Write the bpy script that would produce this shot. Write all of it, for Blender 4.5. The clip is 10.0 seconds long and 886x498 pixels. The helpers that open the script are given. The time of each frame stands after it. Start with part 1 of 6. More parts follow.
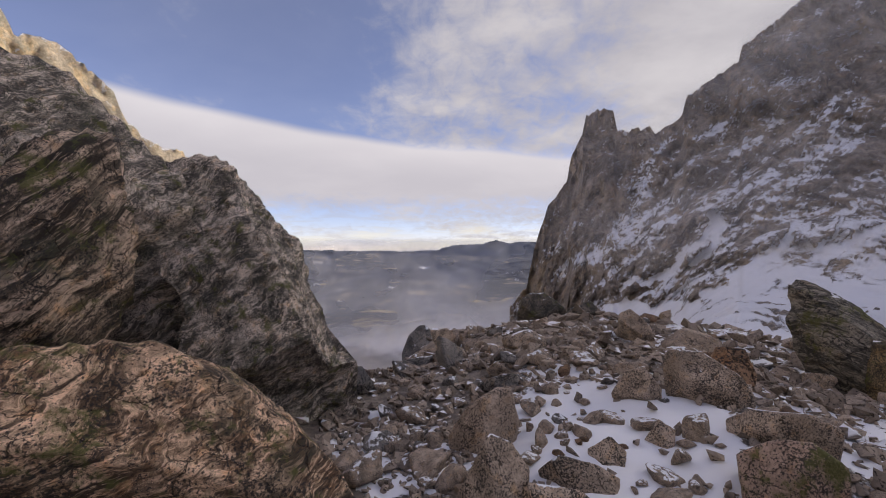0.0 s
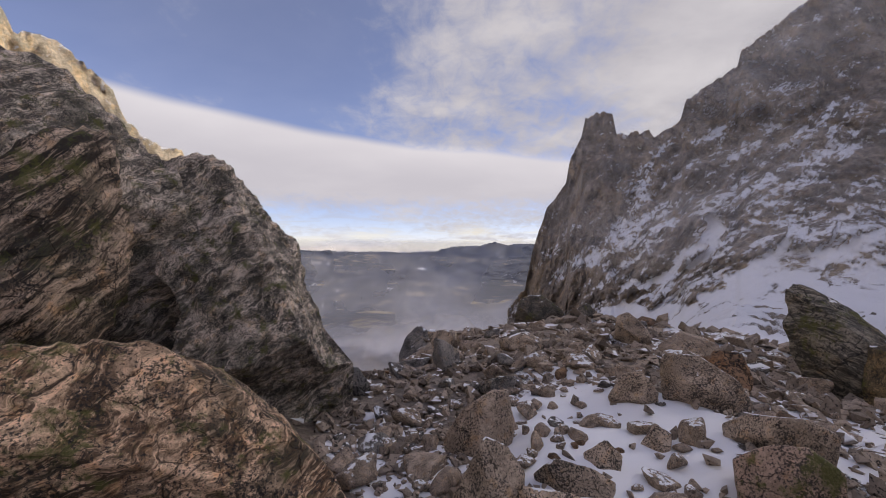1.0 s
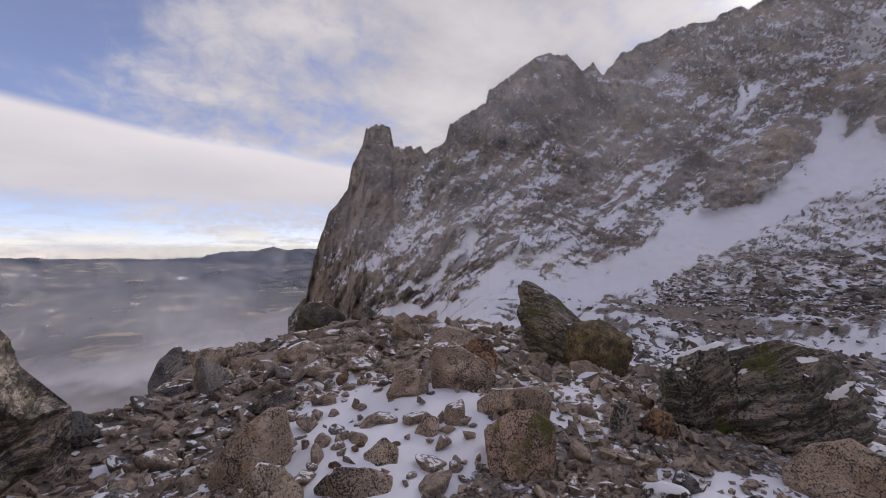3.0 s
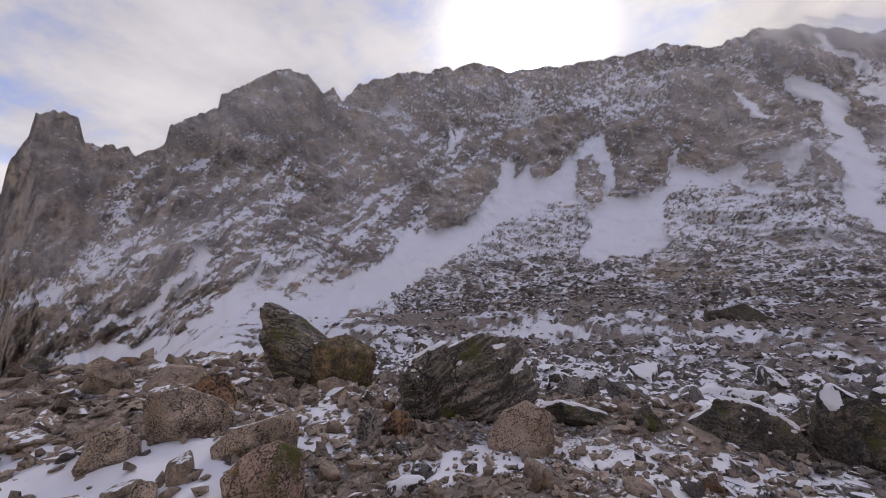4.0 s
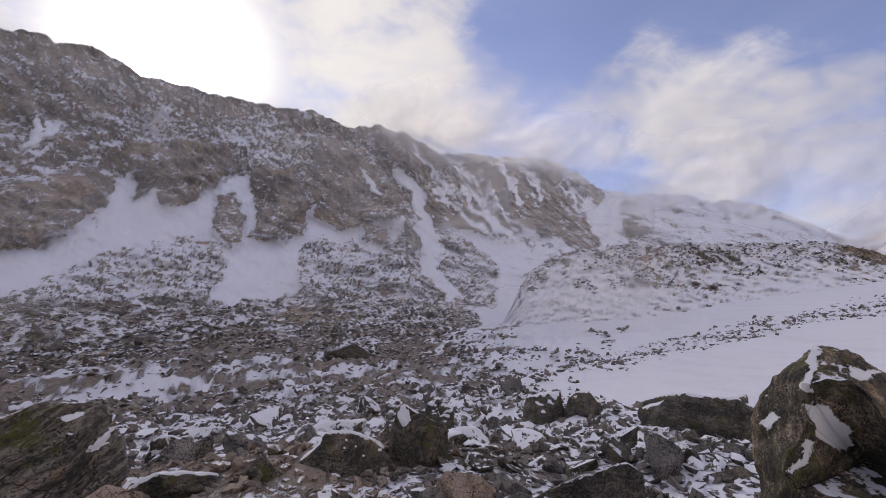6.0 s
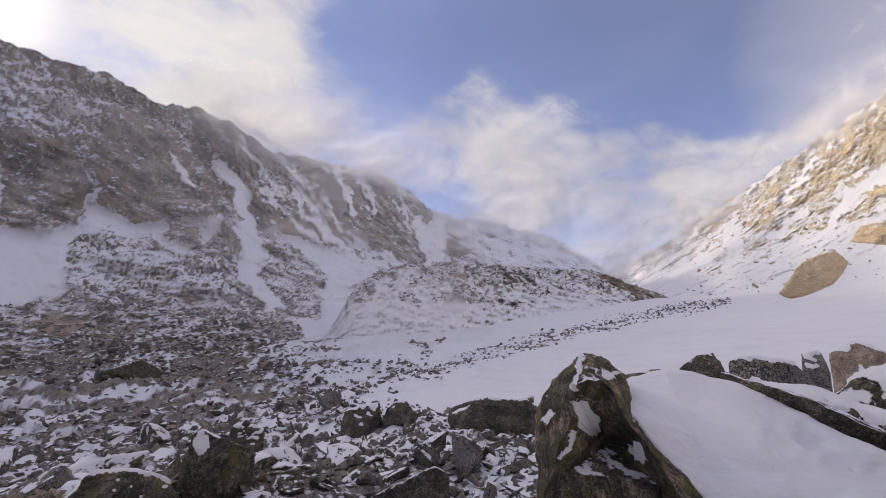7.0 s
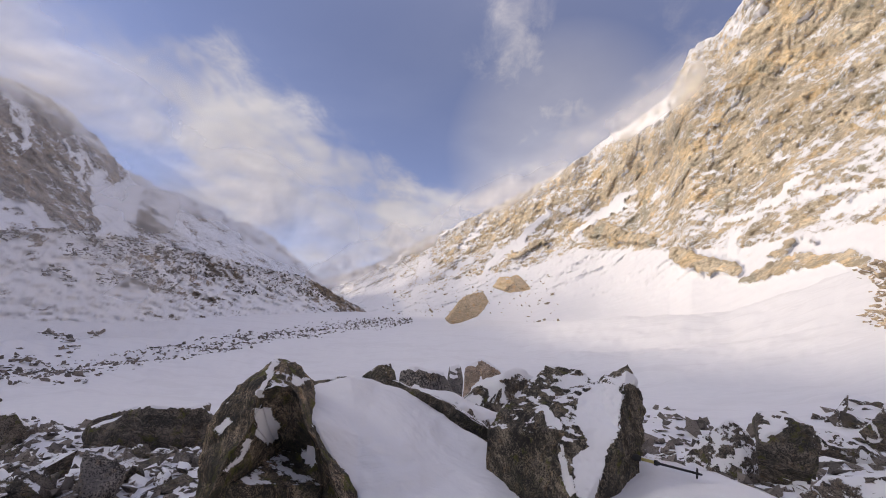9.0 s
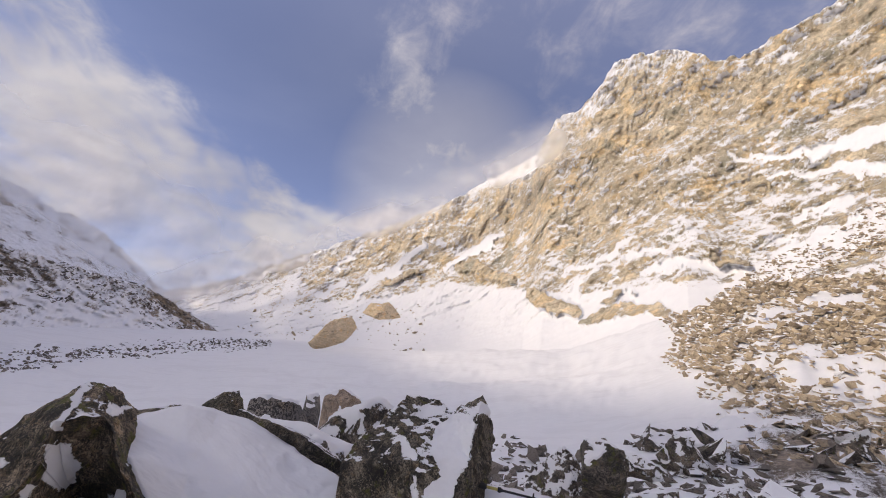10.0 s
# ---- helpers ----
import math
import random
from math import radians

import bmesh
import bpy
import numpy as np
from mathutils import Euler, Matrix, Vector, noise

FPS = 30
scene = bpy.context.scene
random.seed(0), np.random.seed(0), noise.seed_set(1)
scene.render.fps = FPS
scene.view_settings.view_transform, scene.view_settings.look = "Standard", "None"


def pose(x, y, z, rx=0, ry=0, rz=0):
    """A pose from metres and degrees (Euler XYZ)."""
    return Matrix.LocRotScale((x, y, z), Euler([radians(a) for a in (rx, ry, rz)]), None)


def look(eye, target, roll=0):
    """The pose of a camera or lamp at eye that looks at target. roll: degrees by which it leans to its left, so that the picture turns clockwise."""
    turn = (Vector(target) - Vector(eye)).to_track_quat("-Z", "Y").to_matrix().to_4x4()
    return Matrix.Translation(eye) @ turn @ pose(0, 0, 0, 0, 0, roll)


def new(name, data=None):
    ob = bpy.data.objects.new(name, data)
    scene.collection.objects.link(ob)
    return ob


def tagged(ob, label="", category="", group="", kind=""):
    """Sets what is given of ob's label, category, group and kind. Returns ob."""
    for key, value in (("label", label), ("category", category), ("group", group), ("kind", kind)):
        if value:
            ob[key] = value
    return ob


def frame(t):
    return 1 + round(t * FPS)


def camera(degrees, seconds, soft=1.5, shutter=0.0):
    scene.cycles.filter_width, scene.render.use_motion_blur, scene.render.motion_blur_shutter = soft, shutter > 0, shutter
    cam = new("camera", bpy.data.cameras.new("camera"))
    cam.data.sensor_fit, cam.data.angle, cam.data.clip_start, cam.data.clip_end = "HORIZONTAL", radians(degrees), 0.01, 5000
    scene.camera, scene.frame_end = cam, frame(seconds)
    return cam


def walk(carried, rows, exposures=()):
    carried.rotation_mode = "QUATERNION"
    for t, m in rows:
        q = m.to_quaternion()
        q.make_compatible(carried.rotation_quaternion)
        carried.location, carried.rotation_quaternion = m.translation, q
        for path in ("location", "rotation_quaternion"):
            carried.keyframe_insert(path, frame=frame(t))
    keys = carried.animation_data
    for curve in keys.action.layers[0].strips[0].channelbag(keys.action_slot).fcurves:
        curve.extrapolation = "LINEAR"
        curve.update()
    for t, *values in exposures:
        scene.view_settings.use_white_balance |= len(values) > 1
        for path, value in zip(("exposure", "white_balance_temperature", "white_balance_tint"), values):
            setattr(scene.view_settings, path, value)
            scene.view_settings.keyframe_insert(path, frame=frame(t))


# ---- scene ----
# ---------------------------------------------------------------- camera
cam = camera(92.97, 10.0, soft=1.0)
PATH = [
    (0.0, pose(0.000, 0.000, 1.600, 90.00, -0.00, -0.00)),
    (0.5, pose(0.005, 0.005, 1.600, 90.17, -0.10, -0.11)),
    (1.0, pose(0.012, 0.015, 1.600, 90.19, -0.49, -0.21)),
    (1.5, pose(0.020, 0.020, 1.604, 89.96, -1.55, -0.05)),
    (2.0, pose(0.030, 0.030, 1.608, 89.84, -2.27, -3.05)),
    (2.5, pose(0.030, 0.035, 1.610, 90.21, -1.55, -16.10)),
    (2.7, pose(0.033, 0.035, 1.610, 90.43, -0.95, -21.47)),
    (3.8, pose(0.050, 0.030, 1.612, 92.40, 2.40, -54.60)),
    (4.0, pose(0.055, 0.030, 1.612, 92.60, 2.58, -62.81)),
    (4.5, pose(0.060, 0.030, 1.615, 93.78, 2.56, -75.59)),
    (5.0, pose(0.075, 0.020, 1.615, 95.38, 2.20, -84.80)),
    (5.5, pose(0.090, 0.010, 1.615, 96.27, 1.63, -98.38)),
    (5.7, pose(0.092, 0.008, 1.616, 96.56, 1.38, -103.00)),
    (6.8, pose(0.100, 0.000, 1.620, 98.05, 0.02, -128.28)),
    (7.0, pose(0.100, 0.000, 1.620, 98.36, -0.23, -132.91)),
    (7.5, pose(0.100, 0.000, 1.620, 99.12, -2.46, -146.29)),
    (8.0, pose(0.100, 0.000, 1.620, 99.80, -3.00, -157.32)),
    (8.5, pose(0.100, 0.000, 1.620, 100.48, -3.43, -166.06)),
    (9.0, pose(0.100, 0.000, 1.620, 101.37, -6.25, -171.36)),
    (9.5, pose(0.100, 0.000, 1.620, 103.39, -6.41, -178.45)),
    (10.0, pose(0.100, 0.000, 1.620, 107.21, -7.97, -189.26)),
]
walk(cam, PATH, [(0, 0.28), (2.5, 0.32), (4, 0.52), (5.5, 0.47), (7, 0.42), (8, 0.37), (10, 0.31)])

# ---------------------------------------------------------------- light
SUN_AZ, SUN_EL = 74.5, 22.9


def heading(az, el):
    """Unit vector for a bearing (clockwise from +y) and a height above the level, in degrees."""
    a, e = radians(az), radians(el)
    return Vector((math.sin(a) * math.cos(e), math.cos(a) * math.cos(e), math.sin(e)))


sun = new("sun", bpy.data.lights.new("sun", "SUN"))
sun.data.energy, sun.data.angle, sun.data.color = 1.85, radians(1.6), (1.0, 0.84, 0.63)
sun.matrix_world = look(heading(SUN_AZ, SUN_EL) * 900, (0, 0, 0))


class Graph:
    """Short forms for building node trees."""

    def __init__(self, tree):
        self.tree = tree
        tree.nodes.clear()

    def node(self, kind, **props):
        n = self.tree.nodes.new(kind)
        for key, value in props.items():
            setattr(n, key, value)
        return n

    def plug(self, socket, value):
        if isinstance(value, bpy.types.NodeSocket):
            self.tree.links.new(value, socket)
        elif value is not None:
            socket.default_value = value

    def math(self, op, a, b=None, c=None, clamp=False):
        n = self.node("ShaderNodeMath", operation=op, use_clamp=clamp)
        for s, v in zip(n.inputs, (a, b, c)):
            self.plug(s, v)
        return n.outputs[0]

    def vec(self, op, a, b=None, scale=None):
        n = self.node("ShaderNodeVectorMath", operation=op)
        self.plug(n.inputs[0], a), self.plug(n.inputs[1], b)
        if scale is not None:
            self.plug(n.inputs["Scale"], scale)
        return n.outputs["Value"] if op in ("DOT_PRODUCT", "LENGTH") else n.outputs[0]

    def step(self, v, lo, hi, a=0.0, b=1.0):
        n = self.node("ShaderNodeMapRange", interpolation_type="SMOOTHSTEP")
        for s, x in zip(n.inputs, (v, lo, hi, a, b)):
            self.plug(s, x)
        return n.outputs[0]

    def noise(self, vector, scale, detail=6.0, rough=0.55, distortion=0.0, color=False):
        n = self.node("ShaderNodeTexNoise")
        self.plug(n.inputs["Vector"], vector)
        for key, x in (("Scale", scale), ("Detail", detail), ("Roughness", rough), ("Distortion", distortion)):
            self.plug(n.inputs[key], x)
        return n.outputs["Color" if color else "Fac"]

    def mix(self, f, a, b):
        n = self.node("ShaderNodeMix", data_type="RGBA")
        self.plug(n.inputs["Factor"], f)
        for s, v in ((n.inputs[6], a), (n.inputs[7], b)):
            self.plug(s, (*v, 1) if isinstance(v, tuple) and len(v) == 3 else v)
        return n.outputs[2]

    def scaled(self, vector, s):
        return self.vec("MULTIPLY", vector, s)


world = bpy.data.worlds.new("sky")
scene.world = world
world.use_nodes = True
g = Graph(world.node_tree)
way = g.vec("NORMALIZE", g.node("ShaderNodeTexCoord").outputs["Generated"])
xyz = g.node("ShaderNodeSeparateXYZ")
g.plug(xyz.inputs[0], way)
wx, wy, wz = xyz.outputs
sky = g.node("ShaderNodeTexSky", sky_type="NISHITA", sun_disc=False, sun_elevation=radians(SUN_EL), sun_rotation=radians(SUN_AZ), altitude=3500, air_density=1.0, dust_density=0.6, ozone_density=1.6)


def around(az, el, inner, outer):
    """1 within inner degrees of a direction, 0 beyond outer."""
    return g.step(g.vec("DOT_PRODUCT", way, tuple(heading(az, el))), math.cos(radians(outer)), math.cos(radians(inner)))


# clouds lie on a high flat layer, so they crowd towards the horizon
flat = g.math("ADD", g.math("MAXIMUM", wz, 0.0), 0.24)
layer = g.node("ShaderNodeCombineXYZ")
g.plug(layer.inputs[0], g.math("DIVIDE", wx, flat)), g.plug(layer.inputs[1], g.math("DIVIDE", wy, flat))
layer = layer.outputs[0]
billow = g.noise(g.scaled(layer, (1.0, 1.3, 1)), 1.75, 8.0, 0.54, 0.2)
wisp = g.noise(g.scaled(layer, (1.7, 1.1, 1)), 6.5, 8.0, 0.62, 0.45)
density = g.math("ADD", g.math("MULTIPLY", billow, 0.62), g.math("MULTIPLY", wisp, 0.38))
more = 0.0
for az, el, inner, outer, amount in ((20, 24, 5, 38, 0.14), (50, 34, 5, 36, 0.12), (95, 38, 5, 30, 0.06), (101, 28, 3, 14, 0.14), (190, 40, 6, 24, 0.02), (-27, 27, 5, 26, -0.15), (195, 30, 3, 12, 0.10),
                                     (116, 30, 2, 9, 0.04), (127, 26.5, 2, 9, 0.03), (137, 23, 2, 9, 0.09), (147, 19.5, 2, 10, 0.11), (158, 17, 2, 9, 0.11), (150, 26, 2, 8, 0.05), (160, 23, 1, 7, 0.05), (143, 14, 2, 9, 0.10), (167, 14, 2, 8, 0.10),
                                     (122, 20.5, 1, 7, -0.24), (131, 17, 1, 6, -0.12), (125, 36, 2, 12, -0.20), (156, 37, 5, 19, -0.22), (169, 26, 1, 9, -0.16), (189, 39, 2, 9, -0.10), (177, 34, 1, 10, 0.06)):
    more = g.math("ADD", g.math("MULTIPLY", around(az, el, inner, outer), amount), more)
cover = g.step(g.math("ADD", density, more), 0.42, 0.74, 0.14, 1.0)
# long smooth wave cloud over the valley, with a crisp upper edge
bearing = g.math("MULTIPLY", g.math("ARCTAN2", wx, wy), 57.2958)
rise = g.math("MULTIPLY", g.math("ARCSINE", wz), 57.2958)
edge = g.math("ADD", g.math("MULTIPLY", bearing, -0.088), g.math("ADD", 12.9, g.math("MULTIPLY", g.noise(layer, 0.7, 3.0), 3.0)))
wave = g.math("MULTIPLY", g.step(g.math("SUBTRACT", edge, rise), 0.0, 1.6), g.step(g.math("ADD", rise, g.math("MULTIPLY", wisp, 4.0)), 5.5, 9.5))
wave = g.math("MULTIPLY", wave, g.math("MULTIPLY", g.step(bearing, -75.0, -45.0), g.step(bearing, 60.0, 20.0)))
low = g.math("MULTIPLY", g.step(rise, 9.0, 1.0), g.step(g.noise(g.scaled(way, (1, 1, 9)), 5.0, 4.0), 0.40, 0.60))
veil = g.math("MAXIMUM", g.math("MULTIPLY", around(186, 25, 3, 19), 0.55), g.math("MAXIMUM", g.math("MULTIPLY", around(100, 27, 3, 13), 0.45), g.math("MULTIPLY", around(76, 28, 7, 20), 0.85)))
cover = g.math("MAXIMUM", g.math("MAXIMUM", cover, veil), g.math("MAXIMUM", wave, g.math("MULTIPLY", low, 0.7)))
tone = g.mix(g.step(billow, 0.35, 0.75), (0.39, 0.37, 0.405), (0.55, 0.52, 0.54))
glow = around(SUN_AZ + 1.0, SUN_EL + 4.5, 1.0, 17.0)
tone = g.mix(g.math("MULTIPLY", wave, 0.75), tone, g.mix(g.step(g.math("SUBTRACT", edge, rise), 0.5, 6.0), (0.66, 0.62, 0.65), (0.52, 0.49, 0.53)))
tone = g.mix(g.math("MULTIPLY", low, g.step(rise, 5.0, 1.5)), tone, (0.74, 0.69, 0.60))
tone = g.mix(g.math("MULTIPLY", around(101, 27, 3, 16), 0.8), tone, (0.66, 0.62, 0.60))
tone = g.mix(glow, tone, (0.66, 0.62, 0.59))
blue = g.vec("MULTIPLY", sky.outputs[0], (0.152, 0.125, 0.139))
# sky overhead, out of view, is brightened and warmed to fill the shade
colour = g.vec("MULTIPLY", g.mix(cover, blue, tone), g.mix(g.step(wz, 0.55, 0.95), (1.0, 1.0, 1.0), (2.0, 1.84, 1.66)))
core, halo, haze = [around(SUN_AZ + 1.0, SUN_EL + 4.5, 0.3, reach) for reach in (6.0, 19.0, 32.0)]
halo = g.math("MULTIPLY", g.math("POWER", halo, 6.0), g.math("ADD", 0.45, wisp))
colour = g.vec("ADD", colour, g.vec("SCALE", (1.0, 0.89, 0.76), None, g.math("ADD", g.math("MULTIPLY", g.math("POWER", core, 6.0), 60.0), g.math("ADD", g.math("MULTIPLY", halo, 0.6), g.math("MULTIPLY", haze, 0.06)))))
ground_glow = g.mix(g.step(wz, -0.02, 0.0), (0.22, 0.21, 0.23), colour)
back = g.node("ShaderNodeBackground")
g.plug(back.inputs["Color"], ground_glow), g.plug(back.inputs["Strength"], 1.0)
g.plug(g.node("ShaderNodeOutputWorld").inputs[0], back.outputs[0])

# ---------------------------------------------------------------- materials
SNOW_WHITE = (0.80, 0.81, 0.84)


def finish(g, colour, rough, height=None, strength=0.5, distance=0.05, name=""):
    shader = g.node("ShaderNodeBsdfPrincipled")
    g.plug(shader.inputs["Base Color"], colour), g.plug(shader.inputs["Roughness"], rough)
    shader.inputs["Specular IOR Level"].default_value = 0.3
    if height is not None:
        bump = g.node("ShaderNodeBump")
        g.plug(bump.inputs["Height"], height)
        bump.inputs["Strength"].default_value, bump.inputs["Distance"].default_value = strength, distance
        g.plug(shader.inputs["Normal"], bump.outputs[0])
    g.plug(g.node("ShaderNodeOutputMaterial").inputs[0], shader.outputs[0])


def upness(g):
    n = g.node("ShaderNodeSeparateXYZ")
    g.plug(n.inputs[0], g.node("ShaderNodeNewGeometry").outputs["Normal"])
    return n.outputs[2]


def rock_material(name, dark, light, spots=0.5, bands=0.0, moss=0.0, snow=0.0, plaster=0.0, grain=1.0, band_scale=3.0, tilt=0.0, bend=1.5, lichen=0.0):
    """Weathered rock: two tones, black lichen spots, mineral bands, moss, and snow lying where it is flat enough."""
    mat = bpy.data.materials.new(name)
    mat.use_nodes = True
    g = Graph(mat.node_tree)
    place = g.node("ShaderNodeTexCoord").outputs["Object"]
    rnd = g.node("ShaderNodeObjectInfo").outputs["Random"]
    shift = g.vec("ADD", place, g.vec("SCALE", (17.0, 9.0, 5.0), None, rnd))
    p = g.vec("SCALE", shift, None, 1.0 / grain)
    big = g.noise(p, 1.6, 5.0, 0.6)
    fine = g.noise(p, 16.0, 8.0, 0.72)
    speck = g.noise(p, 60.0, 4.0, 0.7)
    base = g.mix(g.step(g.math("ADD", big, g.math("MULTIPLY", g.math("SUBTRACT", fine, 0.5), 0.9)), 0.36, 0.66), dark, light)
    height = g.math("ADD", g.math("MULTIPLY", fine, 0.6), g.math("MULTIPLY", big, 0.8))
    if bands:
        turned = g.node("ShaderNodeVectorRotate", rotation_type="Y_AXIS")
        g.plug(turned.inputs["Vector"], g.vec("ADD", p, g.vec("SCALE", g.noise(p, 0.9, 4.0, 0.55, color=True), None, bend))), g.plug(turned.inputs["Angle"], radians(tilt))
        strip = g.noise(g.scaled(turned.outputs[0], (0.45, 0.8, 4.6)), band_scale, 7.0, 0.68, 0.8 if bend > 1 else 0.3)
        patchy = g.step(g.noise(p, 1.1, 4.0, 0.6), 0.32, 0.58, 0.35, 1.0)
        stripe = g.math("MULTIPLY", g.step(strip, 0.49, 0.56), patchy)
        base = g.mix(g.math("MULTIPLY", stripe, bands), base, tuple(c * 0.28 for c in dark))
        pale = g.step(strip, 0.455, 0.40)
        base = g.mix(g.math("MULTIPLY", pale, bands * 0.8), base, tuple(min(1.0, c * 1.25) for c in light))
        thin = g.noise(g.scaled(turned.outputs[0], (0.5, 0.9, 4.2)), band_scale * 3.1, 6.0, 0.7, 0.6)
        base = g.mix(g.step(thin, 0.53, 0.60, 0.0, bands * 0.75), base, tuple(c * 0.22 for c in dark))
        base = g.mix(g.step(thin, 0.44, 0.38, 0.0, bands * 0.6), base, tuple(min(1.0, c * 1.3) for c in light))
        height = g.math("ADD", height, g.math("ADD", g.math("MULTIPLY", strip, -1.2), g.math("MULTIPLY", thin, -0.5)))
    if lichen:
        blotch = g.math("ADD", g.noise(p, 1.2, 7.0, 0.66, 0.6), g.math("MULTIPLY", g.math("SUBTRACT", fine, 0.5), 0.25))
        base = g.mix(g.step(blotch, 0.50, 0.60, 0.0, lichen), base, g.mix(speck, (0.022, 0.026, 0.018), (0.085, 0.085, 0.055)))
        base = g.mix(g.step(blotch, 0.40, 0.33, 0.0, lichen * 0.7), base, tuple(min(1.0, c * 1.2) for c in light))
    tint = g.mix(g.step(g.noise(p, 4.5, 5.0, 0.6), 0.52, 0.70), (1, 1, 1), (1.12, 0.98, 0.80))
    base = g.vec("MULTIPLY", base, tint)
    bent = g.vec("ADD", p, g.vec("SCALE", g.noise(p, 2.5, 4.0, 0.6, color=True), None, 0.35))
    cells = g.node("ShaderNodeTexVoronoi", feature="DISTANCE_TO_EDGE")
    g.plug(cells.inputs["Vector"], g.scaled(bent, (1.0, 1.0, 1.6))), g.plug(cells.inputs["Scale"], 2.3)
    crack = g.math("MULTIPLY", g.step(cells.outputs["Distance"], 0.022, 0.004), g.step(g.noise(p, 1.9, 3.0), 0.42, 0.58))
    base = g.mix(g.math("MULTIPLY", crack, 0.85), base, tuple(c * 0.15 for c in dark))
    height = g.math("SUBTRACT", height, g.math("MULTIPLY", crack, 1.2))
    if spots:
        blot = g.math("ADD", g.noise(p, 34.0, 5.0, 0.70), g.math("MULTIPLY", g.noise(p, 3.0, 3.0), 0.35))
        mask = g.step(blot, 0.735 - spots * 0.06, 0.775 - spots * 0.06)
        base = g.mix(g.math("MULTIPLY", mask, 0.9), base, (0.022, 0.022, 0.022))
    base = g.mix(g.step(speck, 0.56, 0.70), base, tuple(c * 0.42 for c in dark))
    if moss:
        growth = g.step(g.math("ADD", g.noise(p, 2.2, 7.0, 0.7), g.math("MULTIPLY", fine, 0.3)), 0.74 - moss * 0.16, 0.86 - moss * 0.16)
        base = g.mix(g.math("MULTIPLY", growth, 0.85), base, g.mix(speck, (0.035, 0.045, 0.012), (0.15, 0.15, 0.035)))
    rough = 0.82
    drift = g.node("ShaderNodeAttribute", attribute_name="snow").outputs["Fac"]
    drifted = g.step(g.math("ADD", drift, g.math("ADD", g.math("MULTIPLY", g.math("SUBTRACT", fine, 0.5), 0.7), g.math("MULTIPLY", g.math("SUBTRACT", big, 0.5), 0.5))), 0.5, 0.56)
    base = g.mix(drifted, base, SNOW_WHITE)
    height = g.mix(drifted, height, (1.6, 1.6, 1.6))
    if snow:
        lie = g.math("ADD", upness(g), g.math("MULTIPLY", g.math("SUBTRACT", g.noise(p, 2.6, 5.0, 0.6), 0.5), 1.7))
        lie = g.math("ADD", lie, g.math("MULTIPLY", g.math("SUBTRACT", fine, 0.5), 0.35))
        mask = g.step(lie, 1.05 - snow, 1.12 - snow)
        if plaster:
            stuck = g.math("ADD", g.noise(p, 2.1, 4.0, 0.55, 0.4), g.math("MULTIPLY", g.math("SUBTRACT", fine, 0.5), 0.22))
            mask = g.math("MAXIMUM", mask, g.step(stuck, 0.66 - plaster, 0.69 - plaster))
        base = g.mix(mask, base, SNOW_WHITE)
        height = g.mix(mask, height, (1.5, 1.5, 1.5))
    finish(g, base, rough, height, 0.85, 0.035 * grain)
    return mat


def snow_material(name):
    mat = bpy.data.materials.new(name)
    mat.use_nodes = True
    g = Graph(mat.node_tree)
    p = g.node("ShaderNodeTexCoord").outputs["Object"]
    soft = g.noise(g.scaled(p, (1.0, 2.2, 1.0)), 1.4, 6.0, 0.5, 0.6)
    fine = g.noise(p, 40.0, 4.0, 0.6)
    base = g.mix(soft, (0.76, 0.77, 0.81), (0.85, 0.85, 0.87))
    finish(g, base, 0.6, g.math("ADD", soft, g.math("MULTIPLY", fine, 0.04)), 0.5, 0.12)
    return mat


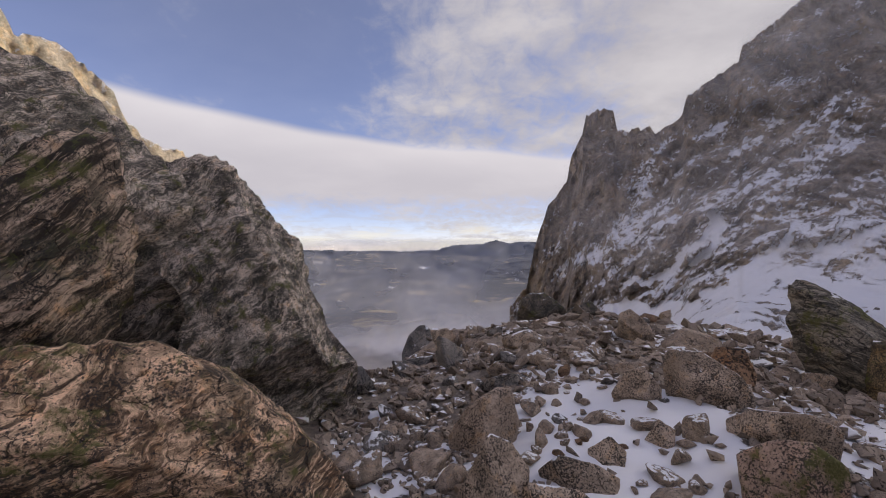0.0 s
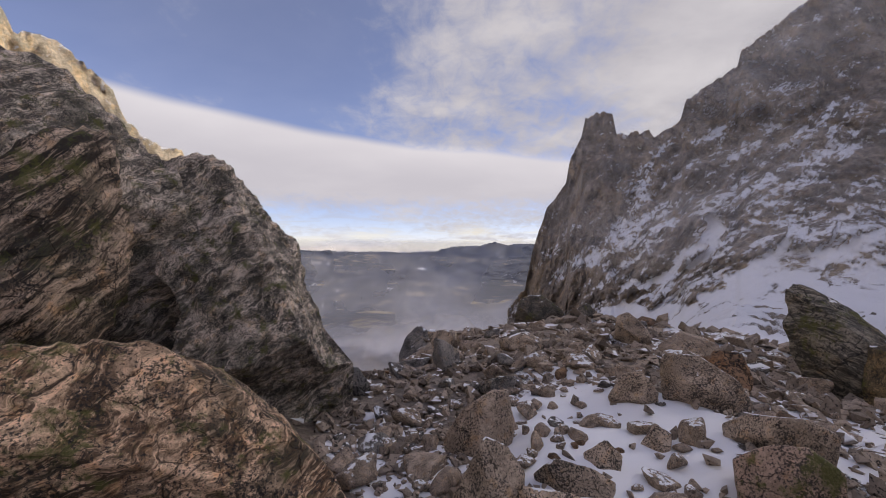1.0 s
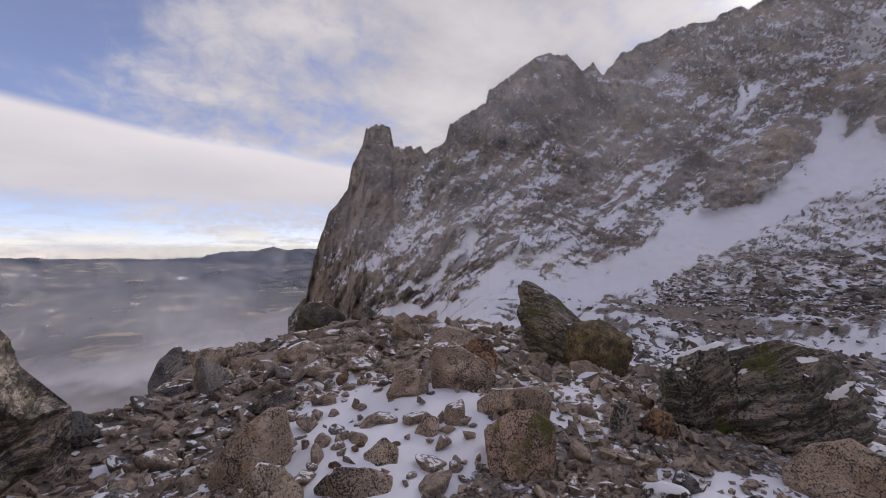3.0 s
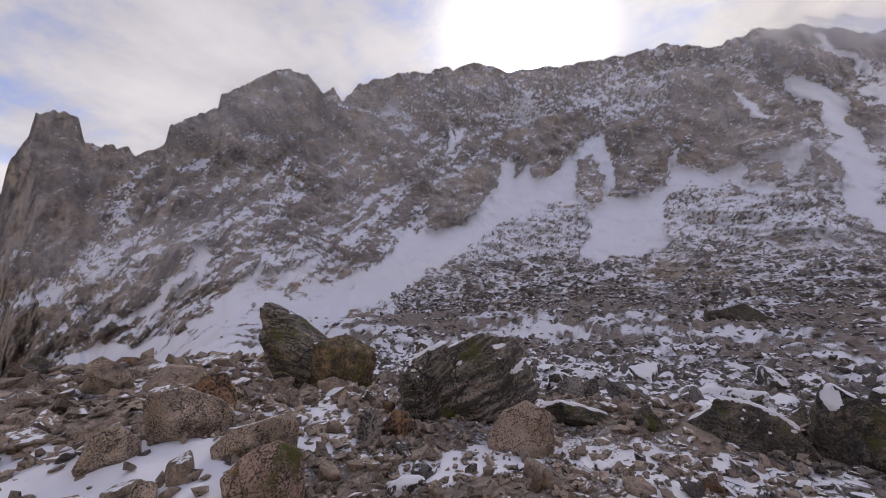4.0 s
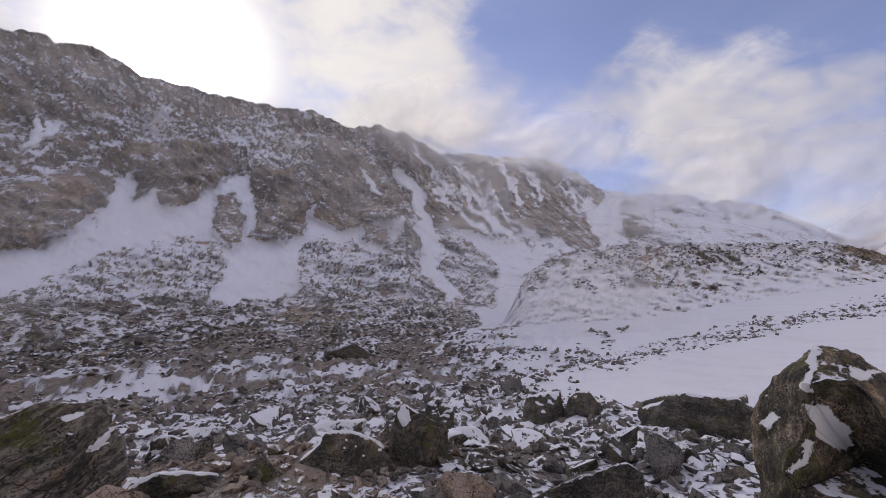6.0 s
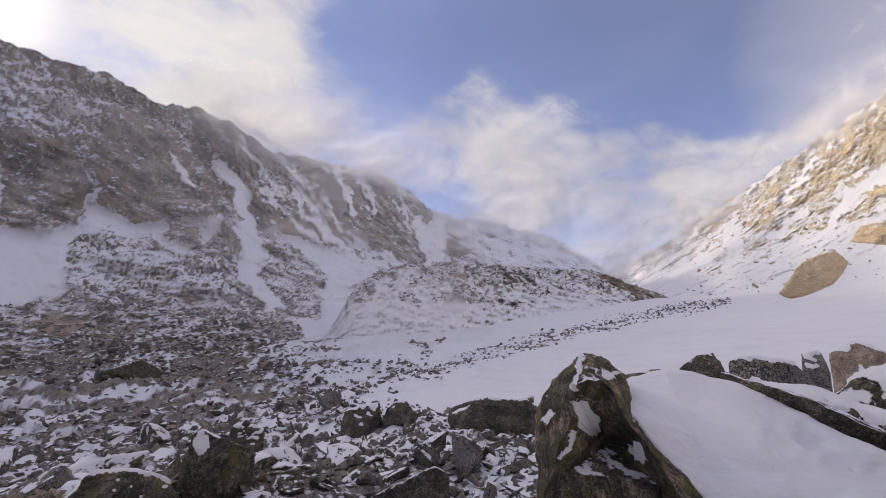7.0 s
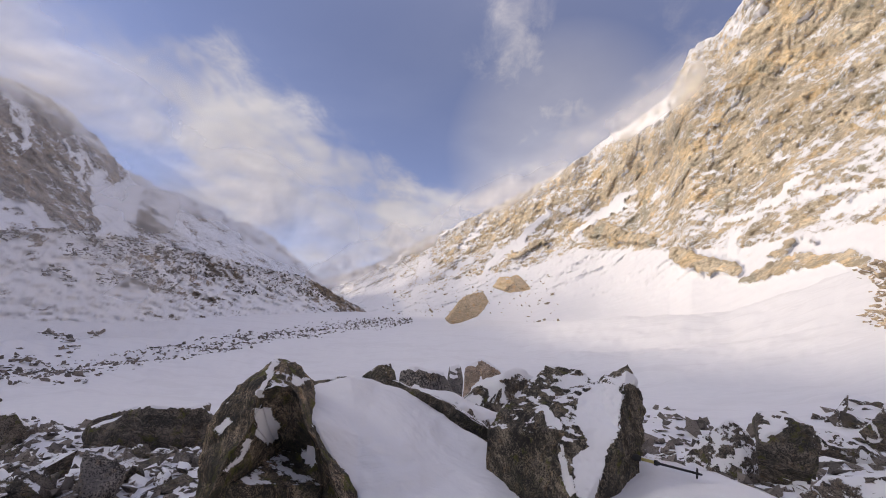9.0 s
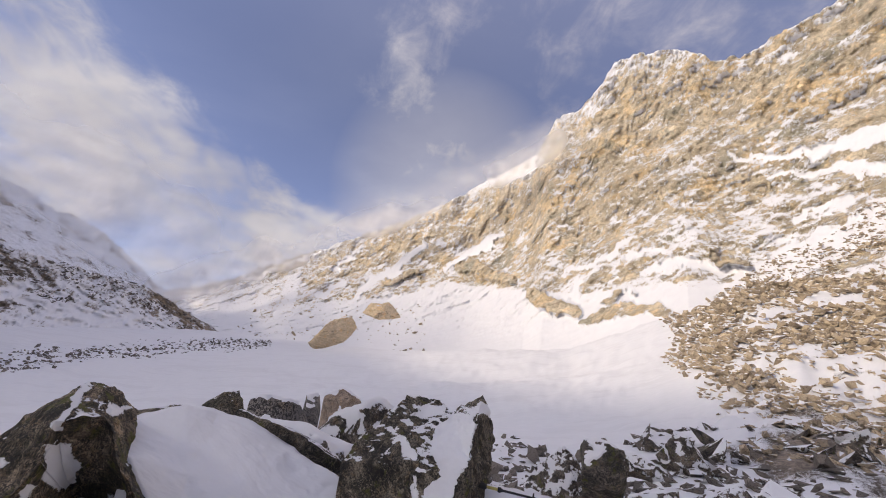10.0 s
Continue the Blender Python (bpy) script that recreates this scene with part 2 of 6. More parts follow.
def terrain_material(name, dark, light, scale, rusty=0.4, bump=1.0, dust=0.0, patches=(), grit=0.7, ripple=0.0, lean=0.0, blocks=0.0, edge=0.05, salt=0.8):
    """Mountain or ground surface: rock, with snow where the snow attribute says it lies, and thin snow caught on small ledges."""
    mat = bpy.data.materials.new(name)
    mat.use_nodes = True
    g = Graph(mat.node_tree)
    place = g.node("ShaderNodeTexCoord").outputs["Object"]
    p = g.vec("SCALE", place, None, 1.0 / scale)
    big = g.noise(p, 0.9, 5.0, 0.6)
    fine = g.noise(p, 7.0, 9.0, 0.72, 0.3)
    speck = g.noise(p, 34.0, 5.0, 0.7)
    base = g.mix(g.step(g.math("ADD", big, g.math("MULTIPLY", g.math("SUBTRACT", fine, 0.5), 1.1)), 0.36, 0.66), dark, light)
    base = g.mix(g.math("MULTIPLY", g.step(g.noise(p, 1.7, 5.0, 0.6), 0.54, 0.68), rusty), base, (light[0] * 1.15, light[1] * 0.92, light[2] * 0.68))
    for n, (tint, size, lo, hi) in enumerate(patches):
        where = g.noise(g.vec("ADD", place, (31.0 * n, 7.0, 3.0)), 1.0 / size, 6.0, 0.62, 0.6)
        base = g.mix(g.step(where, lo, hi, 0.0, 0.8), base, g.vec("SCALE", tint, None, g.step(fine, 0.3, 0.7, 0.78, 1.15)))
    base = g.mix(g.math("MULTIPLY", g.step(speck, 0.53, 0.66), grit), base, tuple(c * 0.35 for c in dark))
    snow = g.node("ShaderNodeAttribute", attribute_name="snow").outputs["Fac"]
    ragged = g.math("ADD", snow, g.math("ADD", g.math("MULTIPLY", g.math("SUBTRACT", fine, 0.5), 0.75), g.math("MULTIPLY", g.math("SUBTRACT", speck, 0.5), salt)))
    relief = g.math("ADD", fine, g.math("MULTIPLY", speck, 0.4))
    if blocks:
        wob = g.vec("ADD", place, g.vec("SCALE", g.noise(place, 2.2 / blocks, 5.0, 0.62, color=True), None, blocks * 0.9))
        for size, weight in ((blocks, 1.0), (blocks * 0.36, 0.7)):
            squat = g.scaled(wob, (1.0 / size, 1.0 / size, 1.7 / size))
            joint, cell = g.node("ShaderNodeTexVoronoi", feature="DISTANCE_TO_EDGE"), g.node("ShaderNodeTexVoronoi", feature="F1")
            for v in (joint, cell):
                g.plug(v.inputs["Vector"], squat), g.plug(v.inputs["Scale"], 1.0)
            own = g.node("ShaderNodeSeparateColor")
            g.plug(own.inputs[0], cell.outputs["Color"])
            open_joint = g.math("MULTIPLY", g.step(joint.outputs["Distance"], 0.07, 0.01), g.step(g.noise(place, 1.3 / size, 3.0), 0.40, 0.55))
            base = g.vec("SCALE", base, None, g.math("ADD", 1.0 - 0.14 * weight, g.math("MULTIPLY", own.outputs[0], 0.28 * weight)))
            base = g.mix(g.math("MULTIPLY", open_joint, (0.12 + grit) * weight), base, tuple(c * 0.4 for c in dark))
            relief = g.math("ADD", relief, g.math("MULTIPLY", g.math("SUBTRACT", own.outputs[1], g.math("MULTIPLY", open_joint, 0.8)), 0.7 * weight))
            ragged = g.math("ADD", ragged, g.math("MULTIPLY", g.math("SUBTRACT", own.outputs[2], 0.5), 0.22 * weight))
    if dust:
        bent = g.vec("ADD", place, g.vec("SCALE", g.noise(place, 0.05, 4.0, 0.6, color=True), None, 8.0))
        turned = g.node("ShaderNodeVectorRotate", rotation_type="AXIS_ANGLE")
        turned.inputs["Axis"].default_value = tuple(heading(205, 0))
        g.plug(turned.inputs["Vector"], bent), g.plug(turned.inputs["Angle"], radians(lean))
        sliver = g.noise(g.scaled(turned.outputs[0], (0.22, 0.22, 0.95)), 1.0, 6.0, 0.64, 0.3)
        crumb = g.noise(g.scaled(turned.outputs[0], (0.55, 0.55, 1.7)), 1.0, 5.0, 0.65, 0.5)
        ragged = g.math("ADD", ragged, g.math("ADD", g.math("MULTIPLY", g.math("SUBTRACT", sliver, 0.5), 2.2 * dust), g.math("MULTIPLY", g.math("SUBTRACT", crumb, 0.5), 1.3 * dust)))
        base = g.mix(g.math("MULTIPLY", g.step(sliver, 0.44, 0.36), 0.3), base, tuple(c * 0.55 for c in dark))
        relief = g.math("ADD", relief, g.math("MULTIPLY", sliver, 0.5))
    mask = g.step(ragged, 0.51 - edge, 0.51 + edge)
    soft = g.noise(g.scaled(p, (1, 2, 1)), 1.2, 5.0, 0.5)
    colour = g.mix(mask, base, g.mix(soft, (0.75, 0.76, 0.80), (0.84, 0.84, 0.87)))
    drift = g.math("ADD", 0.75, g.math("MULTIPLY", soft, 0.35))
    if ripple:
        crust = g.noise(g.scaled(place, (0.10, 0.42, 0.3)), 1.0, 6.0, 0.58, 0.7)
        drift = g.math("ADD", drift, g.math("MULTIPLY", crust, ripple))
        colour = g.mix(g.math("MULTIPLY", g.step(crust, 0.50, 0.62), g.math("MULTIPLY", mask, 0.35)), colour, (0.70, 0.70, 0.73))
    finish(g, colour, 0.85, g.mix(mask, relief, drift), 0.9, 0.10 * scale * bump)
    return mat


GNEISS = rock_material("dark_gneiss", (0.14, 0.128, 0.106), (0.74, 0.63, 0.52), 0.35, 0.7, 0.3, grain=0.36, band_scale=1.4, tilt=40.0, bend=1.2, lichen=0.5)
GNEISS_BROWN = rock_material("brown_gneiss", (0.12, 0.092, 0.067), (0.58, 0.445, 0.335), 0.25, 1.0, 0.4, grain=0.6, band_scale=1.2, tilt=46.0, bend=0.45, lichen=0.7)
GNEISS_TAN = rock_material("tan_gneiss", (0.19, 0.118, 0.07), (0.80, 0.56, 0.375), 0.3, 1.0, 0.45, grain=0.5, band_scale=1.8, tilt=30.0, bend=1.2, lichen=0.55)
SLATE = rock_material("slate", (0.10, 0.094, 0.082), (0.30, 0.265, 0.215), 0.2, 0.8, 0.3, 0.10, band_scale=4.0, tilt=-32.0, bend=0.5)
SLATE_B = rock_material("layered_slate", (0.10, 0.094, 0.085), (0.31, 0.27, 0.23), 0.2, 0.8, 0.25, 0.22, band_scale=4.0, tilt=24.0, bend=0.5)
SLATE_MOSS = rock_material("mossy_slate", (0.075, 0.058, 0.036), (0.34, 0.25, 0.135), 0.9, 0.4, 0.4, grain=0.4, band_scale=2.0, tilt=60.0)
ROCK_TAN = rock_material("tan_rock", (0.28, 0.22, 0.17), (0.48, 0.38, 0.30), 0.35, grain=0.45)
ROCK_SPOT = rock_material("spotted_rock", (0.28, 0.222, 0.17), (0.52, 0.415, 0.325), 0.75, snow=0.14, grain=0.42)
ROCK_RUST = rock_material("rust_rock", (0.15, 0.095, 0.06), (0.32, 0.20, 0.12), 0.7)
ROCK_GREY = rock_material("grey_rock", (0.15, 0.14, 0.135), (0.31, 0.28, 0.25), 0.9, snow=0.1)
ROCK_DARK = rock_material("dark_rock", (0.075, 0.07, 0.06), (0.23, 0.195, 0.16), 0.5, 0.6, 0.32, 0.12, grain=0.6)
ROCK_MOSS = rock_material("lichen_granite", (0.27, 0.195, 0.15), (0.50, 0.36, 0.28), 0.7, 0.0, 0.6, grain=0.5)
ROCK_RIB = rock_material("crusted_rock", (0.05, 0.045, 0.034), (0.42, 0.33, 0.235), 1.2, 0.6, 0.35, 0.10, 0.0, grain=0.22, band_scale=1.2, tilt=65.0, bend=0.7, lichen=0.6)
ROCK_STREAKED = rock_material("streaked_rock", (0.05, 0.045, 0.036), (0.30, 0.255, 0.195), 1.1, 0.6, 0.2, 0.20, 0.0, grain=0.25, band_scale=1.4, tilt=55.0, lichen=0.5)
ROCK_SNOWY = rock_material("snowy_rock", (0.085, 0.075, 0.065), (0.27, 0.23, 0.19), 0.5, 0.6, 0.12, 0.50, 0.12, grain=0.5)
# paler than the tan stone itself, to paint sunlight on the faces
CLIFF_ROCK = rock_material("sun_painted_block", (0.66, 0.52, 0.34), (0.80, 0.66, 0.46), 0.0, 0.25, snow=0.2, grain=8.0)
SCREE_ROCK = rock_material("scree_rock", (0.15, 0.12, 0.095), (0.33, 0.26, 0.20), 0.9, snow=0.18)
SNOW = snow_material("packed_snow")
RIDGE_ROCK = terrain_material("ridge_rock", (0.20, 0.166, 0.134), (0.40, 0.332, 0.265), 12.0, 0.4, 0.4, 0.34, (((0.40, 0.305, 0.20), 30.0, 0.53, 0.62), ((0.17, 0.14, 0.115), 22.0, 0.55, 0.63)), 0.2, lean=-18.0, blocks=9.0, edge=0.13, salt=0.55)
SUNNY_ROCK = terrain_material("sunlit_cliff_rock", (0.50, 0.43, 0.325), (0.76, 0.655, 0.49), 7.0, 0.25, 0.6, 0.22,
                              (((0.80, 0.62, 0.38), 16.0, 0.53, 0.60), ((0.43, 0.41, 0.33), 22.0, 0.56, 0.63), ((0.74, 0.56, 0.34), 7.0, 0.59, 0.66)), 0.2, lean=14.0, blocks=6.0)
SLATE_SNOWY = rock_material("snowy_slate", (0.07, 0.062, 0.055), (0.24, 0.20, 0.165), 0.4, 0.7, 0.15, 0.38, 0.08, grain=0.5, band_scale=4.0, tilt=20.0, bend=0.6)
GROUND_ROCK = terrain_material("gravel_and_snow", (0.16, 0.135, 0.115), (0.36, 0.30, 0.245), 0.8, 0.2, 0.6, ripple=1.6)


# ---------------------------------------------------------------- noise and surfaces
def hashed(ix, iy, iz, seed):
    n = ix.astype(np.uint32) * np.uint32(374761393) + iy.astype(np.uint32) * np.uint32(668265263) + iz.astype(np.uint32) * np.uint32(2147483647) + np.uint32(seed * 974711 + 12345)
    n = (n ^ (n >> np.uint32(13))) * np.uint32(1274126177)
    n = (n ^ (n >> np.uint32(15))) * np.uint32(2246822519)
    return ((n ^ (n >> np.uint32(16))) & np.uint32(0xFFFFFF)).astype(np.float64) / 0xFFFFFF


def value_noise(p, seed):
    """Smooth noise from 0 to 1 for points of any array shape."""
    q = np.floor(p)
    f = p - q
    f = f * f * f * (f * (f * 6 - 15) + 10)
    q = q.astype(np.int64)
    x, y, z = q[..., 0], q[..., 1], q[..., 2]
    total = 0.0
    for dx in (0, 1):
        for dy in (0, 1):
            for dz in (0, 1):
                w = (f[..., 0] if dx else 1 - f[..., 0]) * (f[..., 1] if dy else 1 - f[..., 1]) * (f[..., 2] if dz else 1 - f[..., 2])
                total = total + w * hashed(x + dx, y + dy, z + dz, seed)
    return total


def fbm(p, octaves=5, gain=0.5, seed=0):
    """Layered noise round 0, about -1 to 1."""
    total, amp, norm = 0.0, 1.0, 0.0
    for n in range(octaves):
        total = total + amp * (value_noise(p * 2.03**n + 7.3 * n, seed + n) * 2 - 1)
        norm += amp
        amp *= gain
    return total / norm * 1.6


def ridged(p, octaves=5, gain=0.5, seed=0):
    """Noise with sharp crests, 0 to 1."""
    total, amp, norm = 0.0, 1.0, 0.0
    for n in range(octaves):
        total = total + amp * (1 - np.abs(value_noise(p * 2.03**n + 5.1 * n, seed + n) * 2 - 1))
        norm += amp
        amp *= gain
    return total / norm


def ledges(x, count):
    """x in worn steps."""
    k = x * count
    f = k - np.floor(k)
    return (np.floor(k) + np.clip((f - 0.5) * 3 + 0.5, 0, 1)) / count


def smooth(x, lo, hi):
    t = np.clip((x - lo) / (hi - lo), 0, 1)
    return t * t * (3 - 2 * t)


def sheet(name, P, mat, snow=None, closed=False, parent=None):
    """A surface from a grid of points."""
    n, m = P.shape[:2]
    idx = np.arange(n * m).reshape(n, m)
    if closed:
        idx = np.vstack([idx, idx[:1]])
    q = np.stack([idx[:-1, :-1], idx[1:, :-1], idx[1:, 1:], idx[:-1, 1:]], -1).reshape(-1, 4)
    me = bpy.data.meshes.new(name)
    me.vertices.add(n * m)
    me.vertices.foreach_set("co", P.reshape(-1).astype(np.float32))
    me.loops.add(q.size)
    me.loops.foreach_set("vertex_index", q.reshape(-1).astype(np.int32))
    me.polygons.add(len(q))
    me.polygons.foreach_set("loop_start", np.arange(0, q.size, 4, dtype=np.int32))
    me.polygons.foreach_set("use_smooth", np.ones(len(q), bool))
    if snow is not None:
        me.attributes.new("snow", "FLOAT", "POINT").data.foreach_set("value", snow.reshape(-1).astype(np.float32))
    me.update()
    me.validate()
    me.materials.append(mat)
    ob = new(name, me)
    ob.parent = parent
    return ob


def steepness(P):
    """Upward part of the unit normal on a grid of points."""
    a, b = np.gradient(P, axis=0), np.gradient(P, axis=1)
    c = np.cross(a, b)
    return np.abs(c[..., 2]) / (np.linalg.norm(c, axis=-1) + 1e-9)


def table(az, pairs):
    return np.interp(az, [p[0] for p in pairs], [p[1] for p in pairs])


EYE = 1.6


def spot(az, r, z):
    a = np.radians(az)
    return np.stack([r * np.sin(a), r * np.cos(a), z + 0 * a], -1)


# ---------------------------------------------------------------- ground
NODES = [-60, -30, -12, 0, 15, 35, 55, 80, 105, 130, 155, 180, 205, 225, 260, 300]
AT_6 = [0.0, -0.1, -0.3, -0.2, 0.0, 0.0, -0.15, -0.2, -0.3, -0.4, -0.4, -0.3, -0.1, 0.1, 0.2, 0.0]
AT_12 = [-0.5, -1.0, -2.6, -0.9, -0.3, -0.4, -1.5, -2.3, -2.6, -1.5, -1.3, -0.9, -0.3, 0.3, 0.6, -0.5]
AT_25 = [-3, -6, -13, -9, -4, -2.8, -4.4, -5.2, -5.0, -3.4, -2.5, -1.3, 0.0, 2.0, 2.0, -3]
AT_60 = [-15, -25, -45, -42, -16, -6.5, -9.0, -9.5, -8.4, -6.2, -3.5, 0.0, 4.0, 11, 12, -15]
AT_110 = [-40, -60, -90, -88, -40, -9.5, -10, -8.5, -7.5, -5.5, -2.0, 6.0, 13, 30, 30, -40]
AT_250 = [-110, -130, -170, -170, -130, -40, -30, -25, -20, 4, 8, 12, 12, 30, 20, -110]
AT_700 = [-200, -230, -250, -250, -240, -150, -90, -60, -60, -40, -30, -40, -40, -20, -40, -200]


def ground_height(az, r):
    """Height of the land at a bearing and distance."""
    az = (np.asarray(az, float) + 60) % 360 - 60
    levels = [np.zeros_like(az), np.interp(az, NODES, AT_6), np.interp(az, NODES, AT_12), np.interp(az, NODES, AT_25), np.interp(az, NODES, AT_60),
              np.interp(az, NODES, AT_110), np.interp(az, NODES, AT_250), np.interp(az, NODES, AT_700), -225.0 + 0 * az, -205.0 + 0 * az, -120.0 + 0 * az, -28.0 + 0 * az]
    radii = np.log(np.array([2.0, 6, 12, 25, 60, 110, 250, 700, 1500, 2400, 3600, 4800]))
    lr = np.clip(np.log(np.maximum(r, 0.1)), radii[0], radii[-1])
    z = levels[0] + 0 * lr
    for n in range(len(radii) - 1):
        f = smooth(lr, radii[n], radii[n + 1]) * 0.5 + 0.5 * np.clip((lr - radii[n]) / (radii[n + 1] - radii[n]), 0, 1)
        z = np.where(lr >= radii[n], levels[n] + (levels[n + 1] - levels[n]) * f, z)
    P = spot(az, r, 0 * lr)
    rough = np.clip(r, 1, 60) ** 0.75
    z = z + 0.035 * rough * fbm(P * 0.9, 4, 0.55, 3) * smooth(r, 0.5, 2.5) * smooth(r, 220, 60) * (1 - 0.85 * smooth(az, 118, 135) * smooth(az, 222, 214) * smooth(r, 10, 20))
    z = z + 0.9 * smooth(r, 18, 45) * smooth(r, 150, 70) * fbm(P * 0.11, 4, 0.5, 13) * smooth(np.abs(az - 85), 70, 35)
    wind = P @ np.array([[0.05, 0.16, 0], [0.12, -0.07, 0], [0, 0, 1]])
    z = z + (0.42 * fbm(wind, 5, 0.55, 23) + 0.25 * ledges(fbm(wind * 1.7 + 5, 3, 0.5, 25), 3)) * smooth(r, 14, 30) * smooth(r, 150, 100) * smooth(az, 126, 140) * smooth(az, 222, 212)
    z = z + smooth(r, 600, 1600) * 26 * fbm(P * 0.0016, 5, 0.5, 21)
    return z


az = np.concatenate([np.linspace(-60, 240, 860, endpoint=False), np.linspace(240, 300, 50, endpoint=False)])
lr = np.concatenate([[np.log(0.002)], np.linspace(np.log(0.15), np.log(120), 168), np.linspace(np.log(128), np.log(4850), 40)])
A, RR = np.meshgrid(az, np.exp(lr), indexing="ij")
Z = ground_height(A, RR)
P = spot(A, RR, Z)
patch = fbm(P * 0.55, 5, 0.55, 31)
coarse = fbm(P * 0.09, 4, 0.5, 41)
near = smooth(RR, 14, 8)
cover_az = table(A, [(-60, -0.3), (-10, -0.10), (5, 0.05), (20, 0.15), (35, 0.08), (60, 0.12), (85, 0.12), (110, 0.14), (135, 0.22), (160, 0.7), (200, 0.75), (222, 0.8), (240, 0.6), (300, -0.4)])
snow_near = 0.42 + 0.42 * patch + cover_az * 0.6 - 0.25 * smooth(RR, 5.0, 7.0) * smooth(A, 60, 40)
for a0, r0, da, dr in ((21, 4.0, 16, 1.5), (-1, 3.3, 7, 0.45), (36, 3.6, 4, 0.35), (33, 5.0, 9, 0.5), (-11, 3.9, 4, 0.5), (-7, 3.2, 5, 0.35), (-4, 4.2, 5, 0.3), (6, 2.9, 4, 0.2), (-9, 4.7, 3, 0.25), (70, 4.0, 5, 0.45), (90, 3.4, 7, 0.3), (47, 4.4, 4, 0.3), (61, 3.7, 6, 0.3)):
    reach = np.hypot((A - a0) / da, (RR - r0) / dr) + 0.35 * patch
    snow_near = np.maximum(snow_near, smooth(reach, 1.15, 0.7))
snow_mid = 0.5 + 0.7 * coarse + 0.5 * patch + table(A, [(-60, -0.2), (15, -0.1), (30, 0.7), (45, 0.3), (60, -0.05), (85, -0.12), (103, -0.18), (114, 0.05), (121, 0.6), (135, 0.9), (215, 1.1), (223, 0.85), (240, 0.6), (300, 0.0)])
basin = smooth(A, 122, 140) * smooth(A, 224, 214) * smooth(RR, 14, 30)
snow_mid = snow_mid + basin
far_snow = 0.12 + 0.38 * smooth(fbm(P * 0.006, 5, 0.65, 51), 0.15, 0.6)
snow = near * snow_near + (1 - near) * snow_mid
snow = np.where(RR > 500, far_snow, snow)
# the yellowish patches put sunlight on the valley floor into its colour
VALLEY = terrain_material("forest_painted_sun", (0.035, 0.042, 0.045), (0.085, 0.082, 0.075), 120.0, 0.2, 0.3, patches=(((0.42, 0.34, 0.20), 150.0, 0.54, 0.64),))
ground = tagged(sheet("ground", P, GROUND_ROCK, snow, closed=True), "stony mountain ground with drifted snow, falling to a wide valley", "ground", kind="structure")

ground.data.materials.append(VALLEY)
ground.data.polygons.foreach_set("material_index", (np.broadcast_to(np.exp(lr)[None, :-1], (len(az), len(lr) - 1)) > 320).reshape(-1).astype(np.int32))

# ---------------------------------------------------------------- mountains
# strokes fitted to the camera's view, as angles (bearing, height) to (bearing, height), with their widths: snow
# gullies, snow ledges, bare outcrops and buttresses, bands of stones
GRIDS = {}
CHUTES = []
CHUTES += [(64.8, 3.5, 57.5, 0.1, 1.73, 1.44), (57.5, 0.1, 50.2, -3.7, 1.44, 1.44), (50.2, -3.7, 41.6, -5.5, 1.44, 1.3), (41.6, -5.5, 31.6, -7.4, 1.3, 1.73), (65.2, 17.6, 64.1, 16.2, 0.36, 0.36), (33.5, 4, 34, 2.5, 0.5, 0.43), (34, 2.5, 30.8, -2, 0.43, 0.36), (40.5, 2.7, 36.7, -2.6, 0.29, 0.58)]
CHUTES += [(36.7, -2.6, 31.6, -5.3, 0.58, 0.72), (44.3, 4.6, 42.7, 0.7, 0.22, 0.36), (42.7, 0.7, 37.6, -2.6, 0.36, 0.43), (54.8, 0.9, 50.8, -1.7, 0.29, 0.5), (50.8, -1.7, 42.7, -4.4, 0.5, 0.65), (33.4, 4.2, 33.1, 2.6, 0.65, 0.65), (33.1, 2.6, 28, -2.6, 0.65, 0.5), (28, -2.6, 23, -5.6, 0.5, 0.36)]
CHUTES += [(41, 0.1, 36.3, -3.7, 0.86, 1.3), (36.3, -3.7, 29.8, -7.9, 1.3, 1.58), (29.8, -7.9, 21.7, -7.4, 1.58, 0.86), (46.5, 2.2, 43.1, 0.1, 0.29, 0.5), (43.1, 0.1, 38.7, -3.5, 0.5, 0.72), (132.2, 12.8, 131.7, 6.4, 1, 1.6), (134.4, 14.6, 144, 9.1, 2.5, 4), (144, 9.1, 152.7, 4.8, 4, 3)]
CHUTES += [(129.3, 12.2, 132.4, 7.8, 0.84, 1.05), (118.4, 18.5, 120.7, 13.1, 0.3, 0.45), (125.5, 14.1, 128, 10.7, 0.25, 0.38), (109.3, 15.1, 115.9, 8.8, 0.35, 0.53), (112.8, 14.7, 119.2, 7.8, 0.35, 0.53), (115.6, 15.4, 122.6, 7.5, 0.3, 0.45), (121.8, 9.4, 126.4, 6.1, 0.5, 0.75), (106.3, 20.5, 109.2, 16.8, 0.3, 0.45)]
CHUTES += [(121.5, 16.5, 123.6, 12.9, 0.2, 0.3), (98.6, 17.8, 101.5, 14.4, 0.2, 0.3)]
LEDGES = []
LEDGES += [(236.7, 21.4, 232.1, 18.9, 1.26, 1.26), (232.1, 18.9, 227.7, 16.6, 1.26, 1.47), (227.7, 16.6, 224, 14, 1.47, 1.89), (224, 14, 219.5, 11.1, 1.89, 2.42), (237.7, 27.9, 234, 27.7, 0.84, 0.74), (234, 27.7, 230.8, 27.7, 0.74, 0.42), (230.8, 27.7, 225.6, 28.7, 0.32, 0.21), (225.6, 28.7, 223.3, 29.6, 0.21, 0.16)]
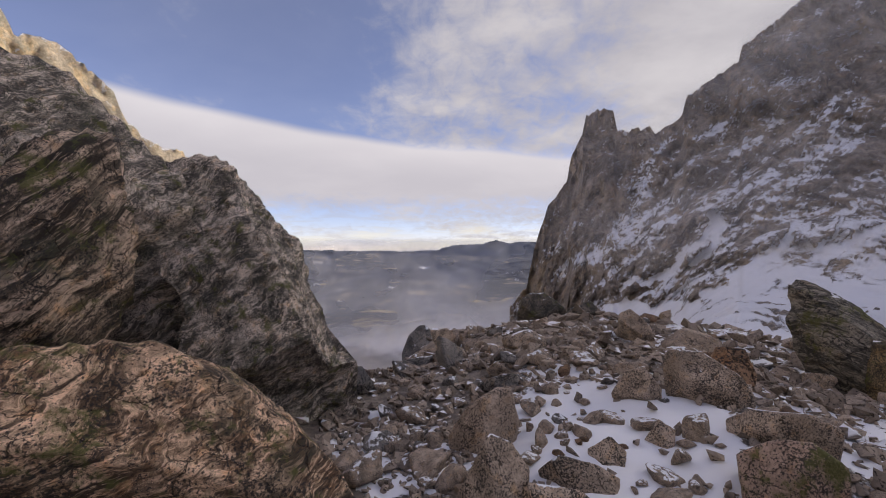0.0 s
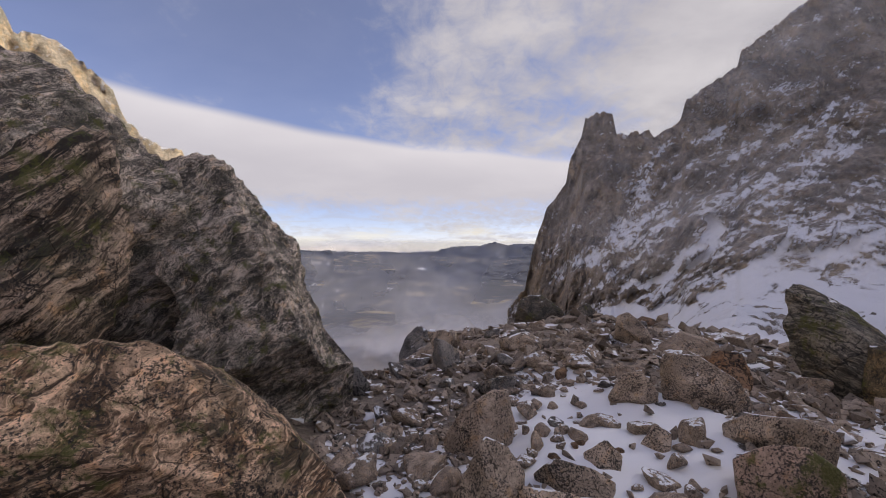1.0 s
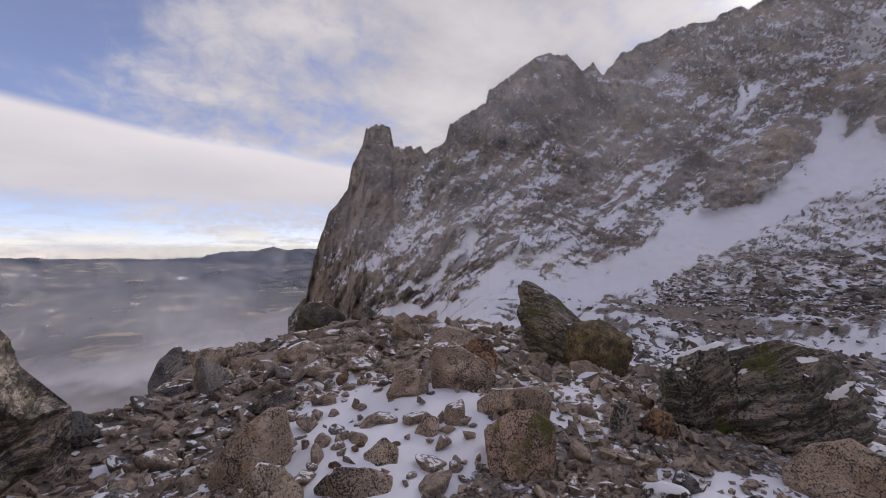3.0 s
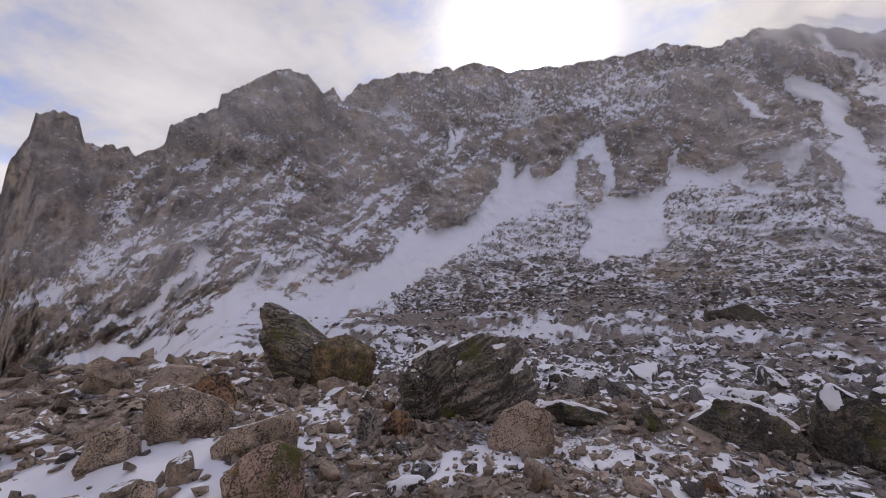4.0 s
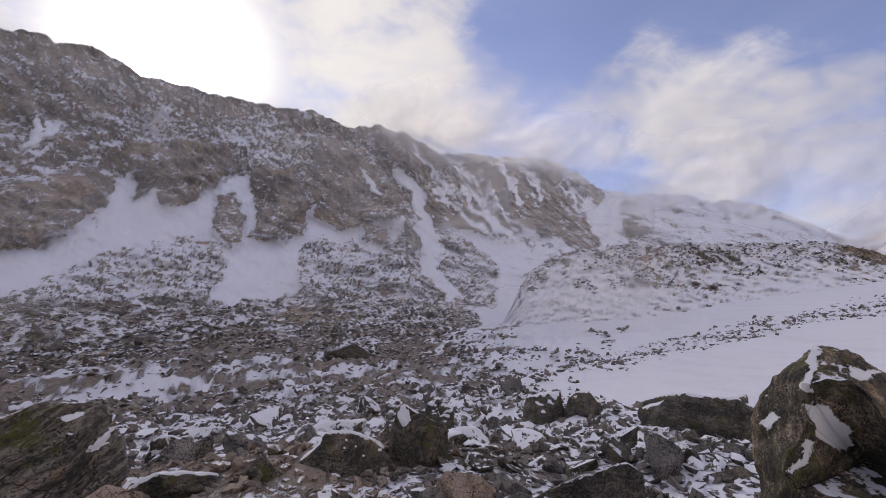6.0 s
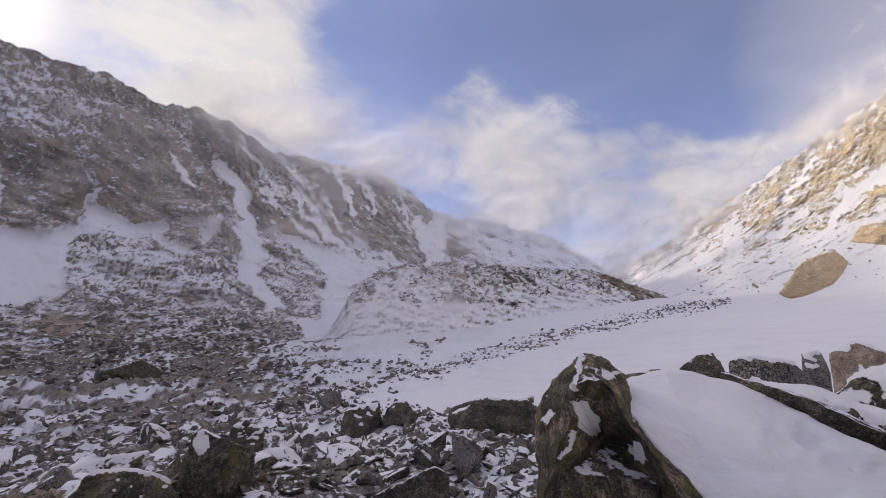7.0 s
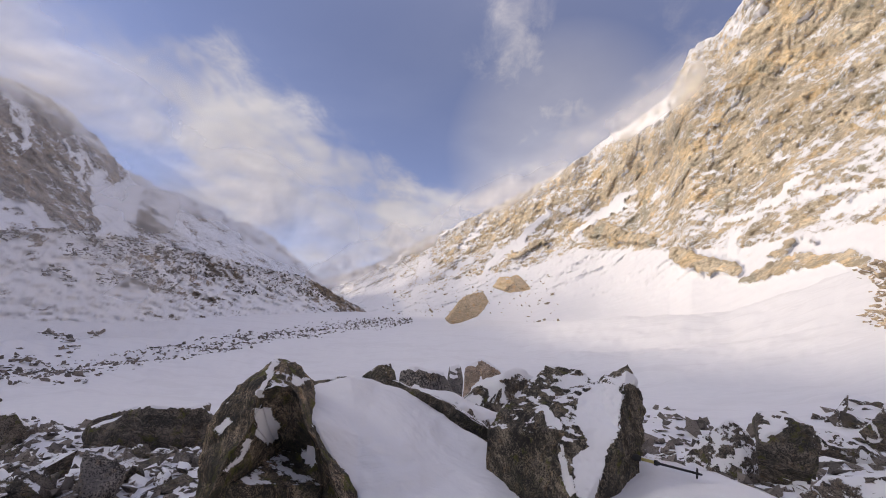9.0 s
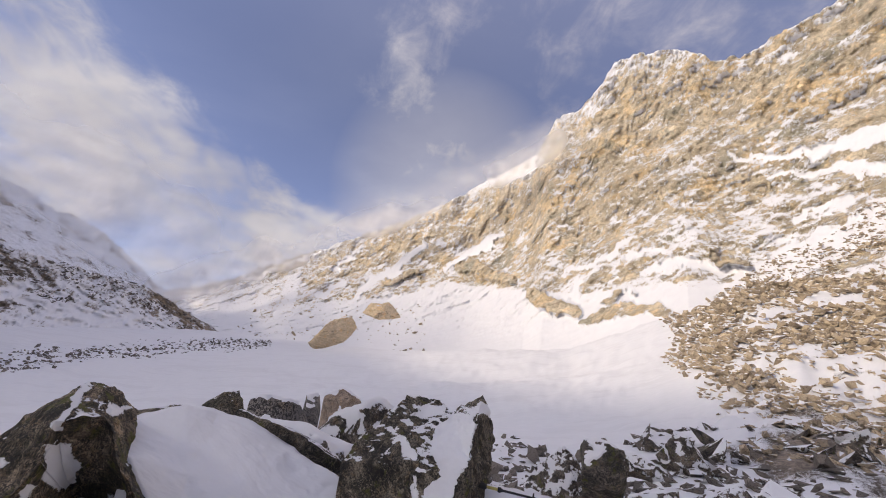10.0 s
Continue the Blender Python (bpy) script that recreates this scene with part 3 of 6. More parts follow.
LEDGES += [(237.2, 24.8, 234.2, 25.5, 0.47, 0.42), (234.2, 25.5, 231.5, 26.1, 0.42, 0.26), (231.5, 26.1, 226.5, 25.7, 0.26, 0.16), (233.7, 22.6, 229.4, 21.7, 0.37, 0.26), (214.2, 16.4, 218, 16.9, 0.47, 0.63), (218, 16.9, 225, 16.4, 0.63, 0.74), (204.1, 15.2, 208.8, 17.5, 0.37, 0.42), (208.8, 17.5, 212.9, 20, 0.42, 0.21)]
LEDGES += [(212.2, 17.9, 215.5, 19, 0.26, 0.21), (206, 14.5, 205.8, 11.2, 0.32, 0.37), (198.5, 29.5, 194, 27.7, 0.47, 0.58), (194, 27.7, 190.6, 26, 0.58, 0.42), (187.1, 14.7, 191.3, 16.9, 0.32, 0.42), (191.3, 16.9, 194.7, 19.2, 0.42, 0.26), (203.2, 38.2, 206.4, 40.6, 0.26, 0.37), (206.4, 40.6, 211.2, 42.2, 0.37, 0.26)]
LEDGES += [(211.2, 42.2, 215.1, 41.7, 0.26, 0.21), (183.7, 17.2, 180.6, 13.4, 0.37, 0.58), (180.6, 13.4, 175.5, 7.8, 0.58, 0.42), (195.1, 19.7, 192, 17.8, 0.37, 0.42), (192, 17.8, 186.8, 14.3, 0.42, 0.32), (174.1, 10.4, 171.4, 7.8, 0.47, 0.42), (168.6, 11, 167.8, 8, 0.37, 0.47), (167.8, 8, 167, 5, 0.47, 0.58)]
LEDGES += [(178.5, 18.9, 173, 15.9, 0.32, 0.32), (173, 15.9, 168.3, 12.6, 0.32, 0.26), (175.5, 15.2, 172.4, 11.6, 0.21, 0.26), (164.2, 6.1, 161.9, 3.7, 1.05, 1.05)]
OUTCROPS = []
OUTCROPS += [(199.6, 12.5, 202.6, 11.6, 0.79, 1), (202.6, 11.6, 205.5, 11.2, 1, 0.74), (206.7, 9.8, 210.3, 11.2, 0.47, 1.05), (210.3, 11.2, 215.9, 11.9, 1.05, 0.58), (209.3, 12.5, 211.6, 13.4, 0.47, 0.42), (221.5, 17.8, 224.2, 17.3, 0.68, 0.42), (180.1, 11.4, 183.7, 13.6, 0.42, 0.32), (189.9, 15.2, 196.3, 14.4, 0.74, 0.84)]
BUTTRESSES = []
BUTTRESSES += [(36, 21.8, 42.7, 22.7, 2.11, 2.42), (33.8, 18.1, 40, 15.7, 2.11, 1.58), (49.8, 20.7, 56.5, 17.3, 1.37, 1.79), (56.5, 17.3, 59.2, 12.5, 1.79, 1.37)]
STONE_BANDS = []
STONE_BANDS += [(121.5, -2.4, 126.5, -2.8, 0.32, 0.63), (126.5, -2.8, 133.1, -3.6, 0.63, 0.26), (127.7, -3.4, 130.9, -5.6, 0.53, 0.63), (110.6, -6.7, 116.9, -7.2, 0.84, 0.95), (116.9, -7.2, 125.5, -7.2, 0.95, 0.84), (125.5, -7.2, 132.8, -8, 0.84, 0.53), (110, -2.7, 115.2, -3.2, 0.84, 0.63), (110.9, -8.6, 118.6, -9.8, 0.74, 0.84)]
STONE_BANDS += [(118.6, -9.8, 125.7, -9, 0.84, 0.42), (115.2, -12, 123.6, -12.3, 1.16, 1.05), (123.6, -12.3, 130.8, -13.6, 1.05, 0.74), (111.3, -11, 115.2, -12.5, 1.05, 1.05)]
# outlines on the ridge fitted to the camera's view, as bearings and heights in degrees: snowfields, stony fans, bare
# crags
FIELDS = []
FIELDS += [[(72.4, 14.8), (73.7, 13.1), (73.3, 11.2), (75.5, 13), (76.2, 11.1), (81.4, 13.8), (85.8, 16.6), (84.9, 14.7), (82.7, 13.5), (81.3, 12), (81, 7.4), (77.1, 7.2), (70.9, 5.2), (65.5, 2), (61.7, -0.1), (56, -3.8), (48.3, -4.6), (44.3, -5.1), (38.5, -7.5), (34, -8.1), (35.3, -5.3), (40.5, -3.5), (47.7, -1.5), (53.4, 1), (56.9, 3.7), (57.9, 5.9), (61.9, 5.1), (65.6, 5.8), (68.7, 7.6), (70.5, 11.3)]]
FIELDS += [[(84.1, 8.4), (87.1, 7.9), (91.2, 8.6), (92.2, 13.2), (91.3, 15.1), (92.9, 13.1), (93.5, 10.6), (96.5, 9.5), (99.3, 10.3), (104.4, 11.2), (104.9, 9.5), (103.9, 8.6), (101, 6.6), (97.8, 7.6), (93.7, 8.4), (91.5, 7.1), (90.9, 3.8), (90.8, 1.2), (80.6, -0.1), (82.3, 3.5), (82.6, 6.2)]]
FIELDS += [[(103.1, 17.9), (105.4, 16.3), (107.9, 14.5), (107.7, 12), (109.9, 7.8), (110.7, 5.5), (109.1, 4.4), (112.4, 0.3), (110.8, -0.2), (107.4, 3.9), (105.4, 9.1), (106.4, 10.6), (105, 15.4)]]
FIELDS += [[(117.2, 2.9), (122.4, 3.1), (121.6, -6.6), (107.8, -5.6), (114.9, -4.6), (115, -2.5), (112.5, -1.2), (116.9, -0.8)]]
FIELDS += [[(112.2, 11.5), (115, 9.7), (118.7, 5), (121.4, 3.8), (117.3, 3.8), (114.9, 7.3)]]
FIELDS += [[(114, 15.3), (116.3, 13.2), (119.4, 8.8), (122.6, 6.6), (122.6, 5.5), (119.3, 7.2), (116.1, 11.3)]]
FIELDS += [[(120, 15.8), (123.2, 13.2), (123.1, 12), (120.6, 14)]]
FIELDS += [[(63.6, 15.4), (65.3, 18.3), (66.8, 18), (65.2, 15.8)]]
FIELDS += [[(102.7, 17.6), (104.9, 17.6), (107.3, 14.9), (108.3, 10.4), (110.5, 7), (108.5, 7.6), (106.3, 10.9), (104.8, 14.9)]]
FIELDS += [[(131.4, 13.1), (133.3, 11.5), (133, 6.2), (130.6, 6.1)]]
FIELDS += [[(109.6, 10.5), (113.8, 7.9), (119, 3.7), (121.9, 4.5), (120.4, 6.7), (115.9, 9.5), (111.6, 11.4)]]
FIELDS += [[(118.9, 7.4), (126.4, 6.1), (121.9, 3.7), (117.4, -0.7), (116.9, 2.2)]]
FIELDS += [[(77.3, 11), (81.4, 14.2), (85.8, 16.6), (85, 13.9), (85.5, 12.4), (85.3, 9), (84, 6.9), (81, 7), (80.9, 12)]]
RIME = [[(71.2, 21.5), (74.8, 22.5), (80.2, 21.8), (85.7, 21.7), (91.4, 22.1), (92.4, 20.9), (91.8, 17.5), (90, 17.8), (85.4, 17.4), (83.2, 19.5), (77, 19.2), (73, 18.6)]]
RIME += [[(96.7, 21.6), (101.5, 21.9), (106.4, 21.4), (109.6, 18.8), (107.1, 16), (103, 17.8), (99.9, 19)]]
FANS = []
FANS += [[(79.5, 7.5), (82.1, 6.6), (82.3, 3.5), (80.3, 1.7), (73.8, 0.9), (64.5, -3.2), (58.7, -5.1), (51.4, -4.5), (61.7, -0.9), (67.8, 4.2), (74, 6.2)]]
FANS += [[(91.5, 7.8), (94.4, 8.3), (98.4, 6.5), (97.5, 3.3), (98, 1.1), (91.8, 1.1), (90.9, 3.8)]]
FANS += [[(109.6, 4.6), (113.2, 4.2), (116.7, 1.8), (117, -0.6), (114.7, -1.3), (111.9, 0.9)]]
FANS += [[(99, 6.8), (104.6, 5.5), (107.8, 2.5), (104.9, 1.4), (99.4, 2.5)]]
FANS += [[(109.7, 8.4), (114.7, 5.1), (117.3, 0.7), (116.4, -1.4), (112.2, 0.7), (109.6, 4.9)]]
FANS += [[(24.9, 10.4), (26.7, 10.9), (26.3, 7.6), (25.2, 3.5), (24.4, 0.1), (22.9, 0.1), (22.9, 3.6), (24.2, 7.1)]]
CRAGS = []
CRAGS += [[(72.2, 18.3), (82.4, 19.2), (83, 16.3), (79.8, 13.5), (75.8, 11.1), (74.8, 14.5), (72.4, 13.9)]]
CRAGS += [[(81.3, 13.1), (83.3, 13.5), (84.3, 11), (84.1, 7.6), (82.5, 7), (81.1, 8.9)]]
CRAGS += [[(85, 16.8), (90, 17.8), (91.5, 13.3), (91.2, 8.9), (89.3, 7.8), (85.7, 9), (85.2, 13.2)]]
CRAGS += [[(92, 21.3), (96, 21.3), (101.1, 17.8), (104.6, 13.9), (104.4, 11.6), (99.3, 10.3), (95.9, 9.6), (92.8, 11), (92, 15.4), (92.9, 18.1)]]
CRAGS += [[(99, 10.6), (102.8, 9.8), (102.3, 7.5), (98.8, 8.2)]]
CRAGS += [[(104.4, 10.9), (106.4, 9.9), (107.5, 6.2), (105.3, 6.8)]]
CRAGS += [[(62, 11), (69.7, 15.4), (71.2, 13.2), (68.7, 8.3), (64.8, 6.2), (61.1, 5.1)]]
CRAGS += [[(107.3, 15.2), (114.2, 14.5), (118.7, 11.1), (121.8, 7.5), (118.9, 7.8), (113.8, 9.4), (109.6, 10.5)]]
CRAGS += [[(115.5, 18.2), (121.5, 18), (126.2, 16), (131, 13.8), (131.4, 10), (130.6, 6.5), (128.7, 6.3), (125.6, 8.4), (121.8, 8.3), (118.7, 11.1), (116.4, 14.7)]]
CRAGS += [[(133.3, 9.2), (135.7, 11.2), (139.5, 6.9), (140.3, 6), (133.7, 6)]]
CRAGS += [[(100.5, 22.6), (106.1, 22.4), (111.2, 18.5), (107.9, 16), (104.5, 18.2), (100.8, 19.5)]]


def chute_snow(az, el, strokes=CHUTES):
    """1 inside the strokes (snow gullies, ledges and aprons), falling to 0 beside them."""
    q = np.stack([az / 2.2, el / 2.2, 0 * az], -1)
    az, el = az + 1.1 * fbm(q, 5, 0.6, 131), el + 0.9 * fbm(q + 9, 5, 0.6, 137)
    best = np.zeros_like(az)
    for a0, e0, a1, e1, w0, w1 in strokes:
        box = (az > min(a0, a1) - 5) & (az < max(a0, a1) + 5)
        x, y = az[box], el[box]
        dx, dy = a1 - a0, e1 - e0
        t = np.clip(((x - a0) * dx + (y - e0) * dy) / (dx * dx + dy * dy + 1e-6), 0, 1)
        d = np.hypot(x - a0 - t * dx, y - e0 - t * dy) / (w0 + (w1 - w0) * t) / 1.05
        best[box] = np.maximum(best[box], smooth(d, 1.35, 0.65))
    return best


def inside(az, el, outlines, soft=0.35, warp=1.0):
    """1 inside the outlines, 0 outside, ragged along the edge."""
    q = np.stack([az / 1.6, el / 1.6, 0 * az], -1)
    az, el = az + warp * 0.55 * fbm(q, 5, 0.65, 151), el + warp * 0.5 * fbm(q + 9, 5, 0.65, 157)
    best = np.zeros_like(az)
    for ring in outlines:
        xs, ys = [p[0] for p in ring], [p[1] for p in ring]
        box = (az > min(xs) - 2) & (az < max(xs) + 2) & (el > min(ys) - 2) & (el < max(ys) + 2)
        x, y = az[box], el[box]
        odd, d = np.zeros(x.shape, bool), np.full(x.shape, 9.0)
        for (x0, y0), (x1, y1) in zip(ring, ring[1:] + ring[:1]):
            odd ^= ((y0 > y) != (y1 > y)) & (x < (x1 - x0) * (y - y0) / (y1 - y0 + 1e-9) + x0)
            t = np.clip(((x - x0) * (x1 - x0) + (y - y0) * (y1 - y0)) / ((x1 - x0) ** 2 + (y1 - y0) ** 2 + 1e-9), 0, 1)
            d = np.minimum(d, np.hypot(x - x0 - t * (x1 - x0), y - y0 - t * (y1 - y0)))
        best[box] = np.maximum(best[box], smooth(np.where(odd, d, -d), -soft, soft))
    return best


def mountain(name, az, rows, foot, crest, near_r, far_r, bulge, relief, seed, mat, snow_rule, label, jag=0.35, back=14, mass=0.0, bite=1.0, lumps=None, filled=None, tall=0.45):
    """A rock wall round part of the horizon, shaped to fit the camera's view: it climbs from the foot to the crest and
    falls away behind.
    """
    v = np.concatenate([[-0.2, -0.1], np.linspace(0, 1, rows), 1 + np.linspace(0.02, 0.6, back)])
    A, V = np.meshgrid(az, v, indexing="ij")
    r0, r1 = table(az, near_r)[:, None], table(az, far_r)[:, None]
    sole = np.degrees(np.arctan((ground_height(az, r0[:, 0]) - EYE - 4.0) / r0[:, 0]))
    sole = np.convolve(np.pad(sole, 30, mode="edge"), np.ones(61) / 61, mode="valid") - 0.4
    lo, hi = np.minimum(table(az, foot), sole)[:, None], table(az, crest)[:, None]
    line = np.stack([az * 0.9, 0 * az, 0 * az], -1)
    face = np.clip(V, 0, 1)
    el = lo + (hi - lo) * face + (jag * fbm(line * np.where(az < 36, 2.6, 1.0)[:, None], 4, 0.6, seed + 5) * np.where(az < 36, 0.8, 1.0))[:, None] * smooth(face, 0.82, 1.0)
    r = r0 + (r1 - r0) * (1 - (1 - face) ** bulge)
    D = spot(A, 1.0, 0 * A)
    Q = spot(A, r, EYE + r * np.tan(np.radians(el)))
    s = relief
    tilt = Q @ np.array([[1, 0.25, -0.35], [-0.25, 1, 0.3], [0.35, -0.3, 1.0]])
    crag = 1.5 * (ridged(tilt / (s * 3.2), 6, 0.55, seed) - 0.5) + 0.5 * fbm(tilt / (s * 1.1) * np.array([1, 1, tall]), 5, 0.6, seed + 9)
    crag = crag + 0.9 * ledges(fbm(tilt / (s * 1.6) * np.array([1, 1, tall * 0.67]), 4, 0.5, seed + 15), 4) + 0.35 * ledges(fbm(tilt / (s * 0.55) * np.array([1, 1, tall * 1.1]), 3, 0.5, seed + 19), 3)
    if mass:
        slab = Q @ np.array([0.35, -0.25, 0.90]) / (s * 4.0) + 0.5 * fbm(Q / (s * 9), 3, 0.5, seed + 23)
        crag = bite * crag + mass * (fbm(Q / (s * 12), 4, 0.5, seed + 21) + 0.8 * ledges(fbm(Q / (s * 5) * np.array([1, 1, 0.7]), 3, 0.5, seed + 22), 3) + 0.5 * np.abs((slab % 1.0) - 0.35))
    rough = smooth(face, 0.03, 0.35) * 0.86 + 0.06
    if lumps:
        crag = crag * (1 - 0.7 * filled(A, el)) - lumps(A, el)
    r = r + crag * s * rough * smooth(V, 1.3, 1.0)
    z = EYE + r * np.tan(np.radians(el))
    over = np.clip(V - 1, 0, None)
    z = z + np.minimum(V, 0) * 60
    z = z - over * over * r1 * 1.1
    r = r + over * r1 * 0.9
    P = spot(A, r, z)
    snow = snow_rule(A, el, face, P, steepness(P))
    ob = sheet(name, P, mat, snow)
    GRIDS[name] = (A, el, P)
    return tagged(ob, label, "mountain", kind="structure")


def ridge_snow(A, el, face, P, up):
    ledge = 0.55 * (up - 0.50) + 0.16 * fbm(P / 9.0, 5, 0.6, 61) + 0.34 * fbm(P / 2.2, 4, 0.7, 62)
    along, across = A * 0.80 + el * 0.60, -A * 0.60 + el * 0.80
    q = np.stack([along / 6.0, across / 0.95, 0 * A], -1)
    streak = fbm(q + 0.8 * fbm(q * np.array([1.6, 0.5, 1]) + 4, 3, 0.5, 73)[..., None] * np.array([0.3, 1, 0]), 6, 0.62, 71)
    left = smooth(A, 78, 62) * smooth(el, 22, 15)
    ledge = ledge + left * (0.50 * streak - 0.03) + smooth(A, 50, 62) * 0.07 + smooth(A, 50, 60) * smooth(A, 100, 92) * smooth(el, 8, 14) * 0.06
    flute = fbm(np.stack([(A * 0.80 + el * 0.60) / 1.1, (el * 0.80 - A * 0.60) / 6.0, 0 * A], -1), 4, 0.6, 81)
    calm = smooth(A, 96, 106)
    ledge = ledge * (1 - 0.55 * calm) + calm * (0.16 * flute + 0.12 + 0.22 * fbm(P / 3.0, 4, 0.65, 83))
    tower = smooth(A, 24, 18) * smooth(el, -2, 3)
    value = 0.36 + ledge - 0.10 * smooth(A, 56, 64) * smooth(A, 112, 104) * smooth(el, 6, 9) - 0.25 * tower - 0.07 * smooth(A, 64, 48) * smooth(el, 2, 7) - 0.12 * smooth(el, 12, 19) * smooth(A, 62, 50)
    chute = np.maximum(chute_snow(A, el), inside(A, el, FIELDS, 0.35, 1.7))
    crag, fan = inside(A, el, CRAGS), inside(A, el, FANS, 0.9, 2.0)
    edge = 0.22 * fbm(P / 4.0, 4, 0.6, 91) + smooth(A, 54, 44) * (0.45 * fbm(P / 7.0, 5, 0.62, 93) - 0.12)
    value = value + smooth(A, 112, 122) * 0.16
    value = np.maximum(value * (1 - 0.35 * smooth(chute, 0.0, 0.5)), chute * (0.98 + edge))
    value = value + inside(A, el, RIME, 1.5) * (0.16 + 0.2 * fbm(P / 3.0, 4, 0.7, 94)) * (1 - chute)
    crag = crag * (1 - smooth(chute_snow(A, el), 0.3, 0.7))
    value = value * (1 - 0.95 * crag) + 0.95 * crag * (0.20 + 0.42 * (up - 0.45) + 0.34 * fbm(P * np.array([1, 1, 0.5]) / 2.4, 4, 0.7, 98) + smooth(A, 103, 110) * (0.55 * flute + 0.10))
    value = value * (1 - fan) + fan * (0.62 + 0.75 * fbm(P / 1.5, 4, 0.75, 92))
    bare = chute_snow(A, el, BUTTRESSES)
    value = value * (1 - 0.85 * bare) + 0.85 * bare * (0.25 + 0.5 * (up - 0.45) + 0.28 * fbm(P / 3.0, 4, 0.65, 99))
    talus = smooth(el, 2.0, -1.0) * smooth(A, 56, 64) * smooth(A, 119, 112) * (1 - chute)
    value = value * (1 - talus) + talus * (0.46 + 0.42 * fbm(P / 2.2, 4, 0.7, 95) + 0.25 * fbm(P / 16, 3, 0.5, 96))
    high = smooth(A, 132, 138)
    return np.clip(value * (1 - high) + high * (0.72 + 0.3 * fbm(P / 14, 4, 0.6, 97)), 0, 1)


def sunny_snow(A, el, face, P, up):
    value = 0.43 + 0.45 * (up - 0.42) + 0.20 * fbm(P / 9.0, 5, 0.62, 101) + 0.16 * fbm(P / 1.6, 4, 0.65, 102)
    foot = table(A, [(146, 2), (167, 3.5), (174, 7.4), (183, 10), (188, 12), (196, 12.5), (204, 12.5), (210, 13.5), (216, 14.5), (222, 14), (236, 14)])
    value = value + 0.75 * smooth(el - foot, 0.8, -0.6)
    # spindrift plastered on the left arete and along the crest
    crest = table(A, SUNNY_CREST)
    value = value + 0.16 * smooth(crest - el, 6.0, 0.8) * smooth(A, 218, 208) * smooth(A, 194, 200) + 0.08 * smooth(crest - el, 3.0, 0.3)
    value = value + 0.12 * smooth(A, 199, 197) * smooth(A, 186, 192) * smooth(crest - el, 4.0, 1.0) + 0.02 * smooth(A, 198, 180) + 0.16 * smooth(A, 172, 160)
    lain, bare = chute_snow(A, el, LEDGES), chute_snow(A, el, OUTCROPS)
    value = np.maximum(value * (1 - 0.3 * lain), lain * 1.25)
    value = value * (1 - bare) + bare * (0.26 + 0.2 * fbm(P / 3.0, 4, 0.6, 107))
    talus = smooth(A, 218, 223) * smooth(el, 15.5, 12.5)
    value = value * (1 - talus) + talus * (0.52 + 0.35 * fbm(P / 2.2, 4, 0.7, 109))
    return np.clip(value, -0.1, 1.6)


# crest and foot tables are view angles fitted to the skyline from the camera
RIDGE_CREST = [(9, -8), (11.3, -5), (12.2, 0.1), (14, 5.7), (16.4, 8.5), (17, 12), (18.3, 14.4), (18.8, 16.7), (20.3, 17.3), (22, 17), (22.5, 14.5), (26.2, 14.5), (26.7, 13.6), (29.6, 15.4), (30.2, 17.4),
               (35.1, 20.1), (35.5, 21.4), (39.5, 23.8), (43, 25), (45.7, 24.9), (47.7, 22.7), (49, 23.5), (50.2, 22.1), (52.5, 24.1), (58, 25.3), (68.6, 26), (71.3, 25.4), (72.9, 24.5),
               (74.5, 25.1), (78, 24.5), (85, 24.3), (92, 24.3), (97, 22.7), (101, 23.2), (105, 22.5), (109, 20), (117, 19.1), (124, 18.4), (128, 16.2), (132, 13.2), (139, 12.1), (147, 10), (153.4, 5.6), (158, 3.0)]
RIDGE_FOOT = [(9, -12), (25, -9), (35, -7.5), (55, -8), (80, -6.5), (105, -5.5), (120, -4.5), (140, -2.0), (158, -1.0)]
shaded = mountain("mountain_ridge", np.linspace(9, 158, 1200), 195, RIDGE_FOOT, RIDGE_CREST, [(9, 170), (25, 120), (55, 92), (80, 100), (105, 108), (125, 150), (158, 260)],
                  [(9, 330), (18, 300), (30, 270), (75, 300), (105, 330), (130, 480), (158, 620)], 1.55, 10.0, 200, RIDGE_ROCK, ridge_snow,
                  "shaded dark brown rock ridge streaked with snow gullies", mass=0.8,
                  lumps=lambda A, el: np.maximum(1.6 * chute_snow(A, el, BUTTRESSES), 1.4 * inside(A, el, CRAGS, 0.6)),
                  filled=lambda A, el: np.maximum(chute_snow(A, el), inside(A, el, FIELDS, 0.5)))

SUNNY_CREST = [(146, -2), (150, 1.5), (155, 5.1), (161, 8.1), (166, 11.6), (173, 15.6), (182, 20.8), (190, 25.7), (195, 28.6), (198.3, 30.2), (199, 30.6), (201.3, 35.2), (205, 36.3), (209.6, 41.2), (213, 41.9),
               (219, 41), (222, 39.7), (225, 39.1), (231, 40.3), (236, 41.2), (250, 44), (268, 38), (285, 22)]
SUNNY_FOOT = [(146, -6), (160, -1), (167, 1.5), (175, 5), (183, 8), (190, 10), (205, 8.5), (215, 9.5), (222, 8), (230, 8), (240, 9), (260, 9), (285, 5)]
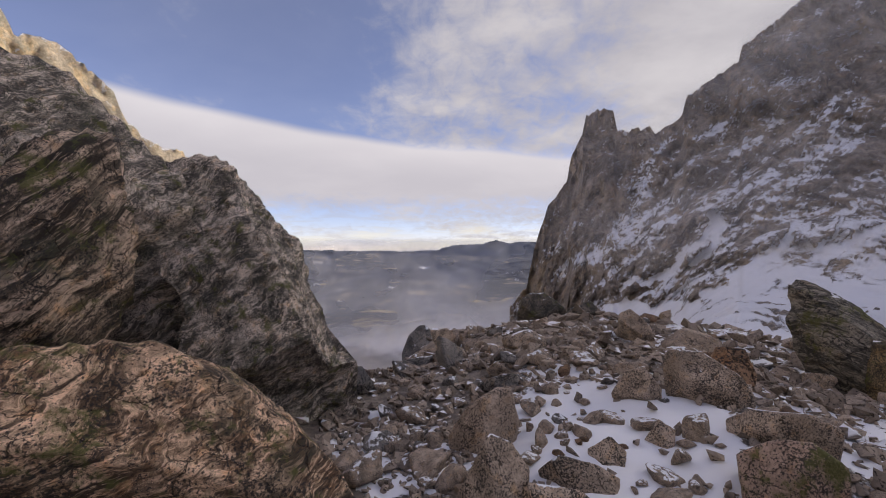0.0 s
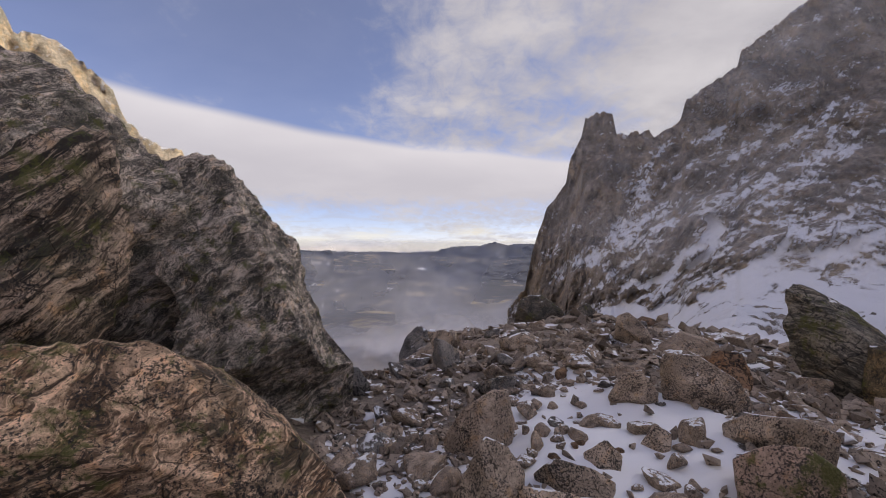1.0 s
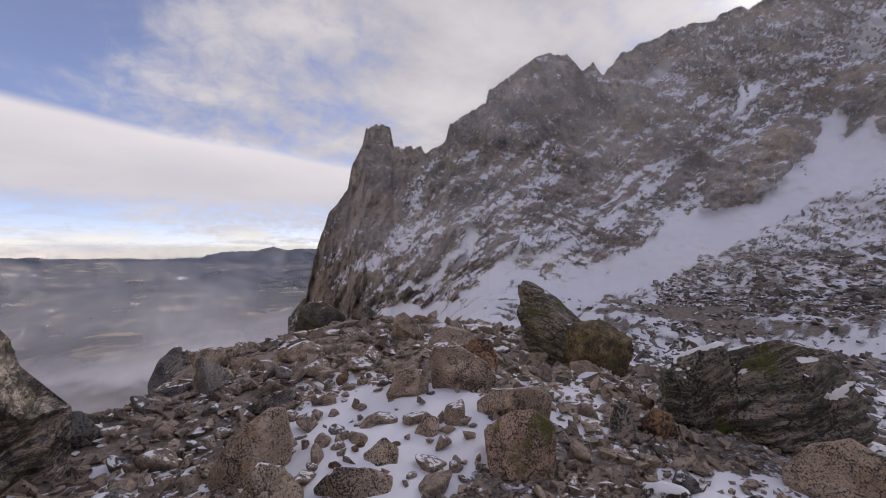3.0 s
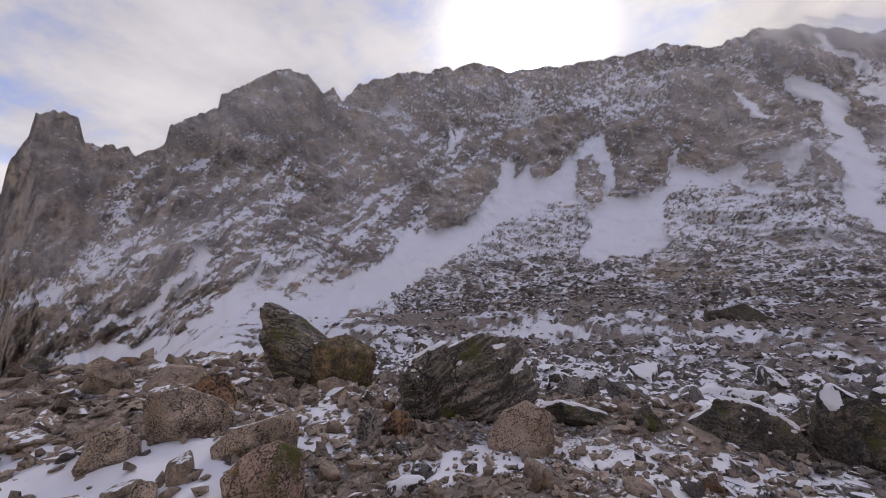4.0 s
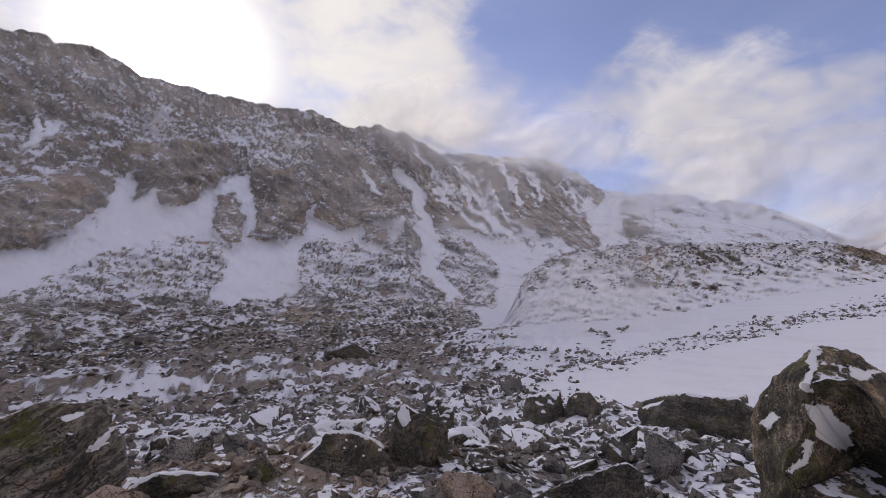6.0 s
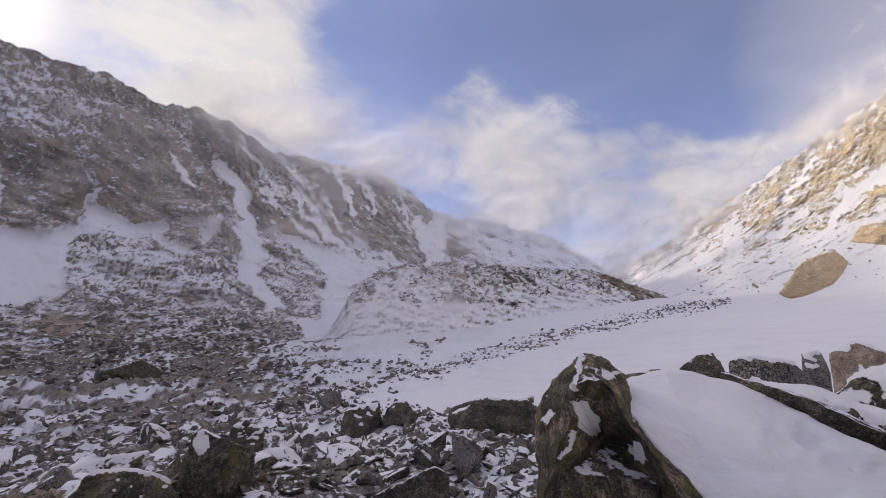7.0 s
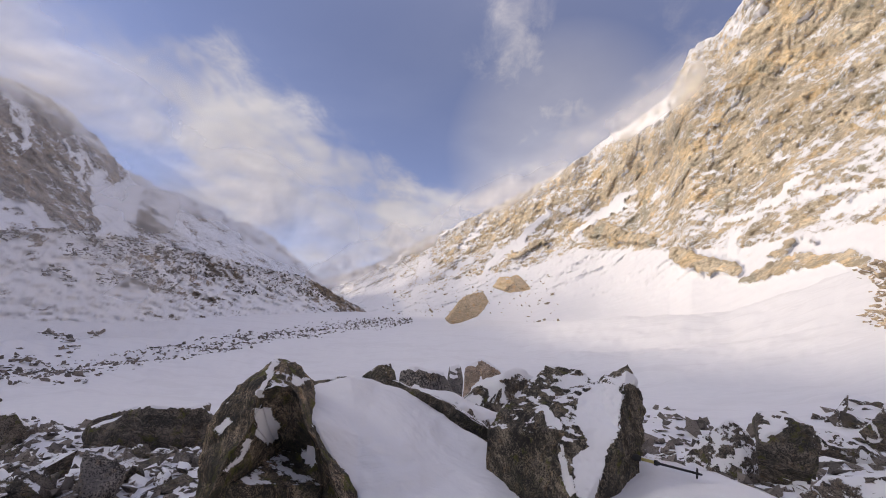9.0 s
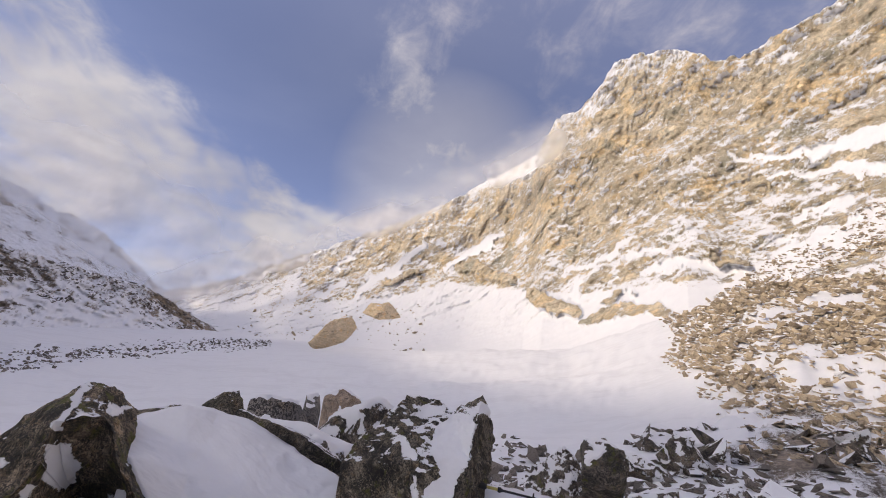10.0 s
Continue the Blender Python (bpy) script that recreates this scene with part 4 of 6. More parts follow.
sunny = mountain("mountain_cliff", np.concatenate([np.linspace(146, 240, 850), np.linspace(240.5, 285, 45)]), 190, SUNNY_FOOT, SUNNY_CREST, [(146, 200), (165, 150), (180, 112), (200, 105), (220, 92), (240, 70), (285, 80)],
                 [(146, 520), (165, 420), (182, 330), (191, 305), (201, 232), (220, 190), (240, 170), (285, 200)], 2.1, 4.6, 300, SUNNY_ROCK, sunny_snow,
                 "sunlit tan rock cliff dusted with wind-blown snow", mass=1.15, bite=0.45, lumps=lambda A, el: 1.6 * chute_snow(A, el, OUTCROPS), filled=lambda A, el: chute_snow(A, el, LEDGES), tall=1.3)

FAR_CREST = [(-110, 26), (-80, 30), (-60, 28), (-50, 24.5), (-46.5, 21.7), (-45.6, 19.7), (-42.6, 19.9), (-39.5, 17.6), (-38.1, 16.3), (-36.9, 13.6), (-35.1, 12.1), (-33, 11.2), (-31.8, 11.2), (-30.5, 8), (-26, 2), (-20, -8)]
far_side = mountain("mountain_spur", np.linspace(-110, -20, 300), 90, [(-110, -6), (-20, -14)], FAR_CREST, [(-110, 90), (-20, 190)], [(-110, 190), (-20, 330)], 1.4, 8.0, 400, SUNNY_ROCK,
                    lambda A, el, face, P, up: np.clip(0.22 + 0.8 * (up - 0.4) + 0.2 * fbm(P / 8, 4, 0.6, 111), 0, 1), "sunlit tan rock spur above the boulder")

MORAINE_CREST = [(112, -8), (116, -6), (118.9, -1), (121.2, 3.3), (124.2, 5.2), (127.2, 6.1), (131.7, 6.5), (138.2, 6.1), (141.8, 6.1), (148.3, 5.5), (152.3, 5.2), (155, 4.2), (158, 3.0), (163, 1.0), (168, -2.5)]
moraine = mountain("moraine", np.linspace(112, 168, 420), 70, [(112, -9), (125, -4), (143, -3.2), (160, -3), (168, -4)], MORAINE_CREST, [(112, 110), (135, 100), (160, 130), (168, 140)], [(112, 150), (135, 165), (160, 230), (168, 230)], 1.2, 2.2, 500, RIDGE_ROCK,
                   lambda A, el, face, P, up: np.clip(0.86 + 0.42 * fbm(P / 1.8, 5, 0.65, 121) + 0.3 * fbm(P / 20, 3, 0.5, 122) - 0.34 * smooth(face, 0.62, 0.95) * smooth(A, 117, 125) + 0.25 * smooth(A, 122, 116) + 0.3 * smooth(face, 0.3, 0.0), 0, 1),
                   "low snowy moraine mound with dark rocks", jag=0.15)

# distant hills across the valley
HILL_ROCK = terrain_material("forest_hills", (0.030, 0.038, 0.045), (0.07, 0.075, 0.075), 160.0, 0.1, 0.4)


def hills(name, az, crest, foot, r0, r1, seed, label):
    return tagged(mountain(name, az, 60, [(-70, foot), (40, foot)], crest, [(-70, r0), (40, r0)], [(-70, r1), (40, r1)], 1.1, 60.0, seed, HILL_ROCK,
                           lambda A, el, face, P, up: np.clip(0.20 + 0.42 * fbm(P / 120, 5, 0.65, seed + 1), 0, 1), label, jag=0.12), category="hills")


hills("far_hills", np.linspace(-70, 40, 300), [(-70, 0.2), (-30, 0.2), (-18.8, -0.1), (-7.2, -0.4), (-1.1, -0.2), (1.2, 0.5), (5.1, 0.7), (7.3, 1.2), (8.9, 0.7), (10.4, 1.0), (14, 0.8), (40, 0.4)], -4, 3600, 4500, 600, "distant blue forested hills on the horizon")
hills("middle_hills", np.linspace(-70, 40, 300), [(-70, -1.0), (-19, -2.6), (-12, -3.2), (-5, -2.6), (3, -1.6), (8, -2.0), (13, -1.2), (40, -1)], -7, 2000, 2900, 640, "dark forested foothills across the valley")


# ---------------------------------------------------------------- boulders
def icosphere(level):
    bm = bmesh.new()
    bmesh.ops.create_icosphere(bm, subdivisions=level, radius=1.0)
    bm.verts.ensure_lookup_table()
    D = np.array([v.co for v in bm.verts])
    F = np.array([[v.index for v in f.verts] for f in bm.faces])
    bm.free()
    return D / np.linalg.norm(D, axis=1)[:, None], F


SPHERES = {n: icosphere(n) for n in (1, 2, 3, 4, 5, 6)}


def rock_points(D, planes, centre, seed, size, sharp=16, rough=0.05, layers=0.0, tilt=0.0):
    """Points of a rock bounded by planes (normal, distance), edges worn round, faces uneven."""
    N = np.array([n for n, d in planes])
    dist = np.array([d for n, d in planes]) - N @ centre
    cosine = D @ N.T
    inverse = np.maximum(cosine, 1e-4) / np.maximum(dist, 1e-3)
    t = (inverse**sharp).sum(1) ** (-1.0 / sharp)
    P = centre + D * t[:, None]
    bump = fbm(P / size * 1.7 + seed, 4, 0.5, seed) * 1.0 + (ridged(P / size * 4.5 + seed, 4, 0.55, seed + 3) - 0.55) * 0.9
    blocks = ledges(fbm(P / size * 2.6 + seed * 1.7, 3, 0.5, seed + 11), 3) * 0.9 + ledges(fbm(P / size * 7 + seed, 3, 0.5, seed + 12), 3) * 0.3
    t = t * (1 + rough * (bump + blocks))
    if layers:
        bed = P @ np.array([math.sin(radians(tilt)), 0.15, math.cos(radians(tilt))]) / size * 13 + 1.2 * fbm(P / size * 2, 3, 0.5, seed + 7)
        t = t * (1 + layers * (np.abs((bed % 1.0) - 0.4) - 0.3))
    return centre + D * t[:, None]


def rock_mesh(name, P, F, mat):
    me = bpy.data.meshes.new(name)
    me.from_pydata(P.tolist(), [], F.tolist())
    me.polygons.foreach_set("use_smooth", np.ones(len(F), bool))
    me.materials.append(mat)
    me.update()
    return me


def convex(points):
    """Corners of the outline's convex hull, anticlockwise."""
    pts = sorted(set(points))
    halves = []
    for run in (pts, pts[::-1]):
        h = []
        for p in run:
            while len(h) > 1 and (h[-1][0] - h[-2][0]) * (p[1] - h[-2][1]) - (h[-1][1] - h[-2][1]) * (p[0] - h[-2][0]) <= 0:
                h.pop()
            h.append(p)
        halves += h[:-1]
    return halves


LAST, SPANS = [], []
BEDS = {SLATE: 32.0, SLATE_B: -24.0, GNEISS: -38.0, GNEISS_BROWN: -38.0, GNEISS_TAN: 30.0}


def snow_cap(ob, P, F, high, seed):
    """A cushion of snow lying on the upper faces of a rock."""
    N = np.cross(P[F[:, 1]] - P[F[:, 0]], P[F[:, 2]] - P[F[:, 0]])
    N /= np.linalg.norm(N, axis=1)[:, None] + 1e-12
    C = P[F].mean(1)
    ragged = 0.18 * fbm(C * 3, 3, 0.5, seed + 31)
    keep = F[(N[:, 2] + ragged > 0.62) & (C[:, 2] > high * (0.45 + 0.3 * ragged))]
    if len(keep) < 12:
        return
    used, back = np.unique(keep, return_inverse=True)
    back = back.reshape(-1, 3)
    edges = np.sort(np.concatenate([back[:, [0, 1]], back[:, [1, 2]], back[:, [2, 0]]]), axis=1)
    pairs, times = np.unique(edges, axis=0, return_counts=True)
    lift = np.full(len(used), 1.0)
    lift[pairs[times == 1].ravel()] = -0.25
    VN = np.zeros((len(P), 3))
    for k in range(3):
        np.add.at(VN, F[:, k], N)
    VN /= np.linalg.norm(VN, axis=1)[:, None] + 1e-12
    thick = 0.022 * max(1.0, high)
    Q = P[used] + VN[used] * (lift * thick * (1 + 0.5 * fbm(P[used] * 3, 3, 0.5, seed + 33)))[:, None]
    layer = new("snow_cap", rock_mesh("snow_cap", Q, back, SNOW))
    layer.parent = ob
    tagged(layer, "white snow lying on top")


def boulder(kind, az, r, depth, profile, mat, seed, label, level=5, dents=(), drifts=(), cap=False):
    """A boulder set r metres off at a bearing: its profile (metres across, height), fitted to the camera's view, and
    how far it bulges.
    """
    rnd = random.Random(seed)
    floor_z = float(ground_height(np.array([float(az)]), np.array([float(r)]))[0]) - 0.12
    lowest = min(z for x, z in profile)
    if r < 40 and lowest > floor_z and not kind.endswith(("_snow", "_spike", "_front")):
        span = [x for x, z in profile]
        profile = profile + [(min(span) * 0.95 + max(span) * 0.05, floor_z), (max(span) * 0.95 + min(span) * 0.05, floor_z)]
    hull = convex(profile)
    low = min(z for x, z in hull)
    hull = [(x, z - low) for x, z in hull]
    high = max(z for x, z in hull)
    wide = max(x for x, z in hull) - min(x for x, z in hull)
    mx, mz = sum(x for x, z in hull) / len(hull), sum(z for x, z in hull) / len(hull)
    planes = []
    for (x0, z0), (x1, z1) in zip(hull, hull[1:] + hull[:1]):
        ln = math.hypot(x1 - x0, z1 - z0)
        if ln > 1e-4:
            nx, nz = (z1 - z0) / ln, -(x1 - x0) / ln
            n = np.array([nx, -(nx * x0 + nz * (z0 + low - EYE)) / r, nz])
            n /= np.linalg.norm(n)
            planes.append((n, n @ np.array([x0, 0, z0])))
    planes.append((np.array([0, -1.0, 0]), depth))
    planes.append((np.array([0, 1.0, 0]), depth * 1.1))
    corners = np.array([(x, 0, z) for x, z in hull])
    for _ in range(9):
        a, b = rnd.uniform(0, 2 * math.pi), rnd.uniform(0.5, 1.0)
        n = np.array([math.cos(a) * b, -1.0 if rnd.random() < 0.7 else 1.0, math.sin(a) * b + 0.1])
        n /= np.linalg.norm(n)
        planes.append((n, (corners @ n).max() * rnd.uniform(0.99, 1.06)))
    size = math.sqrt(max(wide, 0.05) * max(high, 0.05))
    D, F = SPHERES[level]
    snowy = mat is SNOW
    P = rock_points(D, planes, np.array([mx, 0, mz]), seed, size, 26 if snowy else 64, 0.030 if snowy else 0.085 if mat in (GNEISS, GNEISS_BROWN, GNEISS_TAN) else 0.085 if mat in (CLIFF_ROCK, ROCK_SNOWY, ROCK_STREAKED, ROCK_RIB, ROCK_DARK) else 0.036, 0.09 if mat in BEDS else 0.0, BEDS.get(mat, 0.0))
    for dx, dz, rx, rz, deep in dents:
        bowl = smooth(np.hypot((P[:, 0] - dx) / rx, (P[:, 2] + low - dz) / rz) + 0.12 * fbm(P * 5, 3, 0.5, seed), 1.08, 0.82)
        P[:, 1] += deep * bowl * (P[:, 1] < 0.1)
    m = pose(r * math.sin(radians(az)), r * math.cos(radians(az)), low, 0, 0, -az)
    lying = np.zeros(len(P))
    for dx, dz, rx, rz, lean in drifts:
        u, w = P[:, 0] / (1 + P[:, 1] / r) - dx, (P[:, 2] + low - EYE) / (1 + P[:, 1] / r) + EYE - dz
        c, k = math.cos(radians(lean)), math.sin(radians(lean))
        q = np.stack([u, w, 0 * u], -1) / min(rx, rz)
        u, w = u + 0.8 * min(rx, rz) * fbm(q * 1.1 + seed, 4, 0.65, seed), w + 0.8 * min(rx, rz) * fbm(q * 0.9 + 9, 4, 0.6, seed + 5)
        lying = np.maximum(lying, smooth(np.hypot((u * c + w * k) / rx, (w * c - u * k) / rz), 1.6, 0.35) * (P[:, 1] < 0.1))
    joined = kind.endswith(("_front", "_snow", "_spike"))
    ob = new({"w": "snow_patch", "e": "spike"}.get(kind[-1], "face") if joined else kind, rock_mesh(kind, P, F, mat))
    if drifts:
        ob.data.attributes.new("snow", "FLOAT", "POINT").data.foreach_set("value", lying.astype(np.float32))
    if cap:
        snow_cap(ob, P, F, high, seed)
    if joined:
        ob.parent = LAST[-1]
        ob.matrix_local = LAST[-1].matrix_basis.inverted() @ m
    else:
        ob.matrix_basis = m
        tagged(ob, label, "snow" if snowy else "rock" if kind == "rock" else "boulder")
        LAST.append(ob)
        SPANS.append(wide)
    return ob


def cage(name, corners, faces, mat, seed, rough, label, category="boulder", steps=26, parent=None, white=(), scale=0.4):
    """A rock with edges placed to fit the camera's view: corner points joined by triangles ("0-1-2 ..."), each split
    finely and roughened. white: outlines of snow lying on it, as bearings and heights from the camera.
    """
    C = np.array(corners)
    T = np.array([[int(k) for k in f.split("-")] for f in faces.split()])
    core = C.mean(0) + np.array([C[:, 0].mean(), C[:, 1].mean(), 0]) / np.hypot(C[:, 0].mean(), C[:, 1].mean()) * 0.25
    N = np.cross(C[T[:, 1]] - C[T[:, 0]], C[T[:, 2]] - C[T[:, 0]])
    flip = ((C[T].mean(1) - core) * N).sum(1) < 0
    T[flip] = T[flip][:, ::-1]
    N[flip] *= -1
    CN = np.zeros_like(C)
    for k in range(3):
        np.add.at(CN, T[:, k], N)
    CN /= np.linalg.norm(CN, axis=1)[:, None] + 1e-9
    grid = [(a, b) for a in range(steps + 1) for b in range(steps + 1 - a)]
    number = {ab: k for k, ab in enumerate(grid)}
    small = [(number[a, b], number[a + 1, b], number[a, b + 1]) for a, b in grid if a + b < steps]
    small += [(number[a + 1, b], number[a + 1, b + 1], number[a, b + 1]) for a, b in grid if a + b < steps - 1]
    wts = np.array([(steps - a - b, a, b) for a, b in grid]) / steps
    P, V = np.einsum("gk,tkc->tgc", wts, C[T]).reshape(-1, 3), np.einsum("gk,tkc->tgc", wts, CN[T]).reshape(-1, 3)
    F = (np.array(small)[None] + (np.arange(len(T)) * len(grid))[:, None, None]).reshape(-1, 3)
    _, first, same = np.unique(np.round(P, 4), axis=0, return_index=True, return_inverse=True)
    P, V, F = P[first], V[first], same.reshape(-1)[F]
    q = P / scale
    swell = fbm(q * 0.9 + seed, 4, 0.5, seed) + 0.9 * (ridged(q * 2.6 + seed, 4, 0.6, seed + 3) - 0.55) + 0.7 * ledges(fbm(q * 1.6 + seed, 3, 0.5, seed + 11), 3) + 0.25 * fbm(q * 11, 3, 0.6, seed + 17)
    P = P + V * (rough * scale * swell)[:, None]
    me = rock_mesh(name, P, F, mat)
    x, y, z = P[:, 0] - 0.1, P[:, 1], P[:, 2] - 1.62
    lying = inside(np.degrees(np.arctan2(x, y)) % 360, np.degrees(np.arctan2(z, np.hypot(x, y))), white, 0.8, 0.9)
    me.attributes.new("snow", "FLOAT", "POINT").data.foreach_set("value", lying.astype(np.float32))
    ob = new(name, me)
    ob.parent = parent
    if parent is not None:
        ob.matrix_parent_inverse = parent.matrix_basis.inverted()
        return tagged(ob, label)
    LAST.append(ob), SPANS.append(0.0)
    return tagged(ob, label, category)


boulder("big_boulder", -39.7, 5.6, 2.2, [(-1.19, 3.42), (-1.07, 3.45), (-0.67, 3.36), (-0.52, 3.38), (-0.24, 3.35), (-0.03, 3.13), (0.16, 2.86), (0.39, 2.62), (0.66, 2.49), (1.35, 1.06), (1.69, -0.43), (0.66, -0.43), (-1.19, 0.08)], GNEISS, 1, "huge dark banded gneiss boulder with green lichen", 6)
cage("face", [(-2.95, 4.28, 2.46), (-2.59, 4.39, 2.5), (-2.25, 4.47, 2.46), (-2.12, 4.8, 2.19), (-1.75, 4.95, 1.61), (-1.48, 4.93, 1.01), (-1.18, 4.91, 0.45), (-0.98, 4.8, 0.31), (-1.9, 4.19, 1.85), (-1.57, 4.11, 1.28), (-1.31, 4.09, 0.73), (-1.16, 4.35, 0.35), (-1.81, 4.44, 0.05), (-1.35, 4.71, 0.03), (-2.86, 3.98, 1.93), (-2.45, 4.01, 0.96), (-2.51, 3.86, 0.46), (-1.8, 3.9, 0.53), (-2.39, 4.11, 1.72), (-2.9, 5.93, 1.92), (-2.51, 3.86, -0.3), (-1.81, 4.44, -0.3), (-1.35, 4.71, -0.3), (-0.98, 4.8, -0.3)],
    "0-1-14 1-2-18 2-8-18 1-18-14 14-18-15 18-8-15 8-9-15 9-17-15 9-10-17 15-17-16 2-3-8 3-4-8 4-9-8 4-5-9 5-10-9 5-6-10 6-7-11 6-11-10 17-10-12 10-13-12 10-11-13 7-13-11 17-12-16 14-0-19 0-1-19 1-2-19 2-3-19 3-4-19 4-5-19 5-6-19 6-7-19 7-13-19 13-12-19 12-16-19 16-15-19 15-14-19 16-12-21 16-21-20 12-13-22 12-22-21 13-7-23 13-23-22",
    GNEISS, 2, 0.11, "dark speckled flank with a pale striped edge", steps=30, parent=LAST[-1], scale=0.8)
boulder("big_boulder_front", -43.0, 4.6, 0.7, [(-0.28, 2.2), (0, 2.47), (0.37, 2.49), (0.47, 2.3), (0.61, 1.66), (0.53, 1.11), (0.31, 0.79), (-0.1, 0.67), (-0.28, 0.66)], GNEISS_BROWN, 70, "brown banded slab on the flank of the boulder", 6)
boulder("boulder", -31.8, 2.5, 1.0, [(-0.9, 1.14), (-0.66, 1.13), (-0.53, 1.14), (-0.32, 1.15), (-0.12, 1.13), (0.02, 1.06), (0.33, 0.86), (0.61, 0.52), (0.77, 0.24), (0.9, -0.1), (0.81, -0.45), (-0.9, 0.27)], GNEISS_TAN, 3, "tan and orange gneiss boulder with swirling dark bands", 6)
boulder("boulder", -12.9, 5.52, 0.5, [(-0.34, -0.18), (-0.29, 0.07), (-0.1, 0.14), (0.19, 0.09), (0.35, -0.15), (0.26, -0.29), (-0.1, -0.32)], ROCK_GREY, 4, "rounded grey speckled boulder beside the gap", 4)
slab = cage("leaning_slab", [(5.23, 6.39, 0.87), (5.25, 6.38, 1.06), (5.38, 6.4, 1.12), (5.53, 6.34, 1.09), (5.88, 5.95, 0.77), (6.12, 5.55, 0.37), (5.44, 5.88, 0.74), (5.65, 5.54, 0.4), (5.23, 6.33, 0.72), (5.09, 6.25, 0.56), (5.11, 6.24, 0.46), (5.19, 6.17, 0.12), (5.23, 6.07, -0.12), (5.52, 5.53, -0.23), (5.62, 5.43, -0.12), (5.18, 6.07, 0.54), (5.39, 5.61, 0.16), (6.29, 6.8, 0.31), (5.23, 6.07, -1.4), (5.52, 5.53, -1.4), (5.62, 5.43, -1.4)],
    "1-2-6 2-3-6 3-4-6 4-7-6 4-5-7 0-1-6 0-6-15 0-15-8 8-15-9 6-16-15 6-7-16 7-14-16 14-13-16 13-12-16 12-11-16 11-15-16 11-10-15 10-9-15 12-11-17 11-10-17 10-9-17 9-8-17 8-0-17 0-1-17 1-2-17 2-3-17 3-4-17 4-5-17 5-7-17 7-14-17 14-13-17 12-13-19 12-19-18 13-14-20 13-20-19",
    SLATE, 5, 0.05, "long dark leaning slab of rock with mossy end", scale=0.8)
cage("mossy_end", [(5.66, 5.53, 0.36), (5.95, 5.45, 0.39), (6.11, 5.42, 0.42), (6.26, 5.32, 0.44), (6.37, 5.19, 0.38), (6.46, 4.92, 0.24), (6.44, 4.77, 0.2), (6.46, 4.75, -0.02), (6.38, 4.77, -0.27), (6.24, 4.87, -0.64), (5.75, 5.07, -0.49), (5.54, 5.44, -0.15), (5.92, 5.03, 0.26), (5.77, 4.97, -0.1), (6.19, 4.77, 0.11), (6.89, 5.74, -0.11), (5.54, 5.44, -1.4), (5.75, 5.07, -1.4), (6.24, 4.87, -1.4)],
    "0-1-12 1-2-12 2-3-12 3-4-12 4-5-12 5-14-12 5-6-14 6-7-14 7-8-14 8-13-14 12-14-13 0-12-13 0-13-11 11-13-10 10-13-9 9-13-8 11-0-15 0-1-15 1-2-15 2-3-15 3-4-15 4-5-15 5-6-15 6-7-15 7-8-15 8-9-15 11-10-17 11-17-16 10-9-18 10-18-17",
    SLATE_MOSS, 6, 0.06, "ochre-brown mossy end of the slab", parent=slab, scale=0.7)
boulder("boulder", 65.6, 5.35, 0.9, [(-0.88, 0.24), (-0.66, 0.46), (-0.11, 0.68), (0.17, 0.78), (0.57, 0.7), (0.69, 0.54), (0.84, 0.03), (0.55, -0.15), (-0.01, -0.27), (-0.34, -0.1), (-0.83, 0.04)], SLATE_B, 7, "dark layered slate boulder with snow in its cracks", 6, drifts=[(0.61, 0.36, 0.043, 0.158, -40)])
boulder("boulder", 71.8, 4.26, 0.5, [(-0.31, -0.03), (-0.15, 0.19), (0.07, 0.3), (0.31, 0.19), (0.33, -0.13), (0.01, -0.26), (-0.26, -0.19)], ROCK_TAN, 8, "tan lichen-spotted boulder below the dark boulder", 5)
boulder("boulder", 96.9, 5.2, 0.6, [(-0.49, -0.14), (-0.18, 0.14), (0.12, 0.1), (0.45, -0.07), (0.52, -0.29), (0.03, -0.28), (-0.45, -0.23)], ROCK_DARK, 9, "low dark boulder with mossy flanks in snow", 5, cap=True)
boulder("boulder", 105.5, 5.42, 0.7, [(-0.29, 0.08), (-0.2, 0.33), (-0.1, 0.36), (0.06, 0.27), (0.39, 0.07), (0.39, -0.29), (0.16, -0.43), (-0.12, -0.37), (-0.25, -0.24)], ROCK_DARK, 10, "pointed dark mossy boulder with snow in a notch", 5, drifts=[(-0.13, 0.24, 0.066, 0.131, 10)])
boulder("boulder", 5.9, 3.59, 0.5, [(-0.32, -0.0), (-0.15, 0.28), (0.09, 0.43), (0.21, 0.41), (0.27, 0.17), (0.11, -0.09), (-0.19, -0.13)], ROCK_TAN, 11, "smooth tan wedge-shaped boulder", 5)
boulder("boulder", 6.9, 2.72, 0.4, [(-0.25, -0.01), (-0.12, 0.25), (-0.03, 0.41), (0.11, 0.37), (0.22, 0.2), (0.2, 0.13), (0.06, -0.08), (-0.19, -0.1)], ROCK_SPOT, 12, "tan boulder covered with black lichen spots", 5)
boulder("boulder", 31.5, 5.0, 0.7, [(-0.33, 0.42), (-0.28, 0.54), (0.0, 0.56), (0.33, 0.35), (0.46, 0.15), (0.04, -0.02), (-0.2, 0.02)], ROCK_SPOT, 13, "wide spotted tan boulder on scree", 5)
boulder("boulder", 34.1, 6.36, 0.5, [(-0.23, 0.1), (-0.12, 0.36), (0.18, 0.37), (0.29, 0.08), (0.07, -0.12), (-0.17, -0.12)], ROCK_RUST, 14, "rounded rust-brown boulder among scree", 5)
boulder("boulder", 24.5, 4.78, 0.5, [(-0.23, 0.08), (-0.08, 0.34), (0.09, 0.4), (0.25, 0.18), (0.14, 0.04), (-0.15, -0.01)], ROCK_SPOT, 15, "tan boulder edged with snow", 5)
